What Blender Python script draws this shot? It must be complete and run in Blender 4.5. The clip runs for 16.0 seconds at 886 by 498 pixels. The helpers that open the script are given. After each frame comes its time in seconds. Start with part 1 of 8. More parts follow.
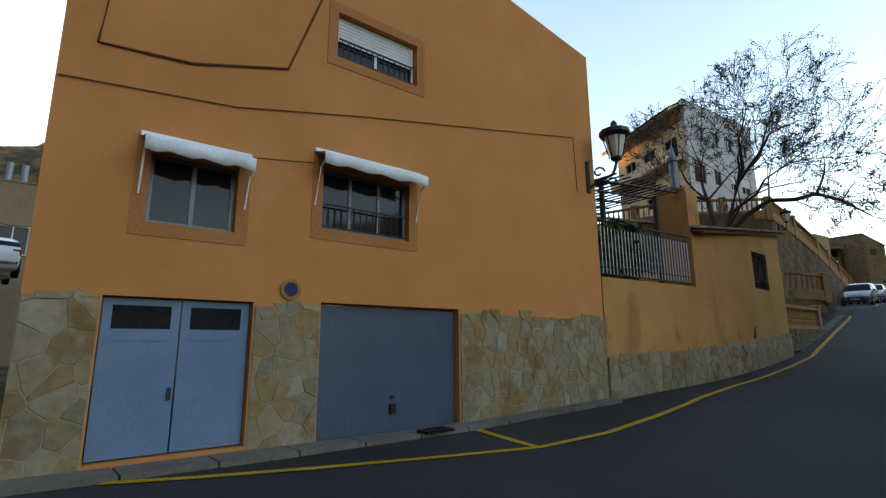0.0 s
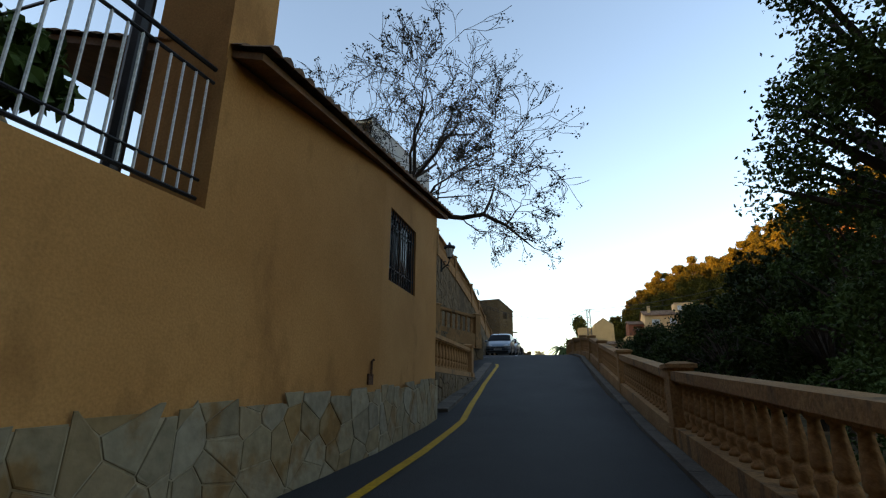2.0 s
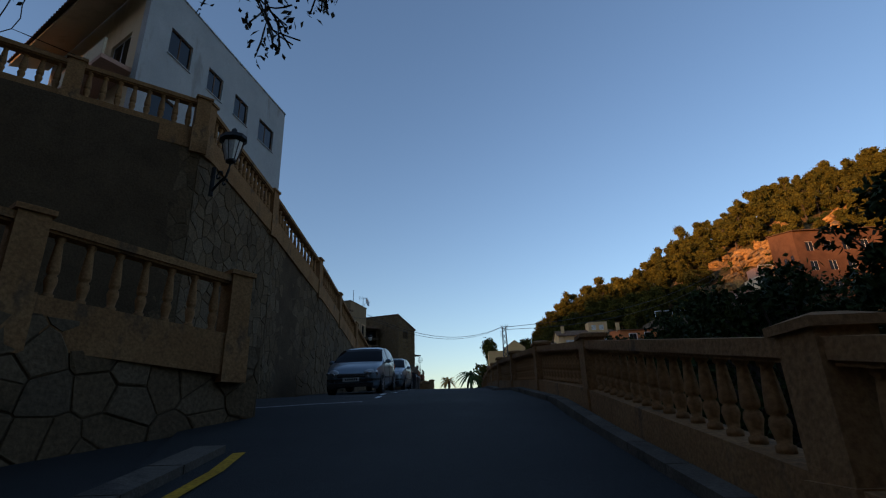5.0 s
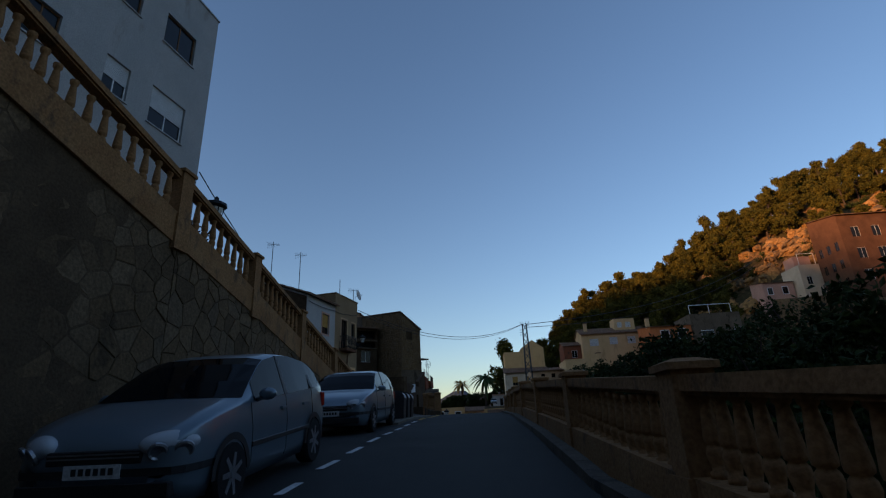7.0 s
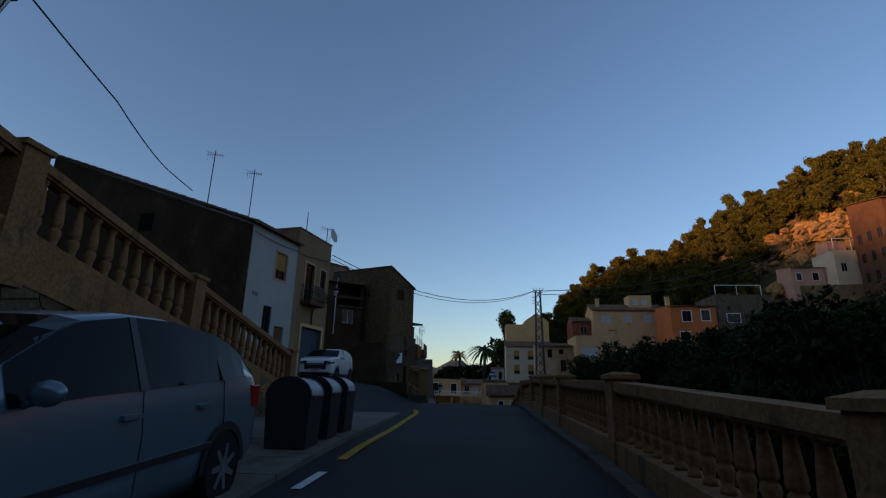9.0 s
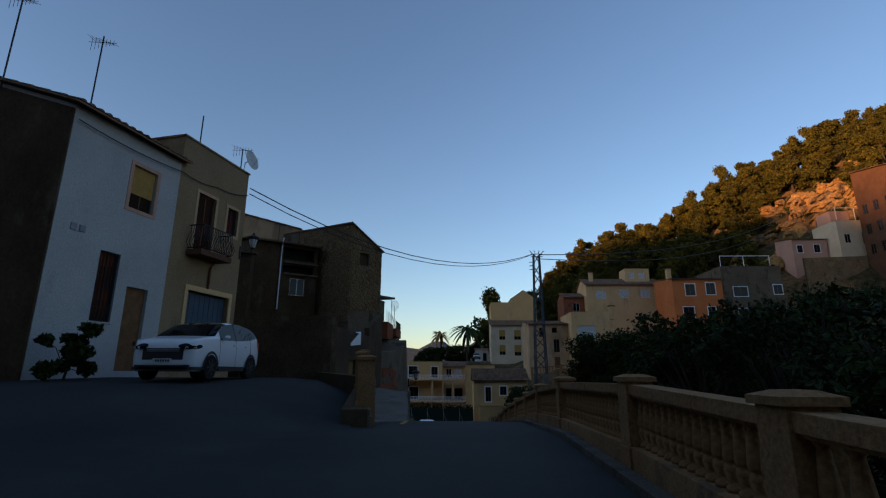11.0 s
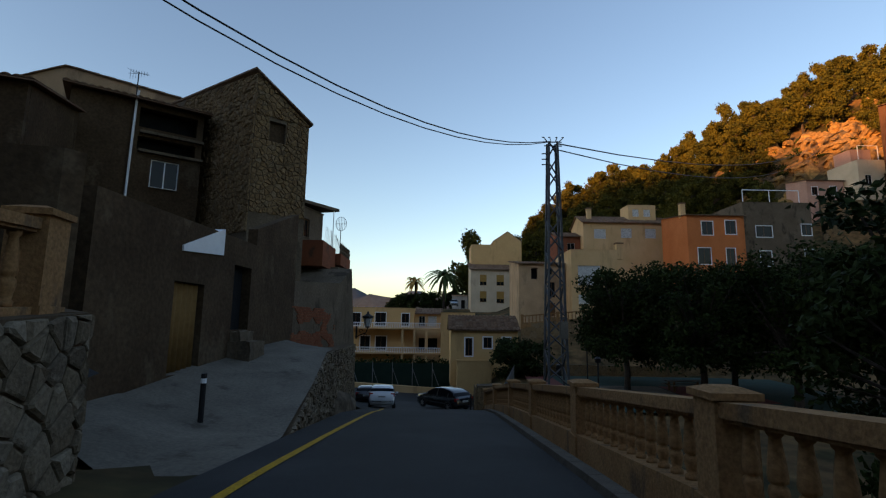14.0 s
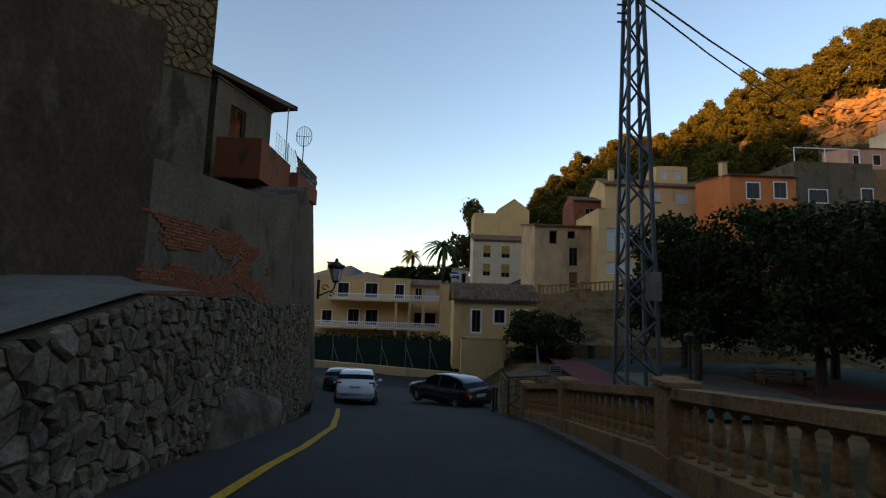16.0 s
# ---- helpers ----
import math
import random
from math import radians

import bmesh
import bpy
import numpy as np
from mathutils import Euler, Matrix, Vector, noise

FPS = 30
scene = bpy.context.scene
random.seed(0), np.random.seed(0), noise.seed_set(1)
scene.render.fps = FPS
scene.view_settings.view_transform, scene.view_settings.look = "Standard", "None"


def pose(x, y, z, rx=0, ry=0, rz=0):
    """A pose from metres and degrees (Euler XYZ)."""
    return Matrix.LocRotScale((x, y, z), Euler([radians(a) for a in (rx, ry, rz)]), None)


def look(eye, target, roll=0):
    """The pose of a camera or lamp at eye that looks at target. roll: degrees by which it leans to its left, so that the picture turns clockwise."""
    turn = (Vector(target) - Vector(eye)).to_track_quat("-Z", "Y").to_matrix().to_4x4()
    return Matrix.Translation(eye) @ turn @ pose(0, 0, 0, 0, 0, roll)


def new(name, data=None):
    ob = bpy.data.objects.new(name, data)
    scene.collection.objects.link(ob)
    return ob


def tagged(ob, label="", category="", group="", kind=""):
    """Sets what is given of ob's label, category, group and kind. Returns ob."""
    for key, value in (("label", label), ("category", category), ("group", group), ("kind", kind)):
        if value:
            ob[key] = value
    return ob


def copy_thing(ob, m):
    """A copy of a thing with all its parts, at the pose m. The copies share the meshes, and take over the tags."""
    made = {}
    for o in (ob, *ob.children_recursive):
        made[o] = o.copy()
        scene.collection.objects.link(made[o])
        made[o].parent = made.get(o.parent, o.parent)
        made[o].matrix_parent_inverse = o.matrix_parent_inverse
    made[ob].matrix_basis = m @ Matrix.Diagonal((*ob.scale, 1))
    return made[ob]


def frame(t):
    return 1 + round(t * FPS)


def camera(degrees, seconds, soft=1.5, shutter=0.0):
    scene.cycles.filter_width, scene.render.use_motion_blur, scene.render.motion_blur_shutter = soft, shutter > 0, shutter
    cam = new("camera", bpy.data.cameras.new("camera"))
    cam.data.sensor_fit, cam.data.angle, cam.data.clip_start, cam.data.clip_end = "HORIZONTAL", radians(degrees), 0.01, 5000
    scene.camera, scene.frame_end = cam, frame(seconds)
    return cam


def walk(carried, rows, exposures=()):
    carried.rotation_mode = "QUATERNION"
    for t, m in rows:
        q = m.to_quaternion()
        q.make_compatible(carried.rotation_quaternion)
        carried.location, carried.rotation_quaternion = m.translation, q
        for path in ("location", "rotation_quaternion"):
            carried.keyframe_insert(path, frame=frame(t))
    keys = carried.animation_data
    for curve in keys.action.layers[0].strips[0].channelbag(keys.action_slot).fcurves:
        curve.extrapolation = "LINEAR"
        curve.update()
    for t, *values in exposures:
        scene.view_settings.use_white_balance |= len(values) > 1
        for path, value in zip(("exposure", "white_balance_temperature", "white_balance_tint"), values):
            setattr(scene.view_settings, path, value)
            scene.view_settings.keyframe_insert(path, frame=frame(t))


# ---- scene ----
cam = camera(84.0, 16.0, soft=1.2)


def aim(x, y, z, yaw, pitch, roll):
    """A camera pose: yaw to the left of +y, pitch up, roll leaning left, in degrees."""
    a, p = radians(yaw), radians(pitch)
    eye = Vector((x, y, z))
    return look(eye, eye + Vector((-math.sin(a) * math.cos(p), math.cos(a) * math.cos(p), math.sin(p))), roll)


PATH = [
    (0.0, aim(-1.15, -0.73, 1.99, 48.35, 11.04, -0.32)),
    (0.5, aim(-1.69, 1.44, 1.66, 41.70, 12.80, 1.69)),
    (1.0, aim(-2.36, 3.62, 1.45, 33.57, 15.24, 1.94)),
    (1.5, aim(-3.31, 7.36, 1.69, 24.09, 15.38, 1.30)),
    (2.0, aim(-3.80, 10.44, 2.01, 13.17, 16.52, 0.46)),
    (2.5, aim(-3.94, 13.46, 2.24, 5.90, 17.66, -0.14)),
    (3.0, aim(-3.94, 16.10, 2.38, 2.70, 17.38, -0.80)),
    (3.5, aim(-3.93, 19.55, 2.77, 2.03, 18.99, -0.46)),
    (4.0, aim(-3.95, 22.59, 3.07, 2.11, 19.77, -0.65)),
    (4.5, aim(-4.13, 25.63, 3.35, 1.97, 19.60, -1.22)),
    (5.0, aim(-4.24, 28.74, 3.68, 2.27, 19.40, -1.88)),
    (5.5, aim(-4.25, 31.71, 4.11, 2.49, 20.05, -2.57)),
    (6.0, aim(-4.23, 34.57, 4.57, 2.84, 20.64, -3.07)),
    (6.5, aim(-4.28, 37.34, 4.98, 3.23, 20.67, -3.15)),
    (7.0, aim(-4.45, 40.02, 5.29, 3.60, 19.66, -2.61)),
    (7.5, aim(-4.62, 43.04, 5.65, 3.92, 17.95, -1.67)),
    (8.0, aim(-4.70, 45.12, 6.00, 4.41, 17.36, -0.27)),
    (8.5, aim(-4.89, 47.97, 6.16, 4.29, 16.63, 0.39)),
    (9.0, aim(-4.90, 51.20, 6.35, 4.28, 16.21, 1.06)),
    (9.5, aim(-5.00, 54.06, 6.57, 4.08, 15.74, 1.37)),
    (10.0, aim(-5.09, 57.10, 6.76, 3.59, 15.20, 1.15)),
    (10.5, aim(-5.16, 60.15, 6.91, 2.88, 14.64, 0.67)),
    (11.0, aim(-5.20, 63.05, 7.02, 2.03, 14.14, 0.20)),
    (11.5, aim(-5.17, 65.65, 7.09, 1.13, 13.75, 0.02)),
    (12.0, aim(-5.06, 68.14, 7.19, 0.24, 13.43, 0.07)),
    (12.5, aim(-5.02, 70.66, 7.19, -0.22, 13.35, 0.25)),
    (13.0, aim(-4.99, 72.81, 7.22, -0.70, 10.99, -0.05)),
    (13.5, aim(-4.94, 76.59, 7.04, -0.79, 9.21, 0.69)),
    (14.0, aim(-4.96, 79.70, 6.80, -0.60, 8.48, 0.87)),
    (14.5, aim(-5.04, 82.87, 6.50, -0.46, 7.73, 1.02)),
    (15.0, aim(-5.09, 86.04, 6.23, -0.52, 7.44, 1.29)),
    (15.5, aim(-5.19, 88.44, 6.01, -0.63, 7.36, 1.49)),
    (16.0, aim(-5.26, 91.37, 5.67, -0.94, 6.18, 1.94)),
]
EXPOSURES = [(0.0, 2.7, 8300, 20), (0.5, 2.55, 8200, 20), (1.0, 2.5, 8100, 20), (1.5, 2.45, 8100, 20), (2.0, 2.1, 8000, 20), (2.5, 1.64, 7600, 20), (3.0, 1.25, 7000, 20),
             (3.5, 0.98, 6650, 20), (4.5, 0.79, 6350, 20), (7.0, 0.48, 6000, 20), (9.0, 0.38, 6000, 20), (11.5, 0.76, 6200, 20), (12.5, 0.84, 6400, 20), (14.0, 1.25, 7100, 20), (16.0, 1.45, 7500, 20)]
walk(cam, PATH, EXPOSURES)

# ---- world and sun ----
SUN_ELEV, SUN_FROM = 7.0, Vector((-0.82, -0.57, 0.0)).normalized()
world = bpy.data.worlds.new("dusk_sky")
scene.world = world
world.use_nodes = True
wn = world.node_tree.nodes
sky = wn.new("ShaderNodeTexSky")
sky.sky_type = "NISHITA"
sky.sun_disc = False
sky.sun_elevation = radians(SUN_ELEV)
sky.sun_rotation = math.atan2(SUN_FROM.x, SUN_FROM.y)
sky.air_density, sky.dust_density, sky.ozone_density = 1.0, 0.4, 1.9
wn["Background"].inputs["Strength"].default_value = 0.15
world.node_tree.links.new(sky.outputs[0], wn["Background"].inputs["Color"])
sun_data = bpy.data.lights.new("sun", "SUN")
sun_data.energy, sun_data.angle, sun_data.color = 5.0, radians(3.0), (1.0, 0.47, 0.15)
sun = new("sun", sun_data)
sun_dir = Vector((SUN_FROM.x * math.cos(radians(SUN_ELEV)), SUN_FROM.y * math.cos(radians(SUN_ELEV)), math.sin(radians(SUN_ELEV))))
sun.matrix_world = look(sun_dir * 200, (0, 0, 0))

# ---- materials ----
def mk(name, c1, c2, rough=0.85, scale=1.5, fine=30.0, bump=0.25, metal=0.0, rand=None, dark=0.35, coat=0.0, fine_amount=0.25, stain=None):
    """Two colours mixed by broad noise, fine grain over it, bump; rand: two colours mixed in by each object's own number."""
    m = bpy.data.materials.new(name)
    m.use_nodes = True
    nt = m.node_tree
    n, l = nt.nodes, nt.links
    b = n["Principled BSDF"]
    co = n.new("ShaderNodeTexCoord")
    big = n.new("ShaderNodeTexNoise")
    big.inputs["Scale"].default_value, big.inputs["Detail"].default_value, big.inputs["Roughness"].default_value = scale, 6.0, 0.6
    small = n.new("ShaderNodeTexNoise")
    small.inputs["Scale"].default_value, small.inputs["Detail"].default_value = fine, 4.0
    l.new(co.outputs["Object"], big.inputs["Vector"])
    l.new(co.outputs["Object"], small.inputs["Vector"])
    ramp = n.new("ShaderNodeValToRGB")
    ramp.color_ramp.elements[0].position, ramp.color_ramp.elements[1].position = 0.32, 0.68
    ramp.color_ramp.elements[0].color, ramp.color_ramp.elements[1].color = (*c1, 1), (*c2, 1)
    l.new(big.outputs["Fac"], ramp.inputs["Fac"])
    last = ramp.outputs["Color"]
    if rand:
        info = n.new("ShaderNodeObjectInfo")
        pick = n.new("ShaderNodeValToRGB")
        pick.color_ramp.elements[0].color, pick.color_ramp.elements[1].color = (*rand[0], 1), (*rand[-1], 1)
        for k, c in enumerate(rand[1:-1]):
            e = pick.color_ramp.elements.new((k + 1) / (len(rand) - 1))
            e.color = (*c, 1)
        l.new(info.outputs["Random"], pick.inputs["Fac"])
        geo = n.new("ShaderNodeNewGeometry")
        add = n.new("ShaderNodeMath")
        add.operation = "ADD"
        wrap = n.new("ShaderNodeMath")
        wrap.operation = "FRACT"
        l.new(info.outputs["Random"], add.inputs[0])
        l.new(geo.outputs["Random Per Island"], add.inputs[1])
        l.new(add.outputs[0], wrap.inputs[0])
        l.new(wrap.outputs[0], pick.inputs["Fac"])
        mix = n.new("ShaderNodeMix")
        mix.data_type = "RGBA"
        mix.inputs["Factor"].default_value = 0.65
        l.new(last, mix.inputs["A"])
        l.new(pick.outputs["Color"], mix.inputs["B"])
        last = mix.outputs["Result"]
    if stain:
        # stain: colour, scale, how far the pattern is drawn out upwards, share of the surface, strength
        sc, ss, sz, share, amount = stain
        place = n.new("ShaderNodeMapping")
        place.inputs["Scale"].default_value = (1.0, 1.0, sz)
        l.new(co.outputs["Object"], place.inputs["Vector"])
        blot = n.new("ShaderNodeTexNoise")
        blot.inputs["Scale"].default_value, blot.inputs["Detail"].default_value, blot.inputs["Roughness"].default_value = ss, 5.0, 0.62
        l.new(place.outputs["Vector"], blot.inputs["Vector"])
        cut = n.new("ShaderNodeMapRange")
        cut.interpolation_type = "SMOOTHSTEP"
        cut.inputs["From Min"].default_value, cut.inputs["From Max"].default_value = 0.68 - 0.36 * share, 0.78 - 0.28 * share
        cut.inputs["To Max"].default_value = amount
        l.new(blot.outputs["Fac"], cut.inputs["Value"])
        soil_mix = n.new("ShaderNodeMix")
        soil_mix.data_type = "RGBA"
        l.new(cut.outputs["Result"], soil_mix.inputs["Factor"])
        l.new(last, soil_mix.inputs["A"])
        soil_mix.inputs["B"].default_value = (*sc, 1)
        last = soil_mix.outputs["Result"]
    grain = n.new("ShaderNodeMapRange")
    grain.inputs["From Min"].default_value, grain.inputs["From Max"].default_value = 0.3, 0.7
    grain.inputs["To Min"].default_value, grain.inputs["To Max"].default_value = 1.0 - fine_amount, 1.0 + fine_amount * 0.6
    l.new(small.outputs["Fac"], grain.inputs["Value"])
    mul = n.new("ShaderNodeMix")
    mul.data_type, mul.blend_type = "RGBA", "MULTIPLY"
    mul.inputs["Factor"].default_value = 1.0
    l.new(last, mul.inputs["A"])
    l.new(grain.outputs["Result"], mul.inputs["B"])
    l.new(mul.outputs["Result"], b.inputs["Base Color"])
    b.inputs["Roughness"].default_value, b.inputs["Metallic"].default_value = rough, metal
    b.inputs["Coat Weight"].default_value = coat
    if rough > 0.6:
        b.inputs["Specular IOR Level"].default_value = 0.15
    if bump:
        bp = n.new("ShaderNodeBump")
        bp.inputs["Strength"].default_value, bp.inputs["Distance"].default_value = bump, 0.02
        l.new(small.outputs["Fac"], bp.inputs["Height"])
        l.new(bp.outputs["Normal"], b.inputs["Normal"])
    return m


def glass_mat(name, tint, rough=0.05, gloss=0.6, ior=1.5):
    m = bpy.data.materials.new(name)
    m.use_nodes = True
    b = m.node_tree.nodes["Principled BSDF"]
    b.inputs["Base Color"].default_value = (*tint, 1)
    b.inputs["Roughness"].default_value, b.inputs["IOR"].default_value = rough, ior
    b.inputs["Specular IOR Level"].default_value = gloss
    return m


M = dict(
    orange=mk("orange_plaster", (0.53, 0.195, 0.062), (0.60, 0.232, 0.076), 0.9, 0.7, 60, 0.14, fine_amount=0.07, stain=((0.60, 0.30, 0.14), 0.9, 0.8, 0.12, 0.3)),
    ochre=mk("ochre_plaster", (0.40, 0.178, 0.054), (0.50, 0.24, 0.08), 0.9, 0.6, 45, 0.2, fine_amount=0.14, stain=((0.25, 0.11, 0.035), 1.1, 0.45, 0.42, 0.55)),
    umber=mk("brown_band_paint", (0.42, 0.155, 0.055), (0.47, 0.18, 0.065), 0.9, 1.5, 50, 0.1),
    flag=mk("flagstone", (0.20, 0.15, 0.085), (0.31, 0.25, 0.16), 0.8, 2.2, 9, 0.5, fine_amount=0.2,
            rand=[(0.30, 0.225, 0.125), (0.23, 0.185, 0.12), (0.25, 0.14, 0.045), (0.36, 0.30, 0.205), (0.18, 0.145, 0.10), (0.28, 0.19, 0.09), (0.31, 0.155, 0.04), (0.33, 0.26, 0.16), (0.25, 0.19, 0.115), (0.38, 0.31, 0.20)], stain=((0.22, 0.10, 0.022), 1.6, 0.8, 0.5, 0.7)),
    mortar=mk("pale_mortar", (0.30, 0.23, 0.14), (0.40, 0.32, 0.21), 0.95, 2.0, 12, 0.5, stain=((0.22, 0.11, 0.035), 1.6, 0.8, 0.45, 0.6)),
    wallstone=mk("rubble_stone", (0.10, 0.064, 0.033), (0.165, 0.108, 0.058), 0.9, 2.5, 18, 0.7, fine_amount=0.35,
                 rand=[(0.12, 0.078, 0.04), (0.18, 0.122, 0.068), (0.085, 0.058, 0.033), (0.195, 0.138, 0.082), (0.13, 0.098, 0.064)], stain=((0.045, 0.033, 0.022), 1.4, 0.7, 0.35, 0.6)),
    wallmortar=mk("grey_mortar", (0.075, 0.05, 0.029), (0.11, 0.074, 0.043), 0.95, 1.2, 25, 0.5),
    oldstone=mk("tan_rubble_stone", (0.20, 0.122, 0.057), (0.29, 0.185, 0.092), 0.92, 2.0, 12, 0.8, fine_amount=0.35,
                rand=[(0.22, 0.145, 0.072), (0.165, 0.11, 0.06), (0.27, 0.18, 0.095), (0.20, 0.12, 0.055), (0.24, 0.18, 0.115)], stain=((0.08, 0.055, 0.032), 1.3, 0.7, 0.35, 0.6)),
    drystone=mk("dry_rubble", (0.10, 0.072, 0.044), (0.18, 0.132, 0.082), 0.92, 3.0, 20, 0.8, fine_amount=0.35,
                rand=[(0.15, 0.11, 0.07), (0.24, 0.185, 0.125), (0.085, 0.064, 0.044), (0.19, 0.14, 0.085), (0.12, 0.095, 0.07), (0.28, 0.23, 0.165)], stain=((0.045, 0.034, 0.024), 1.2, 0.7, 0.35, 0.6)),
    asphalt=mk("asphalt", (0.0255, 0.0255, 0.0255), (0.040, 0.040, 0.0395), 0.84, 0.35, 80, 0.5, fine_amount=0.5, stain=((0.052, 0.051, 0.05), 0.25, 0.25, 0.3, 0.6)),
    concrete=mk("pale_concrete", (0.125, 0.108, 0.085), (0.185, 0.163, 0.13), 0.9, 0.9, 14, 0.5, fine_amount=0.2, stain=((0.055, 0.046, 0.036), 0.8, 1.0, 0.35, 0.65)),
    kerb=mk("worn_kerb", (0.08, 0.066, 0.052), (0.13, 0.108, 0.085), 0.9, 2.0, 35, 0.5, stain=((0.035, 0.032, 0.03), 1.2, 1.0, 0.4, 0.7)),
    yellow=mk("yellow_road_paint", (0.36, 0.195, 0.01), (0.50, 0.285, 0.017), 0.75, 3.0, 30, 0.2, fine_amount=0.4),
    whiteline=mk("white_road_paint", (0.5, 0.5, 0.5), (0.68, 0.68, 0.67), 0.7, 3.0, 30, 0.2, fine_amount=0.35),
    balu=mk("tan_cast_stone", (0.26, 0.13, 0.052), (0.35, 0.188, 0.08), 0.9, 1.1, 26, 0.45, fine_amount=0.32, stain=((0.075, 0.058, 0.042), 2.2, 0.5, 0.4, 0.65)),
    bluedoor=mk("pale_blue_paint", (0.085, 0.155, 0.245), (0.115, 0.20, 0.305), 0.55, 1.2, 30, 0.08, fine_amount=0.12),
    slatedoor=mk("slate_blue_paint", (0.032, 0.064, 0.096), (0.044, 0.082, 0.118), 0.5, 1.0, 30, 0.08, fine_amount=0.1),
    fabric=mk("white_awning_cloth", (0.62, 0.62, 0.62), (0.76, 0.76, 0.75), 0.9, 3, 80, 0.2),
    white=mk("white_paint", (0.72, 0.72, 0.72), (0.82, 0.82, 0.81), 0.6, 1.5, 40, 0.05, fine_amount=0.06),
    shutter=mk("grey_white_shutter", (0.55, 0.55, 0.53), (0.66, 0.66, 0.64), 0.6, 2, 40, 0.05),
    # near-black that paints the shade inside rooms and openings; also the door top lights
    dark=mk("interior_shade_black", (0.012, 0.012, 0.013), (0.02, 0.02, 0.02), 0.9, 2, 20, 0.0),
    iron=mk("black_iron", (0.012, 0.012, 0.013), (0.022, 0.022, 0.024), 0.5, 4, 60, 0.15, metal=0.4),
    galv=mk("galvanised_steel", (0.22, 0.23, 0.25), (0.34, 0.35, 0.37), 0.5, 3, 40, 0.1, metal=0.7),
    pylonsteel=mk("weathered_pylon_steel", (0.05, 0.052, 0.055), (0.085, 0.088, 0.092), 0.6, 3, 40, 0.1, metal=0.2),
    grey_steel=mk("grey_steel", (0.12, 0.14, 0.16), (0.18, 0.20, 0.22), 0.5, 3, 40, 0.1, metal=0.3),
    tile=mk("clay_tile", (0.173, 0.0938, 0.0562), (0.247, 0.139, 0.0825), 0.9, 3, 25, 0.4,
            rand=[(0.225, 0.124, 0.075), (0.11, 0.068, 0.045), (0.32, 0.215, 0.145), (0.165, 0.0975, 0.0638), (0.27, 0.165, 0.105), (0.195, 0.105, 0.06)]),
    whiteplaster=mk("white_plaster", (0.40, 0.395, 0.38), (0.48, 0.47, 0.45), 0.92, 0.6, 30, 0.2, stain=((0.26, 0.23, 0.19), 0.7, 0.3, 0.3, 0.55)),
    beige=mk("beige_plaster", (0.26, 0.175, 0.095), (0.33, 0.23, 0.13), 0.92, 0.5, 20, 0.2, stain=((0.15, 0.09, 0.05), 0.6, 0.35, 0.4, 0.65)),
    palecream=mk("pale_cream_plaster", (0.58, 0.46, 0.31), (0.68, 0.55, 0.38), 0.9, 0.4, 20, 0.1, fine_amount=0.1, stain=((0.40, 0.29, 0.18), 0.5, 0.3, 0.35, 0.5)),
    conduit=mk("brown_cable_sleeve", (0.10, 0.04, 0.018), (0.15, 0.06, 0.026), 0.7, 3, 40, 0.1),
    cream=mk("cream_plaster", (0.64, 0.40, 0.185), (0.73, 0.47, 0.24), 0.9, 0.35, 20, 0.1, fine_amount=0.1, stain=((0.38, 0.22, 0.10), 0.5, 0.3, 0.35, 0.5)),
    lemon=mk("yellow_plaster", (0.62, 0.37, 0.155), (0.71, 0.445, 0.195), 0.9, 0.35, 20, 0.1, fine_amount=0.1, stain=((0.40, 0.24, 0.10), 0.5, 0.3, 0.33, 0.5)),
    pinkplaster=mk("pink_plaster", (0.50, 0.28, 0.20), (0.58, 0.34, 0.25), 0.9, 0.4, 20, 0.1),
    redplaster=mk("red_orange_plaster", (0.58, 0.165, 0.05), (0.66, 0.21, 0.07), 0.9, 0.4, 20, 0.1),
    brownplaster=mk("brown_plaster", (0.085, 0.042, 0.024), (0.13, 0.065, 0.036), 0.9, 0.4, 20, 0.1),
    greyplaster=mk("grey_cement", (0.115, 0.085, 0.056), (0.175, 0.132, 0.09), 0.93, 0.5, 10, 0.6, fine_amount=0.25, stain=((0.045, 0.033, 0.022), 0.9, 0.5, 0.45, 0.75)),
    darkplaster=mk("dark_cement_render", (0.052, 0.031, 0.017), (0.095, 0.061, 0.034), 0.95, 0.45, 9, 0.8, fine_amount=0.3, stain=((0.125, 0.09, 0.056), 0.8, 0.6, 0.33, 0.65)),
    brick=mk("red_brick", (0.29, 0.07, 0.028), (0.38, 0.105, 0.045), 0.9, 4, 30, 0.4, rand=[(0.24, 0.09, 0.045), (0.18, 0.065, 0.035), (0.30, 0.13, 0.07)], stain=((0.07, 0.05, 0.035), 1.2, 0.7, 0.4, 0.7)),
    wood=mk("brown_wood", (0.14, 0.07, 0.03), (0.22, 0.11, 0.05), 0.7, 4, 40, 0.2),
    ochrewood=mk("ochre_blind", (0.36, 0.20, 0.05), (0.46, 0.27, 0.08), 0.8, 4, 40, 0.2),
    curtain=mk("ochre_curtain", (0.16, 0.085, 0.025), (0.22, 0.12, 0.04), 0.9, 6, 60, 0.2),
    glass=glass_mat("window_glass", (0.012, 0.013, 0.014), 0.06, 0.22),
    silver=mk("silver_blue_car_paint", (0.15, 0.20, 0.24), (0.17, 0.22, 0.26), 0.28, 1.0, 200, 0.0, metal=0.4, coat=0.5, fine_amount=0.04),
    carwhite=mk("white_car_paint", (0.70, 0.71, 0.73), (0.75, 0.76, 0.77), 0.25, 1.0, 200, 0.0, coat=0.6, fine_amount=0.03),
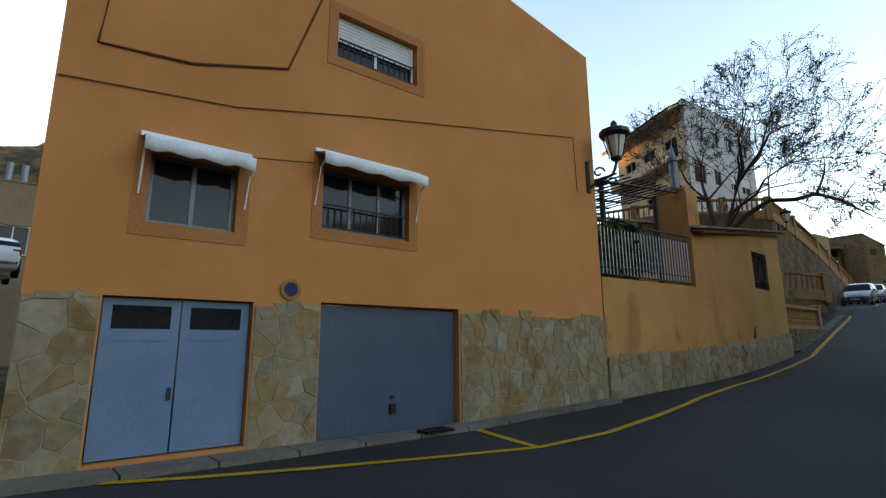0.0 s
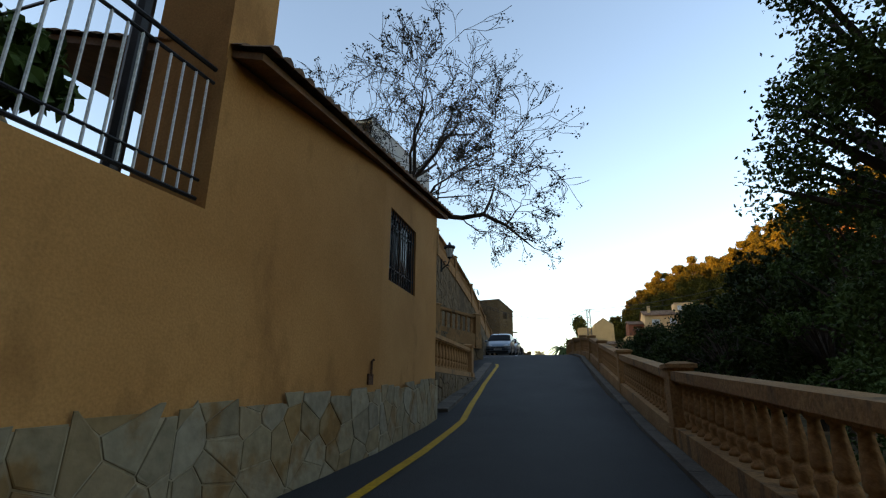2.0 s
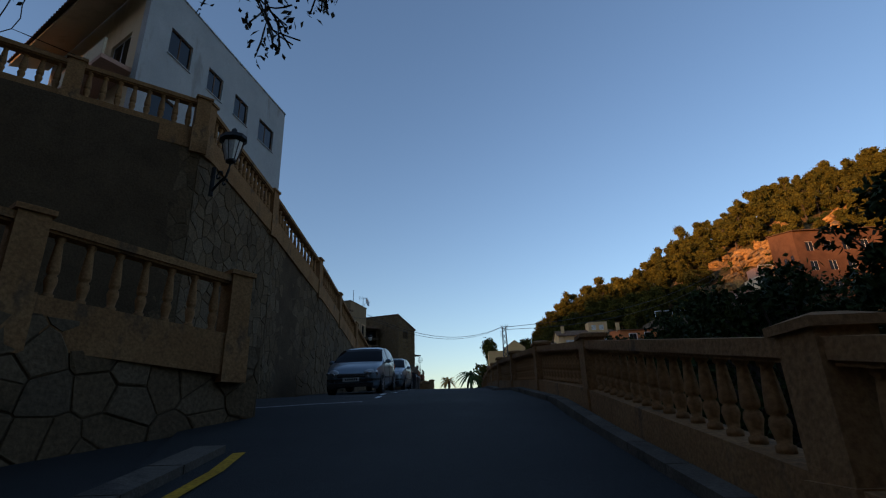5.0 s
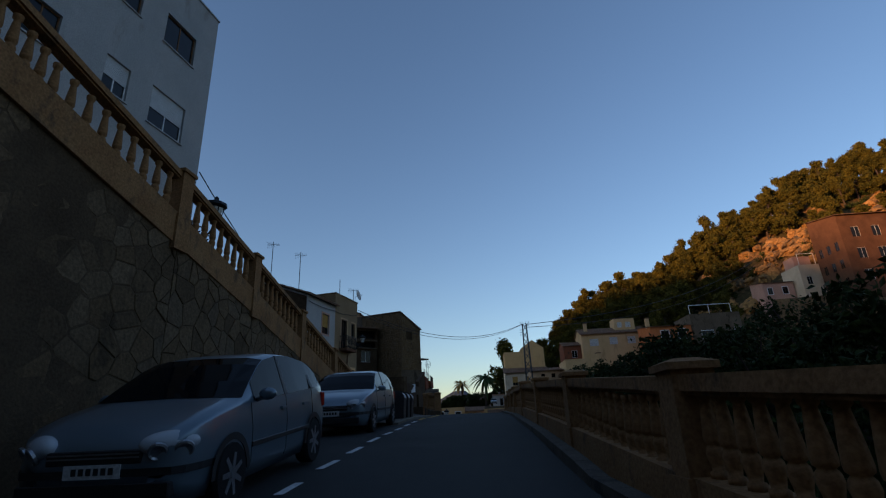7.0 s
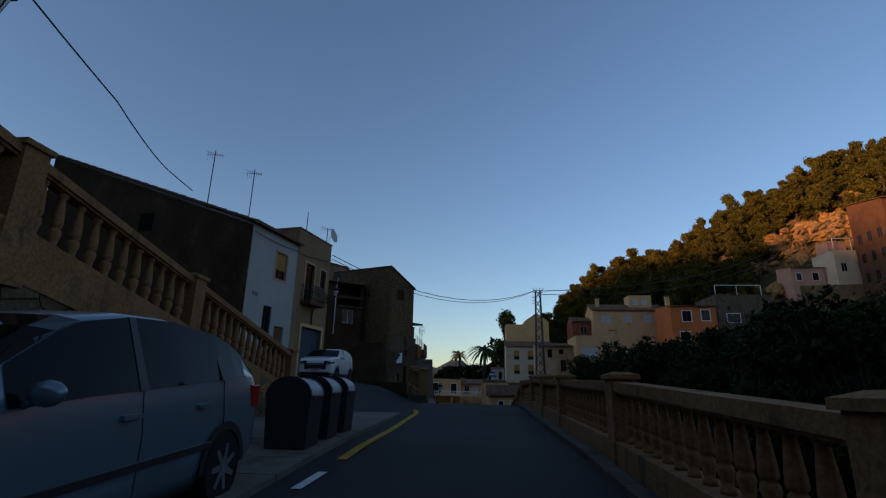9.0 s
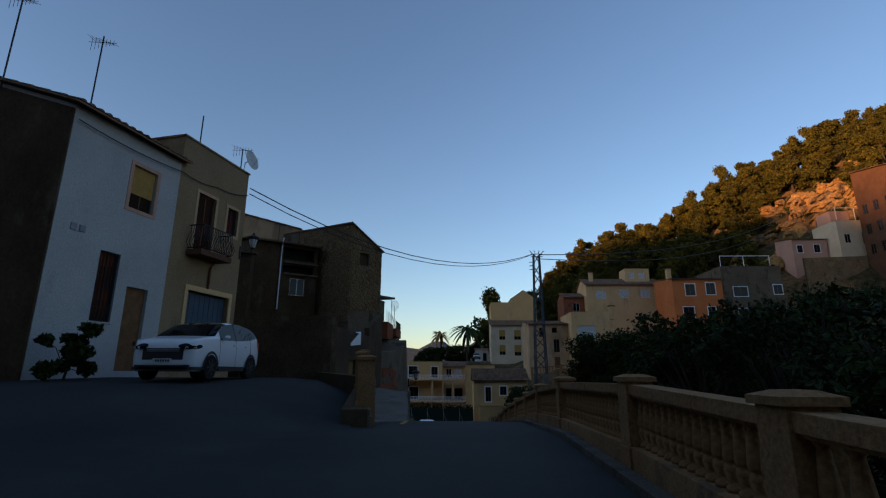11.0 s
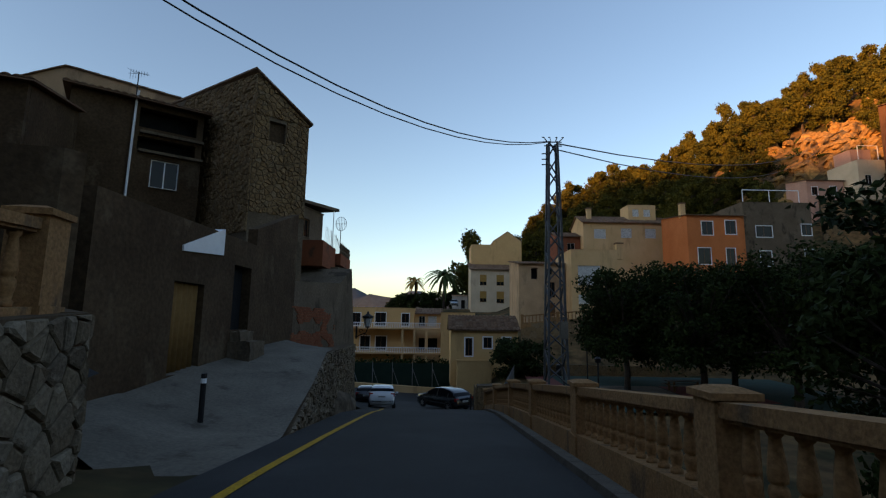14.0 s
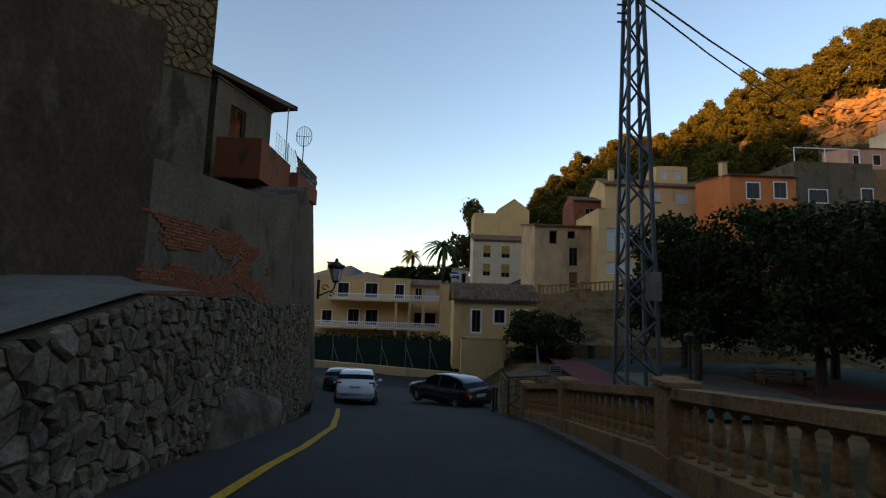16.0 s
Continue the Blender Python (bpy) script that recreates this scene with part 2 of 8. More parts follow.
    carblack=mk("black_car_paint", (0.010, 0.011, 0.013), (0.014, 0.015, 0.018), 0.2, 1.0, 200, 0.0, coat=0.7, fine_amount=0.03),
    carglass=glass_mat("car_glass", (0.006, 0.007, 0.009), 0.03, 0.3, 1.22),
    rubber=mk("black_rubber", (0.012, 0.012, 0.012), (0.02, 0.02, 0.02), 0.85, 4, 60, 0.2),
    plastic=mk("black_plastic", (0.014, 0.014, 0.015), (0.022, 0.022, 0.023), 0.5, 4, 60, 0.1),
    rim=mk("alloy_rim", (0.35, 0.36, 0.38), (0.42, 0.43, 0.45), 0.35, 3, 40, 0.0, metal=0.8),
    lens=glass_mat("lamp_lens", (0.42, 0.44, 0.46), 0.06),
    redlens=glass_mat("red_lens", (0.35, 0.015, 0.01), 0.12),
    bark=mk("bark", (0.045, 0.034, 0.028), (0.085, 0.067, 0.055), 0.95, 3, 14, 0.7),
    leaf=mk("leaf_green", (0.034, 0.066, 0.014), (0.07, 0.115, 0.026), 0.7, 0.8, 6, 0.0, fine_amount=0.4),
    darkleaf=mk("dark_leaf", (0.013, 0.025, 0.004), (0.034, 0.05, 0.008), 0.75, 0.6, 5, 0.0, fine_amount=0.5),
    dryleaf=mk("sparse_leaf", (0.028, 0.026, 0.018), (0.055, 0.048, 0.028), 0.8, 0.8, 6, 0.0),
    pine=mk("pine_needles", (0.035, 0.04, 0.006), (0.12, 0.10, 0.012), 0.85, 0.35, 2.5, 0.0, fine_amount=0.5),
    palmleaf=mk("palm_leaf", (0.03, 0.06, 0.02), (0.06, 0.10, 0.03), 0.7, 0.8, 5, 0.0),
    soil=mk("hill_soil", (0.095, 0.06, 0.028), (0.21, 0.115, 0.045), 0.95, 0.12, 0.9, 1.0, fine_amount=0.5, stain=((0.03, 0.031, 0.012), 0.16, 1.0, 0.72, 0.85)),
    rock=mk("limestone_cliff", (0.22, 0.125, 0.045), (0.38, 0.205, 0.062), 0.95, 0.2, 1.4, 1.0, fine_amount=0.5, stain=((0.09, 0.075, 0.055), 0.35, 0.6, 0.5, 0.85)),
    grass=mk("dark_grass", (0.0196, 0.0315, 0.0112), (0.0385, 0.0525, 0.0196), 0.95, 0.7, 12, 0.4),
    green_court=mk("green_play_court", (0.0245, 0.0525, 0.042), (0.035, 0.0665, 0.0525), 0.9, 0.5, 30, 0.2),
    red_court=mk("red_play_court", (0.14, 0.042, 0.035), (0.182, 0.0595, 0.049), 0.9, 0.5, 30, 0.2),
    rust=mk("rust_brown", (0.10, 0.05, 0.03), (0.16, 0.08, 0.045), 0.9, 5, 40, 0.3),
    # blue-grey base colour stands in for the haze of distance
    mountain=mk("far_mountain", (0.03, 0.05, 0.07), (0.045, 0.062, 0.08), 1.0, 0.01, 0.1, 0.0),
    peach=mk("peeling_peach_plaster", (0.46, 0.29, 0.16), (0.60, 0.385, 0.22), 0.92, 0.5, 20, 0.2, stain=((0.24, 0.16, 0.10), 0.5, 0.4, 0.45, 0.65)),
    greenmesh=mk("green_fence_mesh", (0.012, 0.030, 0.022), (0.02, 0.042, 0.03), 0.9, 1, 30, 0.2),
)

# ---- building tools ----
ORIGIN = {}
STRETCH_Y, STRETCH_X, STRETCH_D, STRETCH_Z = (38.0, 49.0, 69.5, 80.0), (0.0, -0.6, -0.6, -0.6), (0.0, -3.0, -3.0, -7.0), (0.0, -0.85, -0.85, -0.85)


def lay(p):
    """From the street's plan, drawn stretch by stretch, to the ground: how far the later stretches are drawn in towards the first."""
    x, y, z = p
    return Vector((x + float(np.interp(y, STRETCH_Y, STRETCH_X)), y + float(np.interp(y, STRETCH_Y, STRETCH_D)), z + float(np.interp(y, STRETCH_Y, STRETCH_Z))))


def thing(name, at=(0, 0, 0), label="", category="", group="", kind=""):
    e = new(name)
    e.empty_display_size = 0.2
    e.location = lay(at)
    ORIGIN[e] = Vector(at)
    return tagged(e, label, category, group, kind)


def part(name, bm, material, parent=None, label="", smooth=False, top=None):
    """Links a bmesh in world coordinates as one mesh object under a thing, a part, or (parent None) at top level."""
    o = ORIGIN.get(parent, Vector((0, 0, 0)))
    base = lay(o)
    for v in bm.verts:
        v.co = lay(v.co) - base
    bmesh.ops.recalc_face_normals(bm, faces=bm.faces)
    me = bpy.data.meshes.new(name)
    bm.to_mesh(me)
    bm.free()
    if smooth:
        me.shade_smooth()
    me.materials.append(M[material] if isinstance(material, str) else material)
    ob = new(name, me)
    ORIGIN[ob] = o
    if parent is not None:
        ob.parent = parent
    if label:
        ob["label"] = label
    return ob


def shared(name, me, at, parent, turn=0.0, scale=(1, 1, 1), label=""):
    """One more object on a mesh that other pieces use too."""
    ob = new(name, me)
    ob.parent = parent
    ob.location = lay(at) - lay(ORIGIN.get(parent, Vector((0, 0, 0))))
    ob.rotation_euler = (0, 0, turn)
    ob.scale = scale
    if label:
        ob["label"] = label
    return ob


def mesh_of(name, bm, material, smooth=False):
    bmesh.ops.recalc_face_normals(bm, faces=bm.faces)
    me = bpy.data.meshes.new(name)
    bm.to_mesh(me)
    bm.free()
    if smooth:
        me.shade_smooth()
    me.materials.append(M[material])
    return me


def BM():
    return bmesh.new()


def box(bm, x0, x1, y0, y1, z0, z1, bev=0.0):
    v = [bm.verts.new(p) for p in ((x0, y0, z0), (x1, y0, z0), (x1, y1, z0), (x0, y1, z0), (x0, y0, z1), (x1, y0, z1), (x1, y1, z1), (x0, y1, z1))]
    f = [bm.faces.new([v[i] for i in q]) for q in ((0, 3, 2, 1), (4, 5, 6, 7), (0, 1, 5, 4), (1, 2, 6, 5), (2, 3, 7, 6), (3, 0, 4, 7))]
    if bev:
        es = list({e for x in f for e in x.edges})
        bmesh.ops.bevel(bm, geom=es, offset=bev, segments=1, affect="EDGES")
    return v


def hexa(bm, pts):
    """A box from eight corners: four below, four above, both anticlockwise."""
    v = [bm.verts.new(p) for p in pts]
    for q in ((0, 3, 2, 1), (4, 5, 6, 7), (0, 1, 5, 4), (1, 2, 6, 5), (2, 3, 7, 6), (3, 0, 4, 7)):
        bm.faces.new([v[i] for i in q])


def tube(bm, pts, r, n=6, caps=True):
    pts = [Vector(p) for p in pts]
    rs = r if isinstance(r, (list, tuple)) else [r] * len(pts)
    rings = []
    for i, p in enumerate(pts):
        d = (pts[min(i + 1, len(pts) - 1)] - pts[max(i - 1, 0)]).normalized()
        a = d.orthogonal().normalized() if abs(d.z) > 0.95 else d.cross(Vector((0, 0, 1))).normalized()
        b = d.cross(a)
        rings.append([bm.verts.new(p + (a * math.cos(2 * math.pi * k / n) + b * math.sin(2 * math.pi * k / n)) * rs[i]) for k in range(n)])
    for u, w in zip(rings, rings[1:]):
        for k in range(n):
            bm.faces.new((u[k], u[(k + 1) % n], w[(k + 1) % n], w[k]))
    if caps and n > 2:
        bm.faces.new(rings[0][::-1])
        bm.faces.new(rings[-1])


def lathe(bm, profile, at=(0, 0, 0), n=10):
    """profile: rows of radius, height."""
    rings = [[bm.verts.new((at[0] + r * math.cos(2 * math.pi * k / n), at[1] + r * math.sin(2 * math.pi * k / n), at[2] + z)) for k in range(n)] for r, z in profile]
    for u, w in zip(rings, rings[1:]):
        for k in range(n):
            bm.faces.new((u[k], u[(k + 1) % n], w[(k + 1) % n], w[k]))
    bm.faces.new(rings[0][::-1])
    bm.faces.new(rings[-1])


def sheet(bm, rows):
    """A sheet through rows of points."""
    vs = [[bm.verts.new(p) for p in row] for row in rows]
    for a, b in zip(vs, vs[1:]):
        for k in range(len(a) - 1):
            bm.faces.new((a[k], a[k + 1], b[k + 1], b[k]))


def slab(bm, poly, normal, depth):
    """A flat polygon given depth against its normal."""
    n = Vector(normal) * depth
    f = [bm.verts.new(p) for p in poly]
    b = [bm.verts.new(Vector(p) - n) for p in poly]
    bm.faces.new(f)
    bm.faces.new(b[::-1])
    for k in range(len(f)):
        j = (k + 1) % len(f)
        bm.faces.new((f[k], b[k], b[j], f[j]))


class Face:
    """A vertical plane: origin, heading of u, outward normal; points from u, z and how far they stand out."""
    def __init__(self, a, b):
        self.a = Vector((a[0], a[1], 0))
        d = Vector((b[0] - a[0], b[1] - a[1], 0))
        self.w = d.length
        self.u = d.normalized()
        self.n = Vector((self.u.y, -self.u.x, 0))

    def p(self, u, z, out=0.0):
        return self.a + self.u * u + self.n * out + Vector((0, 0, z))

    def box(self, bm, u0, u1, z0, z1, o0, o1):
        hexa(bm, [self.p(u0, z0, o1), self.p(u1, z0, o1), self.p(u1, z0, o0), self.p(u0, z0, o0),
                  self.p(u0, z1, o1), self.p(u1, z1, o1), self.p(u1, z1, o0), self.p(u0, z1, o0)])


def wall_mesh(bm, f, z0, z1, holes=(), th=0.3, u0=0.0, u1=None, out=0.0):
    """A wall with openings right through it."""
    u1 = f.w if u1 is None else u1
    us = sorted({u0, u1, *[h[0] for h in holes], *[h[1] for h in holes]})
    zs = sorted({z0, z1, *[h[2] for h in holes], *[h[3] for h in holes]})
    us = [u for u in us if u0 <= u <= u1]
    zs = [z for z in zs if z0 <= z <= z1]
    def solid(i, j):
        if not (0 <= i < len(us) - 1 and 0 <= j < len(zs) - 1):
            return False
        u, z = (us[i] + us[i + 1]) / 2, (zs[j] + zs[j + 1]) / 2
        return not any(h[0] < u < h[1] and h[2] < z < h[3] for h in holes)
    cache = {}
    def v(i, j, k):
        if (i, j, k) not in cache:
            cache[i, j, k] = bm.verts.new(f.p(us[i], zs[j], out - (th if k else 0)))
        return cache[i, j, k]
    for i in range(len(us) - 1):
        for j in range(len(zs) - 1):
            if not solid(i, j):
                continue
            bm.faces.new((v(i, j, 0), v(i + 1, j, 0), v(i + 1, j + 1, 0), v(i, j + 1, 0)))
            bm.faces.new((v(i, j, 1), v(i, j + 1, 1), v(i + 1, j + 1, 1), v(i + 1, j, 1)))
            for di, dj, a, b in ((-1, 0, (i, j + 1), (i, j)), (1, 0, (i + 1, j), (i + 1, j + 1)), (0, -1, (i, j), (i + 1, j)), (0, 1, (i + 1, j + 1), (i, j + 1))):
                if not solid(i + di, j + dj):
                    bm.faces.new((v(*a, 0), v(*a, 1), v(*b, 1), v(*b, 0)))


def window(parent, f, u0, u1, z0, z1, kind="glass", recess=0.14, frame_mat="white", bars=1, sill="", surround="", out=0.0):
    """A window in an opening: frame, panes, and a shutter, sill, surround or grille where it has them."""
    bm = BM()
    t, a, b = 0.055, out - recess, out - recess + 0.05
    f.box(bm, u0, u0 + t, z0, z1, a, b)
    f.box(bm, u1 - t, u1, z0, z1, a, b)
    f.box(bm, u0 + t, u1 - t, z0, z0 + t, a, b)
    f.box(bm, u0 + t, u1 - t, z1 - t, z1, a, b)
    for k in range(bars):
        c = u0 + (u1 - u0) * (k + 1) / (bars + 1)
        f.box(bm, c - t / 2, c + t / 2, z0 + t, z1 - t, a, b)
    fr = part("window_frame", bm, frame_mat, parent)
    edges = [u0 + t] + [u0 + (u1 - u0) * (k + 1) / (bars + 1) for k in range(bars)] + [u1 - t]
    for p, q in zip(edges, edges[1:]):
        bm = BM()
        f.box(bm, p, q, z0 + t, z1 - t, a + 0.015, a + 0.03)
        part("pane", bm, "glass", fr)
    # black sheet behind the panes, painting the unlit room
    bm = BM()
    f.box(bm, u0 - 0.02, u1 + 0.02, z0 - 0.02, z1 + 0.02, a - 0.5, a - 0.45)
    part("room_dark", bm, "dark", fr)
    if kind in ("shutter", "half"):
        bm = BM()
        low = z0 + t if kind == "shutter" else z0 + (z1 - z0) * 0.45
        n = max(4, int((z1 - low) / 0.06))
        for k in range(n):
            zz = low + (z1 - low) * k / n
            f.box(bm, u0 + 0.02, u1 - 0.02, zz, zz + (z1 - low) / n * 0.86, b + 0.005, b + 0.02)
        part("roller_shutter", bm, "shutter", fr, "closed slatted roller shutter")
    if kind == "ochre":
        bm = BM()
        f.box(bm, u0 + 0.02, u1 - 0.02, z0 + (z1 - z0) * 0.35, z1 - 0.02, b + 0.005, b + 0.02)
        part("blind", bm, "ochrewood", fr, "ochre blind half drawn")
    if kind == "grille":
        n = max(3, int((u1 - u0) / 0.12))
        for k in range(n):
            bm = BM()
            c = u0 + (u1 - u0) * (k + 0.5) / n
            tube(bm, [f.p(c, z0, out - 0.03), f.p(c, z1, out - 0.03)], 0.012, 5)
            part("bar", bm, "iron", fr)
        bm = BM()
        for zz in (z0 + 0.2 * (z1 - z0), z0 + 0.8 * (z1 - z0)):
            f.box(bm, u0, u1, zz - 0.012, zz + 0.012, out - 0.045, out - 0.035)
        part("crossbar", bm, "iron", fr)
    if sill:
        bm = BM()
        f.box(bm, u0 - 0.06, u1 + 0.06, z0 - 0.06, z0 - 0.002, out - 0.1, out + 0.06)
        part("window_sill", bm, sill, fr)
    if surround:
        bm = BM()
        w = 0.14
        f.box(bm, u0 - w, u0 - 0.002, z0 - w, z1 + w, out, out + 0.02)
        f.box(bm, u1 + 0.002, u1 + w, z0 - w, z1 + w, out, out + 0.02)
        f.box(bm, u0 - 0.002, u1 + 0.002, z1 + 0.002, z1 + w, out, out + 0.02)
        f.box(bm, u0 - 0.002, u1 + 0.002, z0 - w, z0 - 0.002, out, out + 0.02)
        part("surround", bm, surround, fr)
    return fr


def clip(poly, a, b, c):
    """The part of a flat polygon where a*x + b*y <= c."""
    res = []
    for i, p in enumerate(poly):
        q = poly[(i + 1) % len(poly)]
        dp, dq = a * p[0] + b * p[1] - c, a * q[0] + b * q[1] - c
        if dp <= 0:
            res.append(p)
        if dp * dq < 0:
            k = dp / (dp - dq)
            res.append((p[0] + (q[0] - p[0]) * k, p[1] + (q[1] - p[1]) * k))
    return res


def cells(region, size, seed, stretch=1.0, gap=0.02):
    """Irregular stones that fill a convex outline (anticlockwise), each drawn in by the joint."""
    rng = random.Random(seed)
    xs, ys = [p[0] for p in region], [p[1] for p in region]
    sx, sy = size * stretch, size
    nx, ny = int((max(xs) - min(xs)) / sx) + 3, int((max(ys) - min(ys)) / sy) + 3
    grid = {(i, j): (min(xs) + (i - 1 + (0.5 if j % 2 else 0) + rng.uniform(0.08, 0.92)) * sx, min(ys) + (j - 1 + rng.uniform(0.08, 0.92)) * sy) for i in range(nx) for j in range(ny)}
    grid = {k: v for k, v in grid.items() if rng.random() > 0.2}
    found = []
    for (i, j), s in grid.items():
        poly = [(s[0] - 2 * sx, s[1] - 2 * sy), (s[0] + 2 * sx, s[1] - 2 * sy), (s[0] + 2 * sx, s[1] + 2 * sy), (s[0] - 2 * sx, s[1] + 2 * sy)]
        for di in (-2, -1, 0, 1, 2):
            for dj in (-2, -1, 0, 1, 2):
                o = grid.get((i + di, j + dj))
                if o is None or (di == 0 and dj == 0):
                    continue
                a, b = o[0] - s[0], o[1] - s[1]
                poly = clip(poly, a, b, a * (o[0] + s[0]) / 2 + b * (o[1] + s[1]) / 2 - gap * math.hypot(a, b) / 2)
                if len(poly) < 3:
                    break
        for k, p in enumerate(region):
            q = region[(k + 1) % len(region)]
            a, b = q[1] - p[1], -(q[0] - p[0])
            if len(poly) >= 3:
                poly = clip(poly, a, b, a * p[0] + b * p[1] - gap * math.hypot(a, b) / 2)
        if len(poly) >= 3:
            area = abs(sum(poly[k][0] * poly[(k + 1) % len(poly)][1] - poly[(k + 1) % len(poly)][0] * poly[k][1] for k in range(len(poly)))) / 2
            if area > size * size * 0.06:
                found.append(poly)
    return found


def stone_piece(bm, f, poly, proud, rng, rough=0.1):
    """One stone: a back edge at the mortar and a smaller, uneven front."""
    cx, cy = sum(p[0] for p in poly) / len(poly), sum(p[1] for p in poly) / len(poly)
    out = proud * rng.uniform(0.6, 1.3)
    back = [bm.verts.new(f.p(x, y, 0.0)) for x, y in poly]
    k_mid, k_top, rise = (0.95, 0.72, 0.6) if rough > 0.25 and proud > 0.05 else (0.985, 0.92, 0.75)
    mid = [bm.verts.new(f.p(cx + (x - cx) * k_mid, cy + (y - cy) * k_mid, out * rise)) for x, y in poly]
    top = [bm.verts.new(f.p(cx + (x - cx) * k_top, cy + (y - cy) * k_top, out * rng.uniform(1.0 - rough, 1.0 + 0.6 * rough))) for x, y in poly]
    for p, q in ((back, mid), (mid, top)):
        for k in range(len(p)):
            j = (k + 1) % len(p)
            bm.faces.new((p[k], p[j], q[j], q[k]))
    bm.faces.new(top)


def stones(parent, f, region, size, seed, material, proud=0.03, stretch=1.0, gap=0.025, near=(0.0, 1e9), limit=300, name="stone", rough=0.1, ragged=0.0):
    """Stones on a wall face: those within near (a stretch of u) are objects of their own, the rest one joined part."""
    rng = random.Random(seed + 7)
    rest, made = BM(), 0
    (xa, za), (xb, zb) = region[-1], region[-2]
    for poly in cells(region, size, seed, stretch, gap):
        if ragged:
            lift = rng.uniform(-ragged, ragged)
            poly = [(x, z + lift if z > za + (zb - za) * (x - xa) / (xb - xa) - 0.04 else z) for x, z in poly]
        u = sum(p[0] for p in poly) / len(poly)
        if near[0] <= u <= near[1] and made < limit:
            bm = BM()
            stone_piece(bm, f, poly, proud, rng, rough)
            part(name, bm, material, parent)
            made += 1
        else:
            stone_piece(rest, f, poly, proud, rng, rough)
    if rest.verts:
        tagged(part(name + "_field", rest, material, parent), kind="stuff")
    else:
        rest.free()


def roof_tiles(parent, corners, rows, cols, material="tile", name="tile_course", th=0.05):
    """Rows of half-round tiles over a sloping quad: eave left, eave right, top right, top left; one part a column."""
    a, b, c, d = [Vector(p) for p in corners]
    nrm = (b - a).cross(d - a).normalized()
    if nrm.z < 0:
        nrm = -nrm
    for i in range(cols):
        bm = BM()
        lo0, lo1 = a.lerp(b, i / cols), a.lerp(b, (i + 1) / cols)
        hi0, hi1 = d.lerp(c, i / cols), d.lerp(c, (i + 1) / cols)
        for j in range(rows):
            t0, t1 = j / rows, (j + 1.12) / rows
            p0, p1 = lo0.lerp(hi0, t0), lo1.lerp(hi1, t0)
            q0, q1 = lo0.lerp(hi0, min(t1, 1)), lo1.lerp(hi1, min(t1, 1))
            ringp, ringq = [], []
            for k in range(5):
                w, h = k / 4, math.sin(math.pi * k / 4)
                ringp.append(bm.verts.new(p0.lerp(p1, w) + nrm * (h * th * 1.3 + th * 0.35)))
                ringq.append(bm.verts.new(q0.lerp(q1, w) + nrm * (h * th * 1.0)))
            for k in range(4):
                bm.faces.new((ringp[k], ringp[k + 1], ringq[k + 1], ringq[k]))
            bm.faces.new(ringp[::-1])
        part(name, bm, material, parent)

# ---- ground ----
ROAD_Y = [-60, -14, 0, 5, 10, 15, 20, 25, 35, 43.6, 50, 54, 62, 72.6, 80, 86.7, 93, 98.4, 104.6, 110, 114, 122, 140, 160, 200]
ROAD_Z = [1.6, 0.95, 0.62, 0.58, 0.72, 1.0, 1.45, 2.05, 3.5, 4.85, 5.6, 5.9, 6.35, 6.65, 6.72, 6.35, 5.78, 5.2, 4.5, 3.7, 3.0, 1.7, -0.6, -1.0, -1.0]


def road_z(y):
    return float(np.interp(y, ROAD_Y, ROAD_Z))


def smooth(a, b, v):
    k = min(1.0, max(0.0, (v - a) / (b - a)))
    return k * k * (3 - 2 * k)


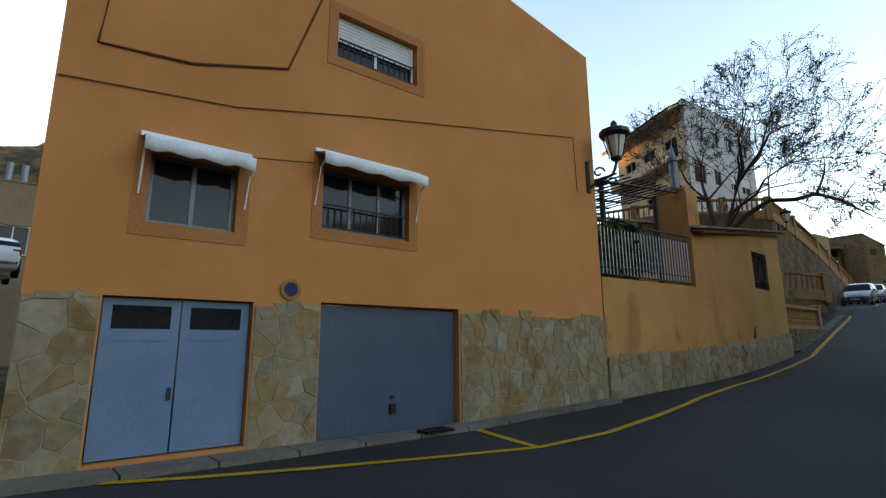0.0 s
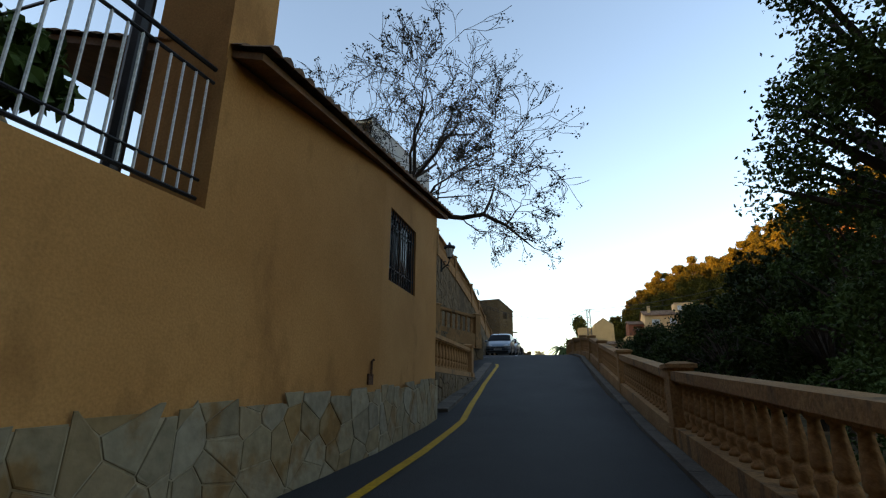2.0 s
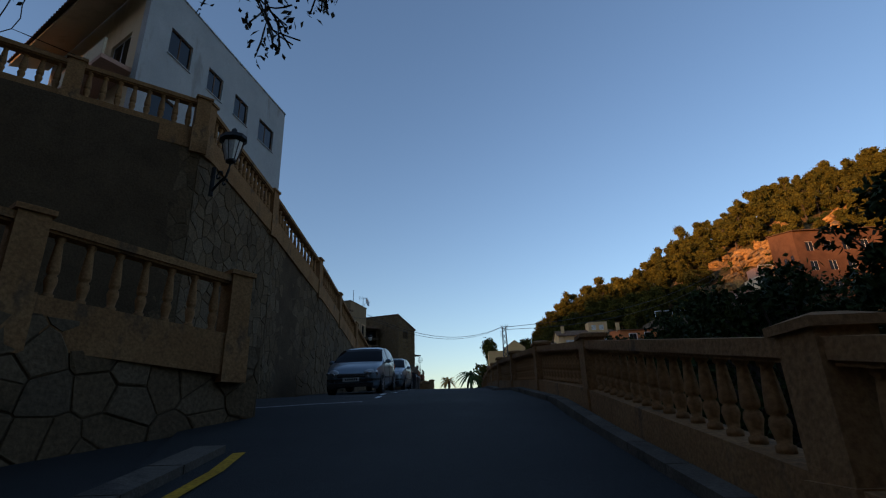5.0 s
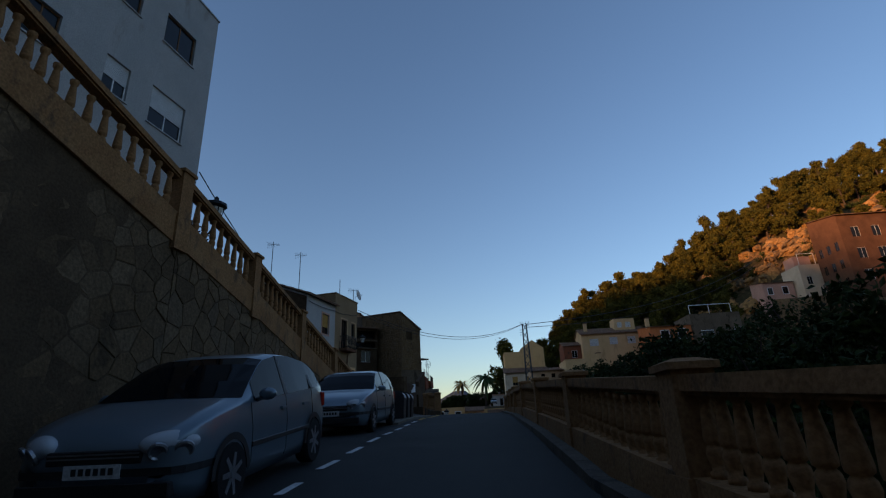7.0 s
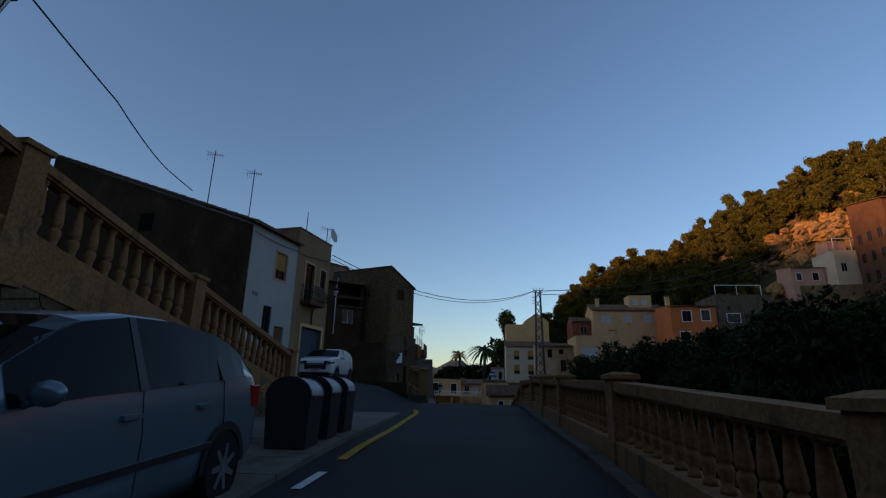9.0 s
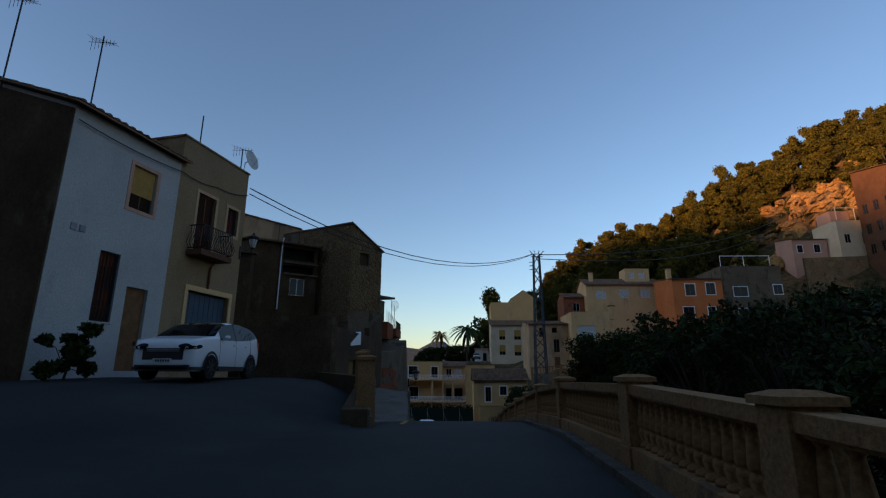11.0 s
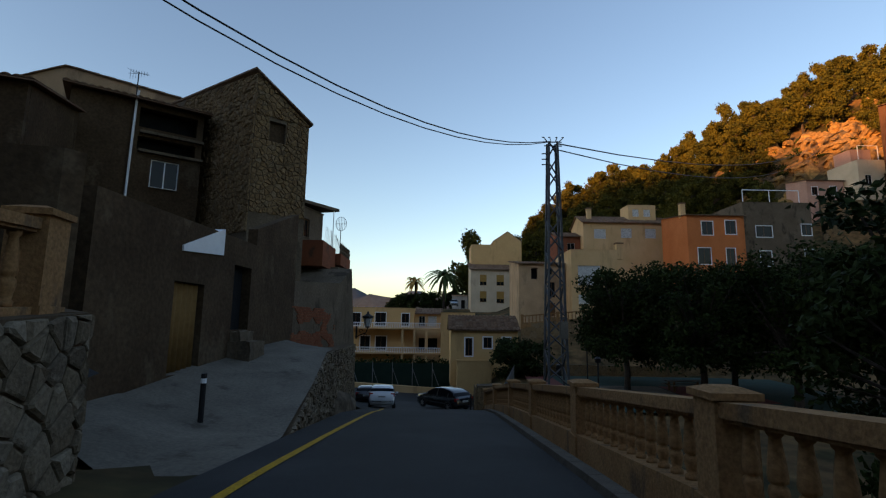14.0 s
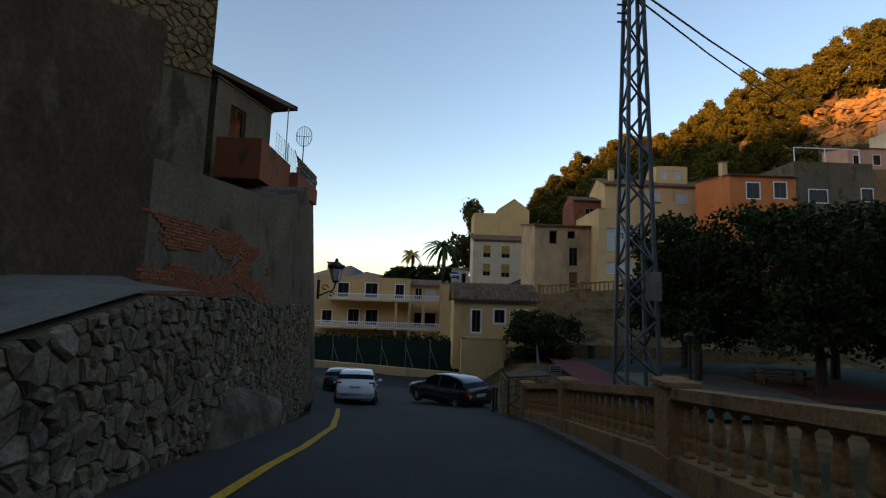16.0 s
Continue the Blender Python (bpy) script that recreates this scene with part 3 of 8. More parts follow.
def ground_z(x, y):
    g = road_z(y)
    z = g - 0.12
    if x > -2.0:
        park = float(np.interp(y, [-60, -10, 10, 40, 80, 110, 140, 170, 230], [-3, -1.2, -1.6, 0.6, 1.6, 2.2, 2.0, 2.5, 4]))
        z = z + (park - z) * smooth(-1.6, 4.0, x)
    if x < -7.0:
        plaza = float(np.interp(y, [60, 70, 76, 85, 92, 95, 104], [0, -0.3, -0.2, 0.4, 0.9, -0.6, -0.6]))
        z += plaza * smooth(-7.2, -12.0, x)
        back = float(np.interp(y, [18, 24, 45, 60, 72, 90, 98, 112, 125, 140], [0.6, 0.0, 0.0, 0.0, 0.0, 0.0, 0.0, 1.5, 3.0, 0.0]))
        z += back * smooth(-9.5, -13.0, x)
        # added ridge, out of view: blocks low sun and sky, sets the shadow line
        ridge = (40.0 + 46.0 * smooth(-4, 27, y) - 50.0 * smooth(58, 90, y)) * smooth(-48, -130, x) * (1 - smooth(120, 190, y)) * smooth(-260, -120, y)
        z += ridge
    # added hill behind the start, never in view: cuts skylight on the street
    if y < -20:
        z += 125.0 * smooth(-25, -115, y) * (1 - smooth(110, 210, abs(x))) * smooth(-700, -300, y)
    d = (y - 145) + 0.25 * x
    if x > -4 and d > 0:
        crest = float(np.interp(x, [0, 12, 31, 50, 79, 96, 127, 143, 220, 400], [0, 3, 25.5, 38.5, 46.5, 59, 74, 81, 95, 104]))
        step = float(np.interp(x, [-4, 4, 12], [0.0, 0.25, 0.42]))
        z += min(d, 16) * step + crest * min(1.0, max(0.0, (d - 16) / 112)) ** 1.2 * (1 - 0.5 * smooth(140, 400, d))
        if x > 30:
            z += 3.0 * noise.noise((x * 0.06, y * 0.06, 0)) * smooth(20, 60, d)
        z -= 6.0 * smooth(64, 80, x) * (1 - smooth(128, 150, x)) * (1 - smooth(66, 84, d)) * smooth(16, 40, d)
    if y > 200 and x < 12:
        z = z + (-4 - z) * smooth(230, 420, y)
    if 185 < y < 400 and -40 < x < 20:
        knoll = 12.0 * smooth(190, 203, y) * smooth(-30, -14, x) * (1 - smooth(300, 390, y))
        z = max(z, knoll - 1.0)
    far = max(abs(x), abs(y - 100))
    return z + (-6 - z) * smooth(500, 900, far)


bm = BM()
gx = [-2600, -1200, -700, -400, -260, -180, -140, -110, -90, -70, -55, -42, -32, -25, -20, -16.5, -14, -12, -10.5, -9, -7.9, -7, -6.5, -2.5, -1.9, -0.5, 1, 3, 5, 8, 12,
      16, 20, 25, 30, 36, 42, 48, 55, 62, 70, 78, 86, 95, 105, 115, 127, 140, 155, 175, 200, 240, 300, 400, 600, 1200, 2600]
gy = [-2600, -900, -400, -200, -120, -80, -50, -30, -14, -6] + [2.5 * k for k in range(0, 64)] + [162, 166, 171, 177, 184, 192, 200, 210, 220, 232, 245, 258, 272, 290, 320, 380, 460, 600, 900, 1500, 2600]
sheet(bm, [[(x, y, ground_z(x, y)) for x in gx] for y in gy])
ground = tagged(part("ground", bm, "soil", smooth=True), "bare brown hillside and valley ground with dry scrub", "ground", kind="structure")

# road: left and right edge along y
EDGE_Y = [-60, -14, -3, 2, 6, 9.5, 12, 16, 20, 22.5, 25, 30, 33, 36.5, 38, 50, 69, 71, 78, 82.5, 93, 98, 104, 110, 113.5, 118, 124, 132, 147]
EDGE_L = [-30, -26, -14, -7.9, -7.7, -7.4, -7.0, -6.6, -6.4, -6.9, -6.8, -6.9, -7.2, -8.6, -9.6, -9.6, -9.5, -12, -15, -7.2, -7.2, -7.4, -7.6, -7.7, -8.2, -9.2, -10.5, -20, -20]
EDGE_R = [12, 12, 7.5, 3.5, 0.25, -1.4, -2.15, -2.2, -2.3, -2.4, -2.6, -2.7, -2.7, -2.8, -2.8, -2.85, -2.8, -2.8, -2.75, -2.7, -2.55, -2.45, -2.3, -2.1, -1.9, -1.6, -1.4, -1.2, -1.2]
bm = BM()
rows = []
ys = sorted({*EDGE_Y, *[-14 + 1.6 * k for k in range(101)]})
for y in ys:
    a, b = float(np.interp(y, EDGE_Y, EDGE_L)), float(np.interp(y, EDGE_Y, EDGE_R))
    rows.append([(a + (b - a) * k / 10, y, road_z(y) + 0.03 * math.sin(math.pi * k / 10) + 0.012 * noise.noise(((a + (b - a) * k / 10) * 0.7, y * 0.4, 3)) + (max(0.0, min(1.0, (-8.0 - (a + (b - a) * k / 10)) / 5)) * float(np.interp(y, [68, 71, 78, 80], [0, 0.1, 0.5, 0.6])))) for k in range(11)])
sheet(bm, rows)
road = tagged(part("road", bm, "asphalt", smooth=True), "narrow dark grey asphalt village street with faint patches", "road", kind="structure")

# plaza and side street on the left
bm = BM()
rows = []
for y in [69 + 1.5 * k for k in range(18)]:
    xr = float(np.interp(y, [70, 71, 80, 82.6, 92.8, 98.5], [-8.6, -8.0, -6.6, -7.35, -9.05, -10.6]))
    r = []
    for k in range(9):
        x = xr + (-17.5 - xr) * k / 8
        up = float(np.interp(y, [70, 76, 85, 93, 98.5], [0.02, 0.4, 1.2, 1.85, 2.2]))
        r.append((x, y, road_z(y) + 0.006 - 0.05 * smooth(-10.2, -8.2, x) * (1 - smooth(80, 83, y)) + up * (0.25 * smooth(78, 86, y) + (1 - 0.25 * smooth(78, 86, y)) * smooth(-7.2, -12.0, x))))
    rows.append(r)
sheet(bm, rows)
tagged(part("side_street", bm, "asphalt", smooth=True), "dark asphalt side street rising between the houses", "road", kind="structure")


def road_top(x, y):
    """Height of the asphalt at a place."""
    a, b = float(np.interp(y, EDGE_Y, EDGE_L)), float(np.interp(y, EDGE_Y, EDGE_R))
    return road_z(y) + 0.03 * math.sin(math.pi * min(1.0, max(0.0, (x - a) / (b - a)))) + 0.012 * noise.noise((x * 0.7, y * 0.4, 3))


def stripe(name, pts, w, mat, label, lift=0.012):
    bm = BM()
    rows = []
    fine = []
    for (x0, y0), (x1, y1) in zip(pts, pts[1:]):
        n = max(1, int(math.hypot(x1 - x0, y1 - y0) / 0.8))
        fine += [(x0 + (x1 - x0) * k / n, y0 + (y1 - y0) * k / n) for k in range(n)]
    fine.append(pts[-1])
    for i, (x, y) in enumerate(fine):
        p, q = fine[max(i - 1, 0)], fine[min(i + 1, len(fine) - 1)]
        d = Vector((q[0] - p[0], q[1] - p[1], 0)).normalized()
        s = Vector((-d.y, d.x, 0)) * w / 2
        rows.append([(x + k * s.x, y + k * s.y, road_top(x + k * s.x, y + k * s.y) + lift) for k in (-1, 0, 1)])
    sheet(bm, rows)
    return tagged(part(name, bm, mat), label, "road marking", kind="structure")


stripe("yellow_line", [(-7.4, 0.2), (-7.05, 1.0), (-6.6, 2.2), (-6.05, 3.6), (-5.6, 5.0), (-5.45, 6.5), (-5.55, 8.3), (-5.85, 11), (-5.9, 13.5), (-5.8, 15.5), (-5.72, 17.5), (-5.72, 20.5), (-5.95, 23), (-6.25, 27), (-6.45, 31), (-6.6, 33.6), (-6.75, 34.4)], 0.135, "yellow", "worn yellow no-parking line along the kerb")
stripe("yellow_line", [(-5.6, 4.95), (-7.2, 5.4)], 0.135, "yellow", "short worn yellow line across to the garage")
stripe("yellow_line", [(-6.08, 61.0), (-6.05, 64.5), (-6.1, 69), (-6.3, 71)], 0.135, "yellow", "worn yellow line beside the container bay")
stripe("yellow_line", [(-6.2, 84), (-6.4, 88), (-6.5, 92), (-6.55, 97), (-6.55, 102), (-6.5, 106), (-6.65, 109), (-7.3, 113), (-8.0, 117)], 0.135, "yellow", "worn yellow line at the foot of the stone walls")
for k in range(13):
    y = 40.5 + k * 1.55
    if k < 13:
        stripe("white_dash", [(-6.12, y + 0.35), (-6.09, y + 1.15)], 0.11, "whiteline", "white dash of the parking lane")
stripe("white_line", [(-9.2, 38.6), (-6.3, 39.4)], 0.1, "whiteline", "white line across the end of the parking lane")

# kerbs
def kerb(name, pts, w, h, label, mat="kerb"):
    bm = BM()
    for (x0, y0), (x1, y1) in zip(pts, pts[1:]):
        n = max(1, int(math.hypot(x1 - x0, y1 - y0) / 0.9))
        for k in range(n):
            a, b = (k + 0.012) / n, (k + 0.988) / n
            p, q = (x0 + (x1 - x0) * a, y0 + (y1 - y0) * a), (x0 + (x1 - x0) * b, y0 + (y1 - y0) * b)
            z, zz = road_z(p[1]), road_z(q[1])
            hexa(bm, [(p[0] - w, p[1], z - 0.2), (p[0], p[1], z - 0.2), (q[0], q[1], zz - 0.2), (q[0] - w, q[1], zz - 0.2),
                      (p[0] - w, p[1], z + h), (p[0], p[1], z + h), (q[0], q[1], zz + h), (q[0] - w, q[1], zz + h)])
    return tagged(part(name, bm, mat), label, "kerb", kind="structure")


kerb("kerb", [(-2.3, 12.2), (-2.3, 25), (-2.5, 35), (-2.6, 60), (-2.5, 80), (-2.3, 93), (-2.05, 104), (-1.65, 114)], 0.2, 0.07, "low worn concrete kerb under the balustrade")
kerb("kerb", [(-7.45, -0.6), (-7.2, 6.2), (-7.0, 9.8)], 0.5, 0.07, "low concrete footway strip before the garages", "concrete")
kerb("kerb", [(-6.25, 21.5), (-6.55, 28), (-6.95, 34.5)], 0.36, 0.09, "narrow worn footway under the garden wall")
kerb("kerb", [(-6.45, 58.8), (-6.45, 68.5)], 3.0, 0.10, "pale paved bay under the containers", "concrete")

# concrete ramp before the old houses
bm = BM()
sheet(bm, [[(-6.9, 93.6, 5.60), (-8.6, 93.4, 5.64), (-11.4, 95.6, 5.95)], [(-7.4, 97.0, 5.36), (-9.2, 97.4, 5.48), (-11.4, 98.0, 6.05)],
           [(-7.72, 100.5, 5.9), (-9.4, 100.6, 6.02), (-11.3, 101, 6.35)], [(-8.25, 104.6, 6.54), (-9.6, 105, 6.62), (-11.2, 106, 6.75)], [(-8.4, 106.4, 6.56), (-9.8, 107, 6.7), (-11.0, 108.4, 6.85)]])
tagged(part("ramp", bm, "concrete", smooth=True), "pale concrete ramp up to the old house doors", "ramp", kind="structure")

# park floor on the right below the balustrade
def flat(name, pts, mat, label, lift=0.03):
    bm = BM()
    bm.faces.new([bm.verts.new((x, y, ground_z(x, y) + lift if z is None else z)) for x, y, z in pts])
    return tagged(part(name, bm, mat), label, "paving", kind="structure")


flat("play_court", [(2.0, 118, 2.34), (26, 118, 2.34), (30, 139, 2.34), (6, 139, 2.34)], "green_court", "dark green rubber play court in the park")
flat("red_path", [(3.5, 124, 2.36), (6.5, 124, 2.36), (7.5, 142, 2.36), (5.0, 142, 2.36)], "red_court", "dull red path beside the park fence")
flat("pale_path", [(6.7, 121, 2.37), (14, 121, 2.37), (15, 131, 2.37), (7.2, 131, 2.37)], "concrete", "pale paved patch of the park")
flat("red_patch", [(14.2, 122, 2.365), (20, 122, 2.365), (21, 131, 2.365), (15.2, 131, 2.365)], "red_court", "dull red rubber patch under the bench")

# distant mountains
# no haze in the air here: it is put into the mountain colour
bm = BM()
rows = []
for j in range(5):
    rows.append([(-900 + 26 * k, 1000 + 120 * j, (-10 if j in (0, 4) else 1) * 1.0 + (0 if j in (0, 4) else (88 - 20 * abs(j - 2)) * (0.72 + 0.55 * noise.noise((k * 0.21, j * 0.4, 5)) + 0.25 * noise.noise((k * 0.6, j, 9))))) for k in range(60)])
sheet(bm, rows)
tagged(part("mountain_range", bm, "mountain", smooth=True), "mountains on the horizon, haze painted in as blue-grey", "mountains", kind="structure")

# ---- walls and houses along the street ----
# orange corner house with two garages
FO = Face((-8.02, -0.62), (-7.375, 9.85))
gz = 0.52
holes = [(0.72, 2.42, 0.72, 2.58), (3.4, 6.05, 0.62, 2.62), (1.05, 2.1, 3.5, 4.42), (3.35, 4.95, 3.74, 4.72), (3.5, 5.1, 6.68, 7.5)]
oh = thing("orange_house", (-12, 5, 0.5), "orange plastered corner house with stone-clad base and two garages", "house")
bm = BM()
wall_mesh(bm, FO, 0.0, 9.25, holes, 0.35)
front_wall = part("wall", bm, "orange", oh)
bm = BM()
FL = Face((-20, 1.5), (-8.02, -0.62))
wall_mesh(bm, FL, 0.0, 10.6, (), 0.3, 0.0, FL.w - 0.36)
part("wall", bm, "orange", oh)
bm = BM()
FRs = Face((-7.375, 9.85), (-20, 10.6))
wall_mesh(bm, FRs, 0.0, 9.3, (), 0.3, 0.36)
part("wall", bm, "orange", oh)
bm = BM()
hexa(bm, [FO.p(0, 9.25, 0), FO.p(6.1, 9.25, 0), FO.p(6.1, 9.25, -0.35), FO.p(0, 9.25, -0.35), FO.p(0, 11.5, 0), FO.p(5.6, 10.6, 0), FO.p(5.6, 10.6, -0.35), FO.p(0, 11.5, -0.35)])
hexa(bm, [FO.p(6.1, 9.25, 0), FO.p(f1 := FO.w, 9.25, 0), FO.p(f1, 9.25, -0.35), FO.p(6.1, 9.25, -0.35), FO.p(6.1, 9.95, 0), FO.p(f1, 9.35, 0), FO.p(f1, 9.35, -0.35), FO.p(6.1, 9.95, -0.35)])
part("parapet", bm, "orange", oh)
bm = BM()
hexa(bm, [(-20, 1.7, 9.1), (-8.3, -0.3, 9.1), (-7.8, 9.55, 9.1), (-20, 10.3, 9.1), (-20, 1.7, 9.2), (-8.3, -0.3, 9.2), (-7.8, 9.55, 9.2), (-20, 10.3, 9.2)])
part("roof", bm, "tile", oh)
window(oh, FO, 1.05, 2.1, 3.5, 4.42, "glass", 0.18, "grey_steel", 1)
window(oh, FO, 3.35, 4.95, 3.74, 4.72, "glass", 0.18, "grey_steel", 2)
uw = window(oh, FO, 3.5, 5.1, 6.68, 7.5, "half", 0.18, "white", 1)
for u0, u1, z0, z1 in ((1.05, 2.1, 3.5, 4.42), (3.35, 4.95, 3.74, 4.72), (3.5, 5.1, 6.68, 7.5)):
    w = 0.17
    for b0, b1, c0, c1 in ((u0 - w, u0, z0 - w, z1 + w), (u1, u1 + w, z0 - w, z1 + w), (u0, u1, z1, z1 + w), (u0, u1, z0 - w, z0)):
        bm = BM()
        FO.box(bm, b0, b1, c0, c1, 0.0, 0.012)
        part("window_band", bm, "umber", oh, "brown painted band beside the window")
# window railings
for u0, u1, z0, h in ((3.4, 4.9, 3.78, 0.36), (3.55, 5.05, 6.72, 0.32)):
    bm = BM()
    FO.box(bm, u0, u1, z0 + h, z0 + h + 0.025, -0.06, -0.035)
    FO.box(bm, u0, u1, z0, z0 + 0.02, -0.06, -0.035)
    rail = part("window_railing", bm, "iron", oh)
    for k in range(13):
        bm = BM()
        c = u0 + (u1 - u0) * (k + 0.5) / 13
        tube(bm, [FO.p(c, z0, -0.048), FO.p(c, z0 + h, -0.048)], 0.009, 5)
        part("bar", bm, "iron", rail)


def awning(u0, u1, z, drop):
    a = thing("awning", FO.p((u0 + u1) / 2, z, 0), "small white cloth awning over a window", "awning", "window awnings")
    bm = BM()
    n = 10
    rows = []
    for j in range(4):
        out = 0.05 + 0.32 * j / 3
        rows.append([FO.p(u0 + (u1 - u0) * k / n, z - 0.10 * j / 3 - 0.02 * math.sin(k * 1.3) * (j / 3), out) for k in range(n + 1)])
    rows.append([FO.p(u0 + (u1 - u0) * k / n, z - 0.28 - 0.025 * math.sin(k * 2.1), 0.38) for k in range(n + 1)])
    sheet(bm, rows)
    ob = part("cloth", bm, "fabric", a, smooth=True)
    md = ob.modifiers.new("thick", "SOLIDIFY")
    md.thickness = 0.006
    bm = BM()
    FO.box(bm, u0 - 0.02, u1 + 0.02, z - 0.01, z + 0.05, 0.0, 0.08)
    part("roller_case", bm, "white", a)
    for u in (u0 + 0.02, u1 - 0.02):
        bm = BM()
        tube(bm, [FO.p(u, z - 0.2, 0.36), FO.p(u, z - 0.3, 0.2), FO.p(u, z - drop, 0.03)], 0.014, 6)
        part("arm", bm, "white", a)


awning(0.92, 2.22, 4.58, 0.75)
awning(3.2, 5.1, 4.93, 0.85)
# garage doors
gd = thing("garage_door", FO.p(1.57, 0.55, -0.15), "pale blue double garage door with dark top lights", "garage door")
for u0, u1 in ((0.74, 1.56), (1.58, 2.40)):
    bm = BM()
    FO.box(bm, u0, u1, 0.74, 2.2, -0.16, -0.11)
    FO.box(bm, u0, u1, 2.48, 2.56, -0.16, -0.11)
    FO.box(bm, u0, u0 + 0.1, 2.2, 2.48, -0.16, -0.11)
    FO.box(bm, u1 - 0.1, u1, 2.2, 2.48, -0.16, -0.11)
    FO.box(bm, u0 + 0.1, u1 - 0.1, 2.06, 2.1, -0.11, -0.10)
    leafp = part("door_leaf", bm, "bluedoor", gd)
    bm = BM()
    FO.box(bm, u0 + 0.1, u1 - 0.1, 2.2, 2.48, -0.145, -0.13)
    part("top_light", bm, "dark", leafp)
bm = BM()
FO.box(bm, 1.49, 1.53, 1.35, 1.5, -0.11, -0.06)
part("handle", bm, "iron", gd)
gd = thing("garage_door", FO.p(4.7, 0.55, -0.15), "slate blue steel tilting garage door", "garage door")
bm = BM()
nr = 32
for k in range(nr):
    u0 = 3.44 + (6.01 - 3.44) * k / nr
    FO.box(bm, u0, u0 + 2.57 / nr - 0.002, 0.66, 2.56, -0.17, -0.12)
FO.box(bm, 3.42, 6.03, 0.64, 2.58, -0.19, -0.126)
part("door_leaf", bm, "slatedoor", gd)
bm = BM()
FO.box(bm, 4.68, 4.78, 0.92, 1.08, -0.12, -0.06)
part("handle", bm, "iron", gd)
bm = BM()
FO.box(bm, 4.69, 4.77, 1.15, 1.2, -0.12, -0.1)
part("lock", bm, "iron", gd)
# stone cladding on the base
for i, (u0, u1) in enumerate(((0.0, 0.7), (2.44, 3.38), (6.08, FO.w))):
    bm = BM()
    FO.box(bm, u0, u1, 0.2, 2.5, 0.0, 0.015)
    clad = part("stone_cladding", bm, "mortar", oh, "irregular cream and ochre flagstone cladding")
    g = Face(FO.p(0, 0, 0.015)[:2], FO.p(FO.w, 0, 0.015)[:2])
    stones(clad, g, [(u0, 0.3), (u1, 0.3), (u1, 2.62), (u0, 2.6)], 0.31, 11 + i, "flag", 0.013, gap=0.014, stretch=0.8, rough=0.45, ragged=0.07)
# cables
def cable(name, pts, r=0.012, label="black cable clipped to the wall", sag=0.0, mat="iron"):
    bm = BM()
    fine = []
    for p, q in zip(pts, pts[1:]):
        p, q = Vector(p), Vector(q)
        for k in range(12 if sag else 2):
            t = k / (12 if sag else 2)
            fine.append(p.lerp(q, t) - Vector((0, 0, sag * 4 * t * (1 - t))))
    fine.append(Vector(pts[-1]))
    tube(bm, fine, r, 5)
    return tagged(part(name, bm, mat), label, "cable")


cable("wall_cable", [FO.p(0.02, 5.1, 0.02), FO.p(2, 5.3, 0.02), FO.p(4, 5.75, 0.02), FO.p(7, 6.35, 0.02), FO.p(9.7, 6.9, 0.02), FO.p(9.75, 5.55, 0.02)], 0.009, "thin brown cable clipped to the wall", mat="conduit")
cable("wall_cable", [FO.p(0.5, 7.4, 0.02), FO.p(0.35, 5.65, 0.02), FO.p(1.4, 5.75, 0.02), FO.p(2.7, 6.15, 0.02), FO.p(3.3, 7.9, 0.02)], 0.018, "brown conduit along the orange wall", mat="conduit")
cable("wall_cable", [FO.p(2.3, 4.62, 0.01), FO.p(3.2, 4.75, 0.01)], 0.006, "thin brown cable clipped to the wall", mat="conduit")
# round sign over the pier
bm = BM()
c = FO.p(2.92, 2.78, 0.02)
def disc(bm, c, n, r, th, seg=24):
    rot = Vector(n).to_track_quat("Z", "Y").to_matrix()
    a = [bm.verts.new(Vector(c) + rot @ Vector((r * math.cos(2 * math.pi * k / seg), r * math.sin(2 * math.pi * k / seg), 0))) for k in range(seg)]
    b = [bm.verts.new(v.co + Vector(n) * th) for v in a]
    bm.faces.new(a[::-1])
    bm.faces.new(b)
    for k in range(seg):
        bm.faces.new((a[k], a[(k + 1) % seg], b[(k + 1) % seg], b[k]))
disc(bm, c, FO.n, 0.15, 0.015)
sign = tagged(part("round_sign", bm, mk("rusty_rim", (0.30, 0.15, 0.03), (0.38, 0.20, 0.05))), "round faded red and blue no-parking sign on the wall", "sign")
bm = BM()
disc(bm, FO.p(2.92, 2.78, 0.036), FO.n, 0.10, 0.004)
part("sign_centre", bm, mk("faded_blue", (0.03, 0.035, 0.08), (0.05, 0.05, 0.10)), sign)


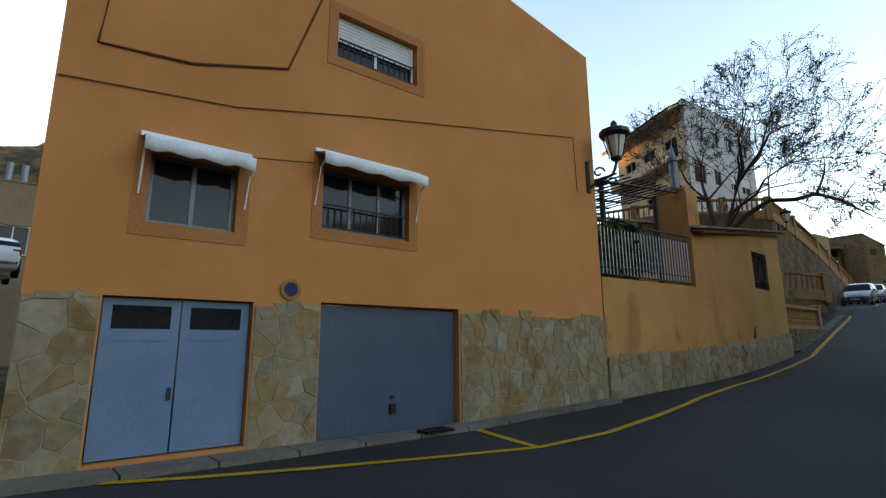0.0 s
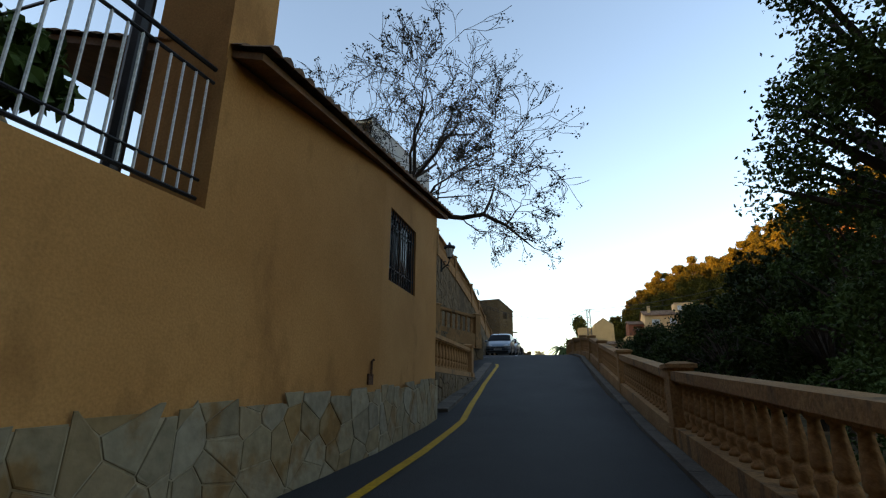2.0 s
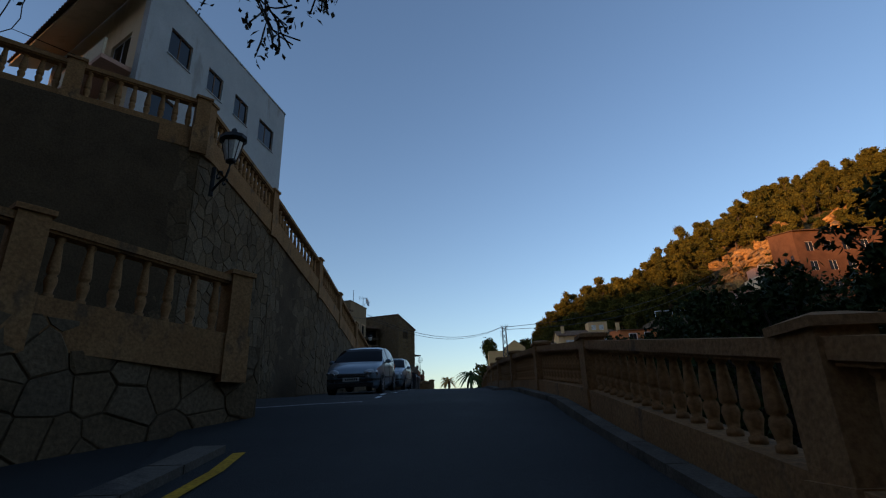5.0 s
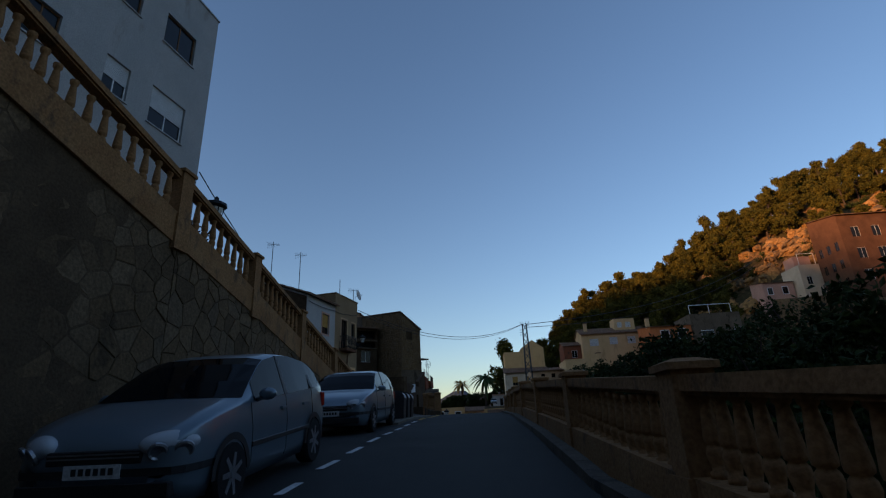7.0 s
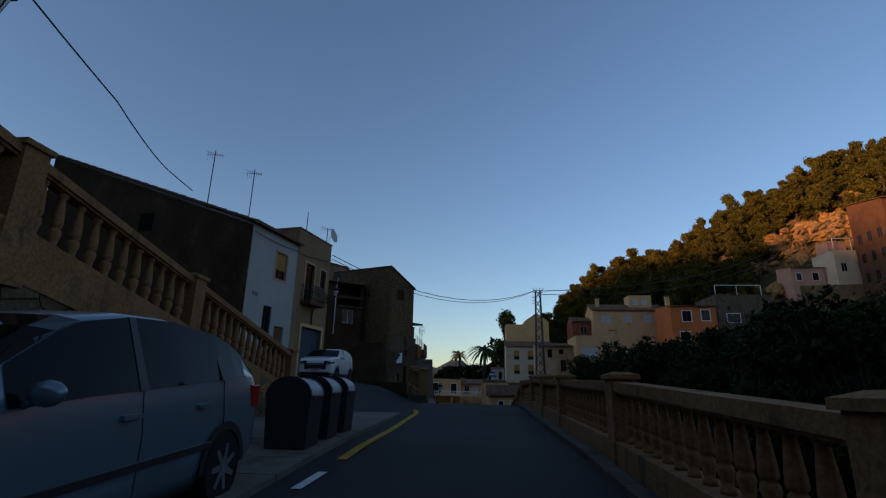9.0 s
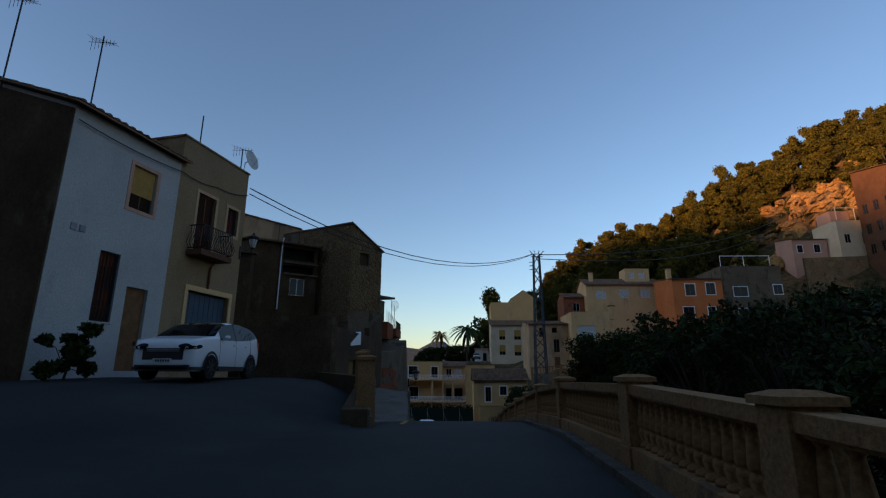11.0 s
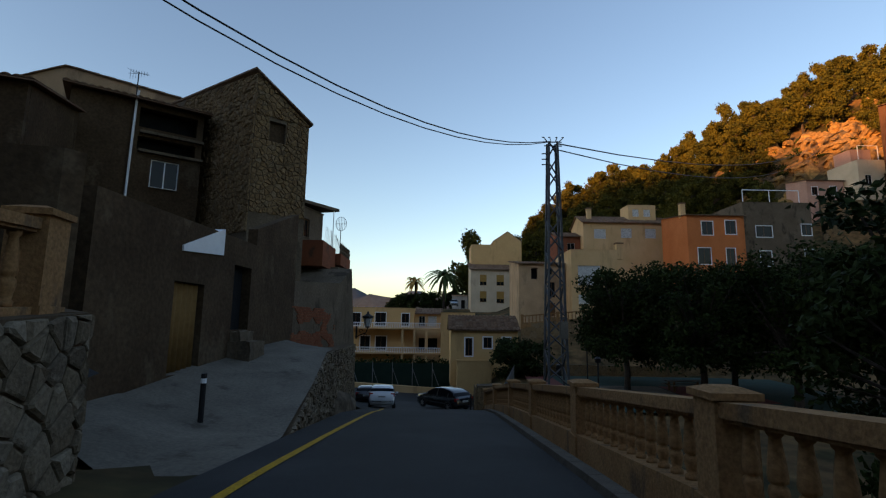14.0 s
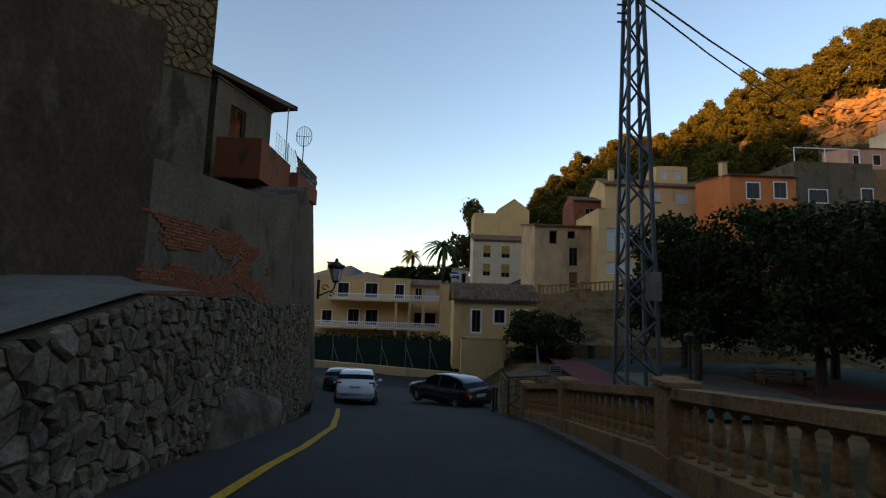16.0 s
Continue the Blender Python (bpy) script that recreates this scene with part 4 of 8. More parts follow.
def street_lantern(at, face_n, group="wall lanterns", label="black iron wall lantern with frosted glass on a scrolled bracket", size=1.0):
    """A lantern on a bracket: at is the point on the wall."""
    at, n = Vector(at), Vector((*face_n[:2], 0)).normalized()
    side = Vector((-n.y, n.x, 0))
    s = size
    l = thing("wall_lantern", at, label, "street lamp", group)
    bm = BM()
    tube(bm, [at + n * 0.02 - Vector((0, 0, 0.28 * s)), at + n * 0.02 + Vector((0, 0, 0.28 * s))], 0.045 * s, 6)
    part("back_plate", bm, "iron", l)
    bm = BM()
    tube(bm, [at - Vector((0, 0, 0.2 * s)) + n * 0.03, at + n * 0.2 * s - Vector((0, 0, 0.1 * s)), at + n * 0.42 * s - Vector((0, 0, 0.02 * s)), at + n * 0.47 * s + Vector((0, 0, 0.08 * s)), at + n * 0.5 * s + Vector((0, 0, 0.2 * s))], 0.026 * s, 6)
    for c0, r0 in ((at + n * 0.2 * s + Vector((0, 0, 0.06 * s)), 0.1 * s), (at + n * 0.4 * s - Vector((0, 0, 0.14 * s)), 0.08 * s)):
        tube(bm, [c0 + (n * math.cos(a) + Vector((0, 0, 1)) * math.sin(a)) * r0 * (1 - 0.07 * k) for k, a in enumerate([0.7 * j for j in range(9)])], 0.018 * s, 5)
    part("bracket", bm, "iron", l)
    c = at + n * 0.5 * s + Vector((0, 0, 0.2 * s))
    bm = BM()
    lathe(bm, [(0.03 * s, 0), (0.09 * s, 0.03 * s), (0.10 * s, 0.06 * s), (0.05 * s, 0.08 * s)], c, 8)
    part("base_cup", bm, "iron", l)
    bm = BM()
    lathe(bm, [(0.10 * s, 0.08 * s), (0.19 * s, 0.42 * s)], c, 6)
    part("glass", bm, M["lampglass"], l, "frosted glass panes")
    for k in range(6):
        bm = BM()
        a = 2 * math.pi * k / 6
        d = n * math.cos(a) + side * math.sin(a)
        tube(bm, [c + d * 0.104 * s + Vector((0, 0, 0.07 * s)), c + d * 0.198 * s + Vector((0, 0, 0.43 * s))], 0.010 * s, 4)
        part("glazing_bar", bm, "iron", l)
    bm = BM()
    lathe(bm, [(0.20 * s, 0.42 * s), (0.26 * s, 0.47 * s), (0.25 * s, 0.54 * s), (0.19 * s, 0.55 * s), (0.12 * s, 0.60 * s), (0.06 * s, 0.64 * s), (0.05 * s, 0.70 * s), (0.015 * s, 0.74 * s)], c, 10)
    part("cap", bm, "iron", l)
    return l


M["lampglass"] = mk("frosted_lamp_glass", (0.55, 0.55, 0.52), (0.65, 0.65, 0.62), 0.35, 4, 30, 0.0)
street_lantern(FO.p(10.2, 6.0, 0), FO.n + FO.u * 0.45, size=1.42)

# ochre terrace wall, pier and tiled shed
FY = [(-7.36, 9.87), (-6.80, 13.95), (-6.42, 17.5), (-6.36, 20.75)]
oc = thing("ochre_garden_house", (-8, 16, 1), "ochre plastered garden wall and tiled shed with stone base", "garden house")
f1y, f2y, f3y = Face(FY[0], FY[1]), Face(FY[1], FY[2]), Face(FY[2], FY[3])
bm = BM()
wall_mesh(bm, f1y, 0.3, 3.58, (), 0.25)
part("wall", bm, "ochre", oc)
WIN = (0.28, 1.7, 3.78, 5.04)
bm = BM()
wall_mesh(bm, f2y, 0.4, 5.12, (), 0.25)
hexa(bm, [f2y.p(0, 5.12, 0), f2y.p(f2y.w, 5.12, 0), f2y.p(f2y.w, 5.12, -0.25), f2y.p(0, 5.12, -0.25), f2y.p(0, 5.16, 0), f2y.p(f2y.w, 5.58, 0), f2y.p(f2y.w, 5.6, -0.25), f2y.p(0, 5.18, -0.25)])
part("wall", bm, "ochre", oc)
bm = BM()
wall_mesh(bm, f3y, 0.6, 5.5, [WIN], 0.25)
hexa(bm, [f3y.p(0, 5.5, 0), f3y.p(f3y.w, 5.5, 0), f3y.p(f3y.w, 5.5, -0.25), f3y.p(0, 5.5, -0.25), f3y.p(0, 5.58, 0), f3y.p(f3y.w, 5.99, 0), f3y.p(f3y.w, 6.02, -0.25), f3y.p(0, 5.6, -0.25)])
part("wall", bm, "ochre", oc)
window(oc, f3y, *WIN, "grille", 0.12, "wood", 1)
bm = BM()
fe = Face(FY[3], (-12.0, 21.2))
wall_mesh(bm, fe, 0.6, 5.98, (), 0.25)
part("wall", bm, "ochre", oc)
bm = BM()
hexa(bm, [(-6.83, 13.96, 3.4), (-6.76, 14.58, 3.4), (-7.72, 14.68, 3.4), (-7.8, 14.04, 3.4), (-6.83, 13.96, 6.58), (-6.76, 14.58, 6.52), (-7.72, 14.68, 6.6), (-7.8, 14.04, 6.66)])
part("pier", bm, "ochre", oc)
bm = BM()
tube(bm, [(-7.25, 14.3, 6.5), (-7.25, 14.3, 7.6)], 0.13, 10)
tube(bm, [(-7.25, 14.3, 7.55), (-7.25, 14.3, 7.67)], 0.19, 10)
tube(bm, [(-7.25, 14.3, 7.65), (-7.25, 14.3, 7.87), (-7.25, 14.3, 8.12)], [0.12, 0.07, 0.015], 8)
part("flue", bm, "grey_steel", oc, "grey steel chimney flue with a pointed cap")
bm = BM()
hexa(bm, [(-6.45, 14.0, 5.12), (-6.2, 21.2, 6.0), (-10.5, 21.4, 7.05), (-10.5, 14.2, 6.3), (-6.45, 14.0, 5.2), (-6.2, 21.2, 6.1), (-10.5, 21.4, 7.15), (-10.5, 14.2, 6.4)])
part("roof_deck", bm, "wood", oc)
roof_tiles(oc, [(-6.35, 13.95, 5.2), (-6.1, 21.3, 6.1), (-10.5, 21.45, 7.17), (-10.5, 14.15, 6.42)], 12, 34)
# stone base of the ochre wall
for i, (f, za, zb, ga, gb) in enumerate(((f1y, 1.72, 1.9, 0.45, 0.6), (f2y, 1.9, 2.1, 0.6, 0.95), (f3y, 2.1, 2.35, 0.9, 1.2))):
    bm = BM()
    hexa(bm, [f.p(0, ga, 0.05), f.p(f.w, gb, 0.05), f.p(f.w, gb, 0.0), f.p(0, ga, 0.0), f.p(0, za - 0.07, 0.05), f.p(f.w, zb - 0.07, 0.05), f.p(f.w, zb - 0.07, 0.0), f.p(0, za - 0.07, 0.0)])
    clad = part("stone_base", bm, "mortar", oc, "irregular cream flagstone base")
    g = Face(f.p(0, 0, 0.05)[:2], f.p(f.w, 0, 0.05)[:2])
    stones(clad, g, [(0, ga), (g.w, gb), (g.w, zb), (0, za)], 0.33, 31 + i, "flag", 0.013, gap=0.014, rough=0.45, ragged=0.06)
# terrace railing
rl = thing("terrace_railing", f1y.p(1.5, 3.58, 0), "iron terrace railing with dark rails and pale upright bars", "railing")
bm = BM()
for nm, zz, rr in (("bottom_rail", 3.68, 0.02), ("bottom_rail", 3.86, 0.016), ("top_rail", 4.88, 0.018), ("top_rail", 5.03, 0.024)):
    bm = BM()
    tube(bm, [f1y.p(0.02, zz, -0.1), f1y.p(f1y.w - 0.03, zz, -0.1)], rr, 6)
    part(nm, bm, "iron", rl)
bm = BM()
tube(bm, [(0, 0, 0), (0, 0, 1.2)], 0.013, 5)
me = mesh_of("bar", bm, "shutter")
for k in range(30):
    shared("bar", me, f1y.p(0.07 + k * 0.136, 3.68, -0.1), rl)
# pergola of thin beams over the terrace
pg = thing("pergola", (-9, 12, 3.6), "dark iron pergola grid over the terrace", "pergola")
for k in range(5):
    bm = BM()
    x = -7.35 - k * 0.75
    tube(bm, [(x, 9.9, 6.0), (x + 0.3, 13.92, 6.42)], 0.036, 5)
    part("beam", bm, "iron", pg)
for k in range(12):
    bm = BM()
    y = 10.0 + k * 0.35
    tube(bm, [(-6.85, y, 6.06 + k * 0.0366), (-10.5, y + 0.25, 6.08 + k * 0.0366)], 0.022, 5)
    part("batten", bm, "iron", pg)
for x, y in ((-7.65, 13.7), (-8.6, 12.3)):
    bm = BM()
    tube(bm, [(x, y, 3.5), (x, y, 6.4 if y > 13 else 6.75)], 0.085, 8)
    part("post", bm, "iron", pg)
bm = BM()
lathe(bm, [(0.26, 6.75), (0.28, 6.79), (0.06, 6.92)], (-8.6, 12.3, 0), 8)
part("post_cap", bm, "iron", pg)
bm = BM()
hexa(bm, [(-7.6, 10.0, 3.3), (-7.08, 13.9, 3.3), (-13, 14, 3.3), (-13, 10.0, 3.3), (-7.6, 10.0, 3.5), (-7.08, 13.9, 3.5), (-13, 14, 3.5), (-13, 10.0, 3.5)])
tagged(part("terrace_floor", bm, "concrete"), "concrete terrace floor behind the railing", "terrace", kind="structure")
flat("garden_apron", [(-9.6, 28.6, 2.5), (-6.9, 28.4, 2.5), (-6.95, 37.4, 3.82), (-8.6, 38.6, 4.0), (-9.6, 36, 3.6)], "asphalt", "dark paved apron at the foot of the garden wall")
flat("garden_terrace", [(-13.4, 28.2, 5.0), (-8.0, 37.2, 4.9), (-11.2, 39.4, 4.9), (-15.0, 37.6, 5.0), (-24, 35.4, 5.0), (-24, 28.2, 5.0)], "soil", "planted ground of the upper garden")
# added stub and plate in place of a dark upright stain on the wall
st = BM()
tube(st, [f2y.p(3.3, 2.26, 0.03), f2y.p(3.3, 2.46, 0.03), f2y.p(3.33, 2.49, 0.05)], 0.018, 6)
f2y.box(st, 3.23, 3.37, 2.14, 2.29, -0.01, 0.03)
tagged(part("wall_tap", st, "rust"), "rust-brown stub and plate standing in for a dark stain on the ochre wall", "pipe")

# ---- balustrades ----
BALUSTER = [(0.060, 0.0), (0.060, 0.045), (0.042, 0.055), (0.050, 0.10), (0.066, 0.165), (0.058, 0.205), (0.042, 0.225), (0.060, 0.24), (0.064, 0.27), (0.056, 0.36), (0.042, 0.48), (0.036, 0.525), (0.054, 0.545), (0.058, 0.60)]


def baluster_mesh(h, fat=1.0):
    bm = BM()
    lathe(bm, [(r * fat, z / 0.6 * h) for r, z in BALUSTER], (0, 0, 0), 8)
    return mesh_of("baluster", bm, "balu", True)


def balustrade(name, posts, h_base, h_rail, label, post_w=0.36, rail_w=0.28, cap=0.12, spacing=0.30, fat=1.0, group="", rail_t=0.14, base_t=0.22, lift=0.0, ends=True, first_post=True):
    """Posts at (x, y, z of the foot); between them a base course, balusters and a top rail that follow the slope."""
    b = thing(name, posts[0], label, "balustrade", group)
    h = h_rail - h_base - base_t - rail_t
    me = baluster_mesh(h, fat)
    cache = {}
    for i, (x, y, z) in enumerate(posts):
        if i == 0 and not first_post:
            continue
        q = posts[min(i + 1, len(posts) - 1)]
        p = posts[max(i - 1, 0)]
        a = math.atan2(q[1] - p[1], q[0] - p[0])
        if "post" not in cache:
            bm = BM()
            box(bm, -post_w / 2, post_w / 2, -post_w / 2, post_w / 2, -0.6, h_rail + 0.03)
            box(bm, -post_w / 2 - 0.03, post_w / 2 + 0.03, -post_w / 2 - 0.03, post_w / 2 + 0.03, -0.6, h_base + 0.14)
            cache["post"] = mesh_of("post", bm, "balu")
            bm = BM()
            w = post_w / 2 + 0.04
            vs = box(bm, -w, w, -w, w, h_rail + 0.03, h_rail + 0.03 + cap * 0.6)
            top = [bm.verts.new((sx * w * 0.45, sy * w * 0.45, h_rail + 0.03 + cap)) for sx, sy in ((-1, -1), (1, -1), (1, 1), (-1, 1))]
            for k in range(4):
                bm.faces.new((vs[4 + k], vs[4 + (k + 1) % 4], top[(k + 1) % 4], top[k]))
            bm.faces.new(top)
            cache["cap"] = mesh_of("post_cap", bm, "balu")
        po = shared("post", cache["post"], (x, y, z), b, a)
        ORIGIN[po] = ORIGIN[b]
        c = new("post_cap", cache["cap"])
        c.parent = po
    for (x0, y0, z0), (x1, y1, z1) in zip(posts, posts[1:]):
        d = Vector((x1 - x0, y1 - y0, 0))
        L = d.length
        u = d / L
        s = Vector((-u.y, u.x, 0))
        def bar(nm, za, zb, w):
            bm = BM()
            e = post_w / 2 - 0.01
            pa, pb = Vector((x0, y0, z0)) + u * e + Vector((0, 0, (z1 - z0) * e / L)), Vector((x1, y1, z1)) - u * e - Vector((0, 0, (z1 - z0) * e / L))
            o = s * w / 2
            hexa(bm, [pa - o + Vector((0, 0, za)), pb - o + Vector((0, 0, za)), pb + o + Vector((0, 0, za)), pa + o + Vector((0, 0, za)),
                      pa - o + Vector((0, 0, zb)), pb - o + Vector((0, 0, zb)), pb + o + Vector((0, 0, zb)), pa + o + Vector((0, 0, zb))])
            part(nm, bm, "balu", b)
        bar("base_course", h_base - 0.5, h_base + base_t, rail_w + 0.05)
        bar("top_rail", h_rail - rail_t, h_rail, rail_w)
        bar("rail_moulding", h_rail - rail_t - 0.035, h_rail - rail_t, rail_w - 0.08)
        n = max(2, int((L - post_w) / spacing))
        for k in range(n):
            t = (post_w / 2 + (L - post_w) * (k + 0.5) / n) / L
            shared("baluster", me, (x0 + (x1 - x0) * t, y0 + (y1 - y0) * t, z0 + (z1 - z0) * t + h_base + base_t - 0.005), b)
    return b


RIGHT_Y = [12.35, 18.6, 25.3, 31.8, 37.2, 42.2, 47.0, 52.0, 56.8, 61.6, 66.4, 69.9, 75.3, 81.9, 86.5, 91.1, 95.6, 100.1, 104.6, 109.6, 114.4]
def right_x(y):
    return float(np.interp(y, [9, 12.3, 25, 60, 82, 91, 105, 114.5], [-2.2, -2.12, -2.05, -2.3, -2.2, -1.85, -1.6, -1.55]))


for run in (0, 1):
    posts = [(right_x(y), y, road_z(y)) for y in (RIGHT_Y[:11] if run == 0 else RIGHT_Y[10:])]
    if run == 0:
        posts = [(1.6, 4.4, road_z(4.4)), (-0.9, 7.4, road_z(7.4))] + posts
    else:
        posts[0] = (posts[0][0], posts[0][1] + 0.03, posts[0][2])
    balustrade("street_balustrade", posts, 0.12, 1.06, "weathered tan cast-stone balustrade along the valley side of the street", spacing=0.31, fat=1.12, rail_w=0.30, base_t=0.16, rail_t=0.13, cap=0.10, group="street balustrades", first_post=run == 0)
# wall that carries the balustrade down to the park
bm = BM()
rows = [[], []]
for k in range(-2, 57):
    y = 12.4 + k * 1.8 if k >= 0 else (7.5, 4.45)[-1 - k]
    x = right_x(y) + 0.16 if k >= 0 else (-0.72, 1.78)[-1 - k]
    rows[0].append((x, y, road_z(y) + 0.1))
    rows[1].append((x + 0.25, y, min(ground_z(x + 3, y), road_z(y)) - 1.5))
sheet(bm, rows)
ob = tagged(part("retaining_wall", bm, "wallmortar"), "stone retaining wall below the street balustrade", "wall", kind="structure")
md = ob.modifiers.new("thick", "SOLIDIFY")
md.thickness, md.offset = 0.25, 0
# end pier of the street wall, in rubble
ep = thing("stone_pier", (-1.5, 116.2, 2.0), "low rubble stone pier at the end of the balustrade", "pier")
bm = BM()
hexa(bm, [(-2.0, 115.3, 1.8), (-0.6, 115.3, 1.8), (-0.4, 117.2, 1.6), (-1.9, 117.2, 1.6), (-2.0, 115.3, 4.1), (-0.6, 115.3, 4.2), (-0.4, 117.2, 4.1), (-1.9, 117.2, 4.0)])
core = part("core", bm, "wallmortar", ep)
fp = Face((-2.02, 115.28), (-0.6, 115.28))
stones(ep, fp, [(0, 2.0), (fp.w, 2.0), (fp.w, 4.15), (0, 4.05)], 0.26, 301, "oldstone", 0.06, 1.3)
fp = Face((-2.02, 117.2), (-2.02, 115.28))
stones(ep, Face((-2.0, 117.2), (-2.03, 115.28)), [(0, 1.8), (1.9, 1.8), (1.9, 4.0), (0, 4.0)], 0.26, 302, "oldstone", 0.06, 1.3)

# lower garden balustrade and its stone plinth
P1 = [(-6.95, 21.3), (-6.88, 27.9)]
fp1 = Face(P1[0], P1[1])
gw = thing("garden_plinth", (-7.1, 24, 1.5), "grey stone plinth wall under the garden balustrade", "wall", kind="structure")
bm = BM()
hexa(bm, [(-7.35, 21.0, 0.5), (-6.8, 21.0, 0.5), (-6.7, 28.2, 1.0), (-7.3, 28.2, 1.0), (-7.35, 21.0, 2.55), (-6.8, 21.0, 2.55), (-6.7, 28.2, 2.6), (-7.3, 28.2, 2.6)])
part("core", bm, "wallmortar", gw)
fpp = Face((-6.8, 21.0), (-6.7, 28.2))
stones(gw, fpp, [(0, 1.3), (7.2, 2.0), (7.2, 2.58), (0, 2.53)], 0.3, 41, "wallstone", 0.03, 1.2)
balustrade("garden_balustrade", [(-7.05, 21.25, 2.55), (-6.98, 28.0, 2.62)], 0.0, 0.98, "tan cast-stone balustrade of a hillside garden", spacing=0.36, fat=1.15, group="garden balustrades", base_t=0.14, rail_t=0.11)
balustrade("garden_balustrade", [(-13.2, 28.6, 5.3), (-11.4, 31.6, 5.3), (-9.75, 34.3, 5.2), (-8.1, 36.7, 4.98)], 0.0, 1.12, "tan cast-stone balustrade on the upper garden wall", spacing=0.34, fat=1.15, group="garden balustrades", base_t=0.14, rail_t=0.11)


def stone_wall(name, a, b, za, zb, ta, tb, depth, size, seed, label, near=(0, 1e9), limit=300, stretch=1.1, stone="wallstone", mortar="wallmortar", proud=0.028, rough=0.3):
    """A stone-faced wall from a to b; za, zb its foot and ta, tb its top at both ends."""
    f = Face(a, b)
    w = thing(name, (*a, za), label, "wall", kind="structure")
    bm = BM()
    hexa(bm, [f.p(0, za - 0.6, 0), f.p(f.w, zb - 0.6, 0), f.p(f.w, zb - 0.6, -depth), f.p(0, za - 0.6, -depth), f.p(0, ta, 0), f.p(f.w, tb, 0), f.p(f.w, tb, -depth), f.p(0, ta, -depth)])
    part("core", bm, mortar, w)
    stones(w, f, [(0, za - 0.2), (f.w, zb - 0.2), (f.w, tb - 0.01), (0, ta - 0.01)], size, seed, stone, proud, stretch, gap=0.02, near=near, limit=limit, rough=rough)
    return w


stone_wall("wall_garden", (-13.3, 28.0), (-7.8, 37.2), 2.4, 3.6, 5.3, 5.0, 0.5, 0.42, 51, "grey-brown rubble retaining wall below the upper garden")
stone_wall("wall_garden_end", (-7.8, 37.2), (-11.4, 39.6), 3.6, 3.9, 5.0, 5.0, 0.5, 0.42, 52, "rubble end wall of the upper garden")
# the long wall with the stair balustrade
WX = [(-11.1, 41.0), (-10.35, 47.0), (-9.85, 52.0), (-9.8, 69.2)]
def wall_top(y):
    return float(np.interp(y, [24, 41.0, 47, 52, 55.6, 59.4, 63.4, 69.2], [11.6, 11.6, 11.3, 10.3, 9.65, 8.9, 8.15, 7.1]))


for i, (a, b) in enumerate(zip(WX, WX[1:])):
    ys_ = [a[1], b[1]] if i < 2 else [52.0, 55.6, 59.4, 63.4, 69.2]
    for j, (y0, y1) in enumerate(zip(ys_, ys_[1:])):
        xa = a[0] + (b[0] - a[0]) * (y0 - a[1]) / (b[1] - a[1])
        xb = a[0] + (b[0] - a[0]) * (y1 - a[1]) / (b[1] - a[1])
        stone_wall("wall_stair", (xa, y0), (xb, y1), road_z(y0), road_z(y1), wall_top(y0), wall_top(y1), 0.55, 0.36, 60 + i * 10 + j, "tall irregular grey-brown stone wall under the stair balustrade")
stone_wall("wall_house_terrace", (-23, 35.0), (-16.4, 36.4), 2.8, 2.8, 11.6, 11.6, 0.6, 0.5, 91, "tall rubble wall below the white house terrace", limit=130)
stone_wall("wall_house_terrace", (-16.4, 36.4), (-11.1, 41.0), 2.8, 3.4, 11.6, 11.6, 0.6, 0.46, 92, "tall rubble wall below the white house terrace", limit=130)
balustrade("stair_balustrade", [(-11.15, 41.3, 11.6), (-10.45, 46.9, 11.25), (-9.95, 52.0, 10.3), (-9.95, 55.6, 9.65), (-9.95, 59.4, 8.9), (-9.95, 63.4, 8.15), (-9.95, 68.8, 7.15)], 0.0, 1.08, "tan cast-stone balustrade stepping down along the stone wall", spacing=0.33, fat=1.2, group="stair balustrades", base_t=0.14, rail_t=0.12)
balustrade("stair_balustrade", [(-22.5, 35.2, 11.6), (-19.4, 35.9, 11.6), (-16.4, 36.5, 11.6), (-13.8, 38.8, 11.6), (-11.2, 41.05, 11.6)], 0.0, 1.08, "weathered white balustrade on the white house terrace", spacing=0.36, fat=1.2, group="stair balustrades", base_t=0.14, rail_t=0.12)
# balustrade of the side street
balustrade("side_balustrade", [(-6.95, 82.6, 7.05), (-8.0, 87.4, 7.35), (-8.85, 92.2, 7.62)], 0.0, 1.1, "ochre cast-stone balustrade above the branching street", spacing=0.36, fat=1.2, base_t=0.14, rail_t=0.12, post_w=0.42)
stone_wall("wall_side_street", (-6.75, 81.9), (-8.45, 92.6), 6.4, 5.6, 7.05, 7.7, 0.6, 0.25, 101, "rough rubble wall under the side street balustrade", stretch=1.05, stone="drystone", proud=0.07, rough=0.3)
stone_wall("wall_side_street", (-8.45, 92.6), (-11.4, 95.2), 5.6, 5.9, 7.7, 7.9, 0.5, 0.25, 102, "rough rubble end of the side street wall", stretch=1.05, stone="drystone", proud=0.07, rough=0.3)
# rubble wall under the ramp
stone_wall("wall_ramp", (-7.35, 97.2), (-8.3, 104.8), 5.1, 4.4, 5.3, 6.5, 0.6, 0.19, 111, "dry rubble wall under the concrete ramp", stretch=1.1, stone="drystone", proud=0.08, rough=0.5, limit=210)
stone_wall("wall_ramp", (-8.3, 104.8), (-8.6, 109.0), 4.4, 3.6, 6.5, 6.5, 0.6, 0.19, 112, "dry rubble wall under the concrete ramp", stretch=1.1, stone="drystone", proud=0.08, rough=0.5, limit=210)
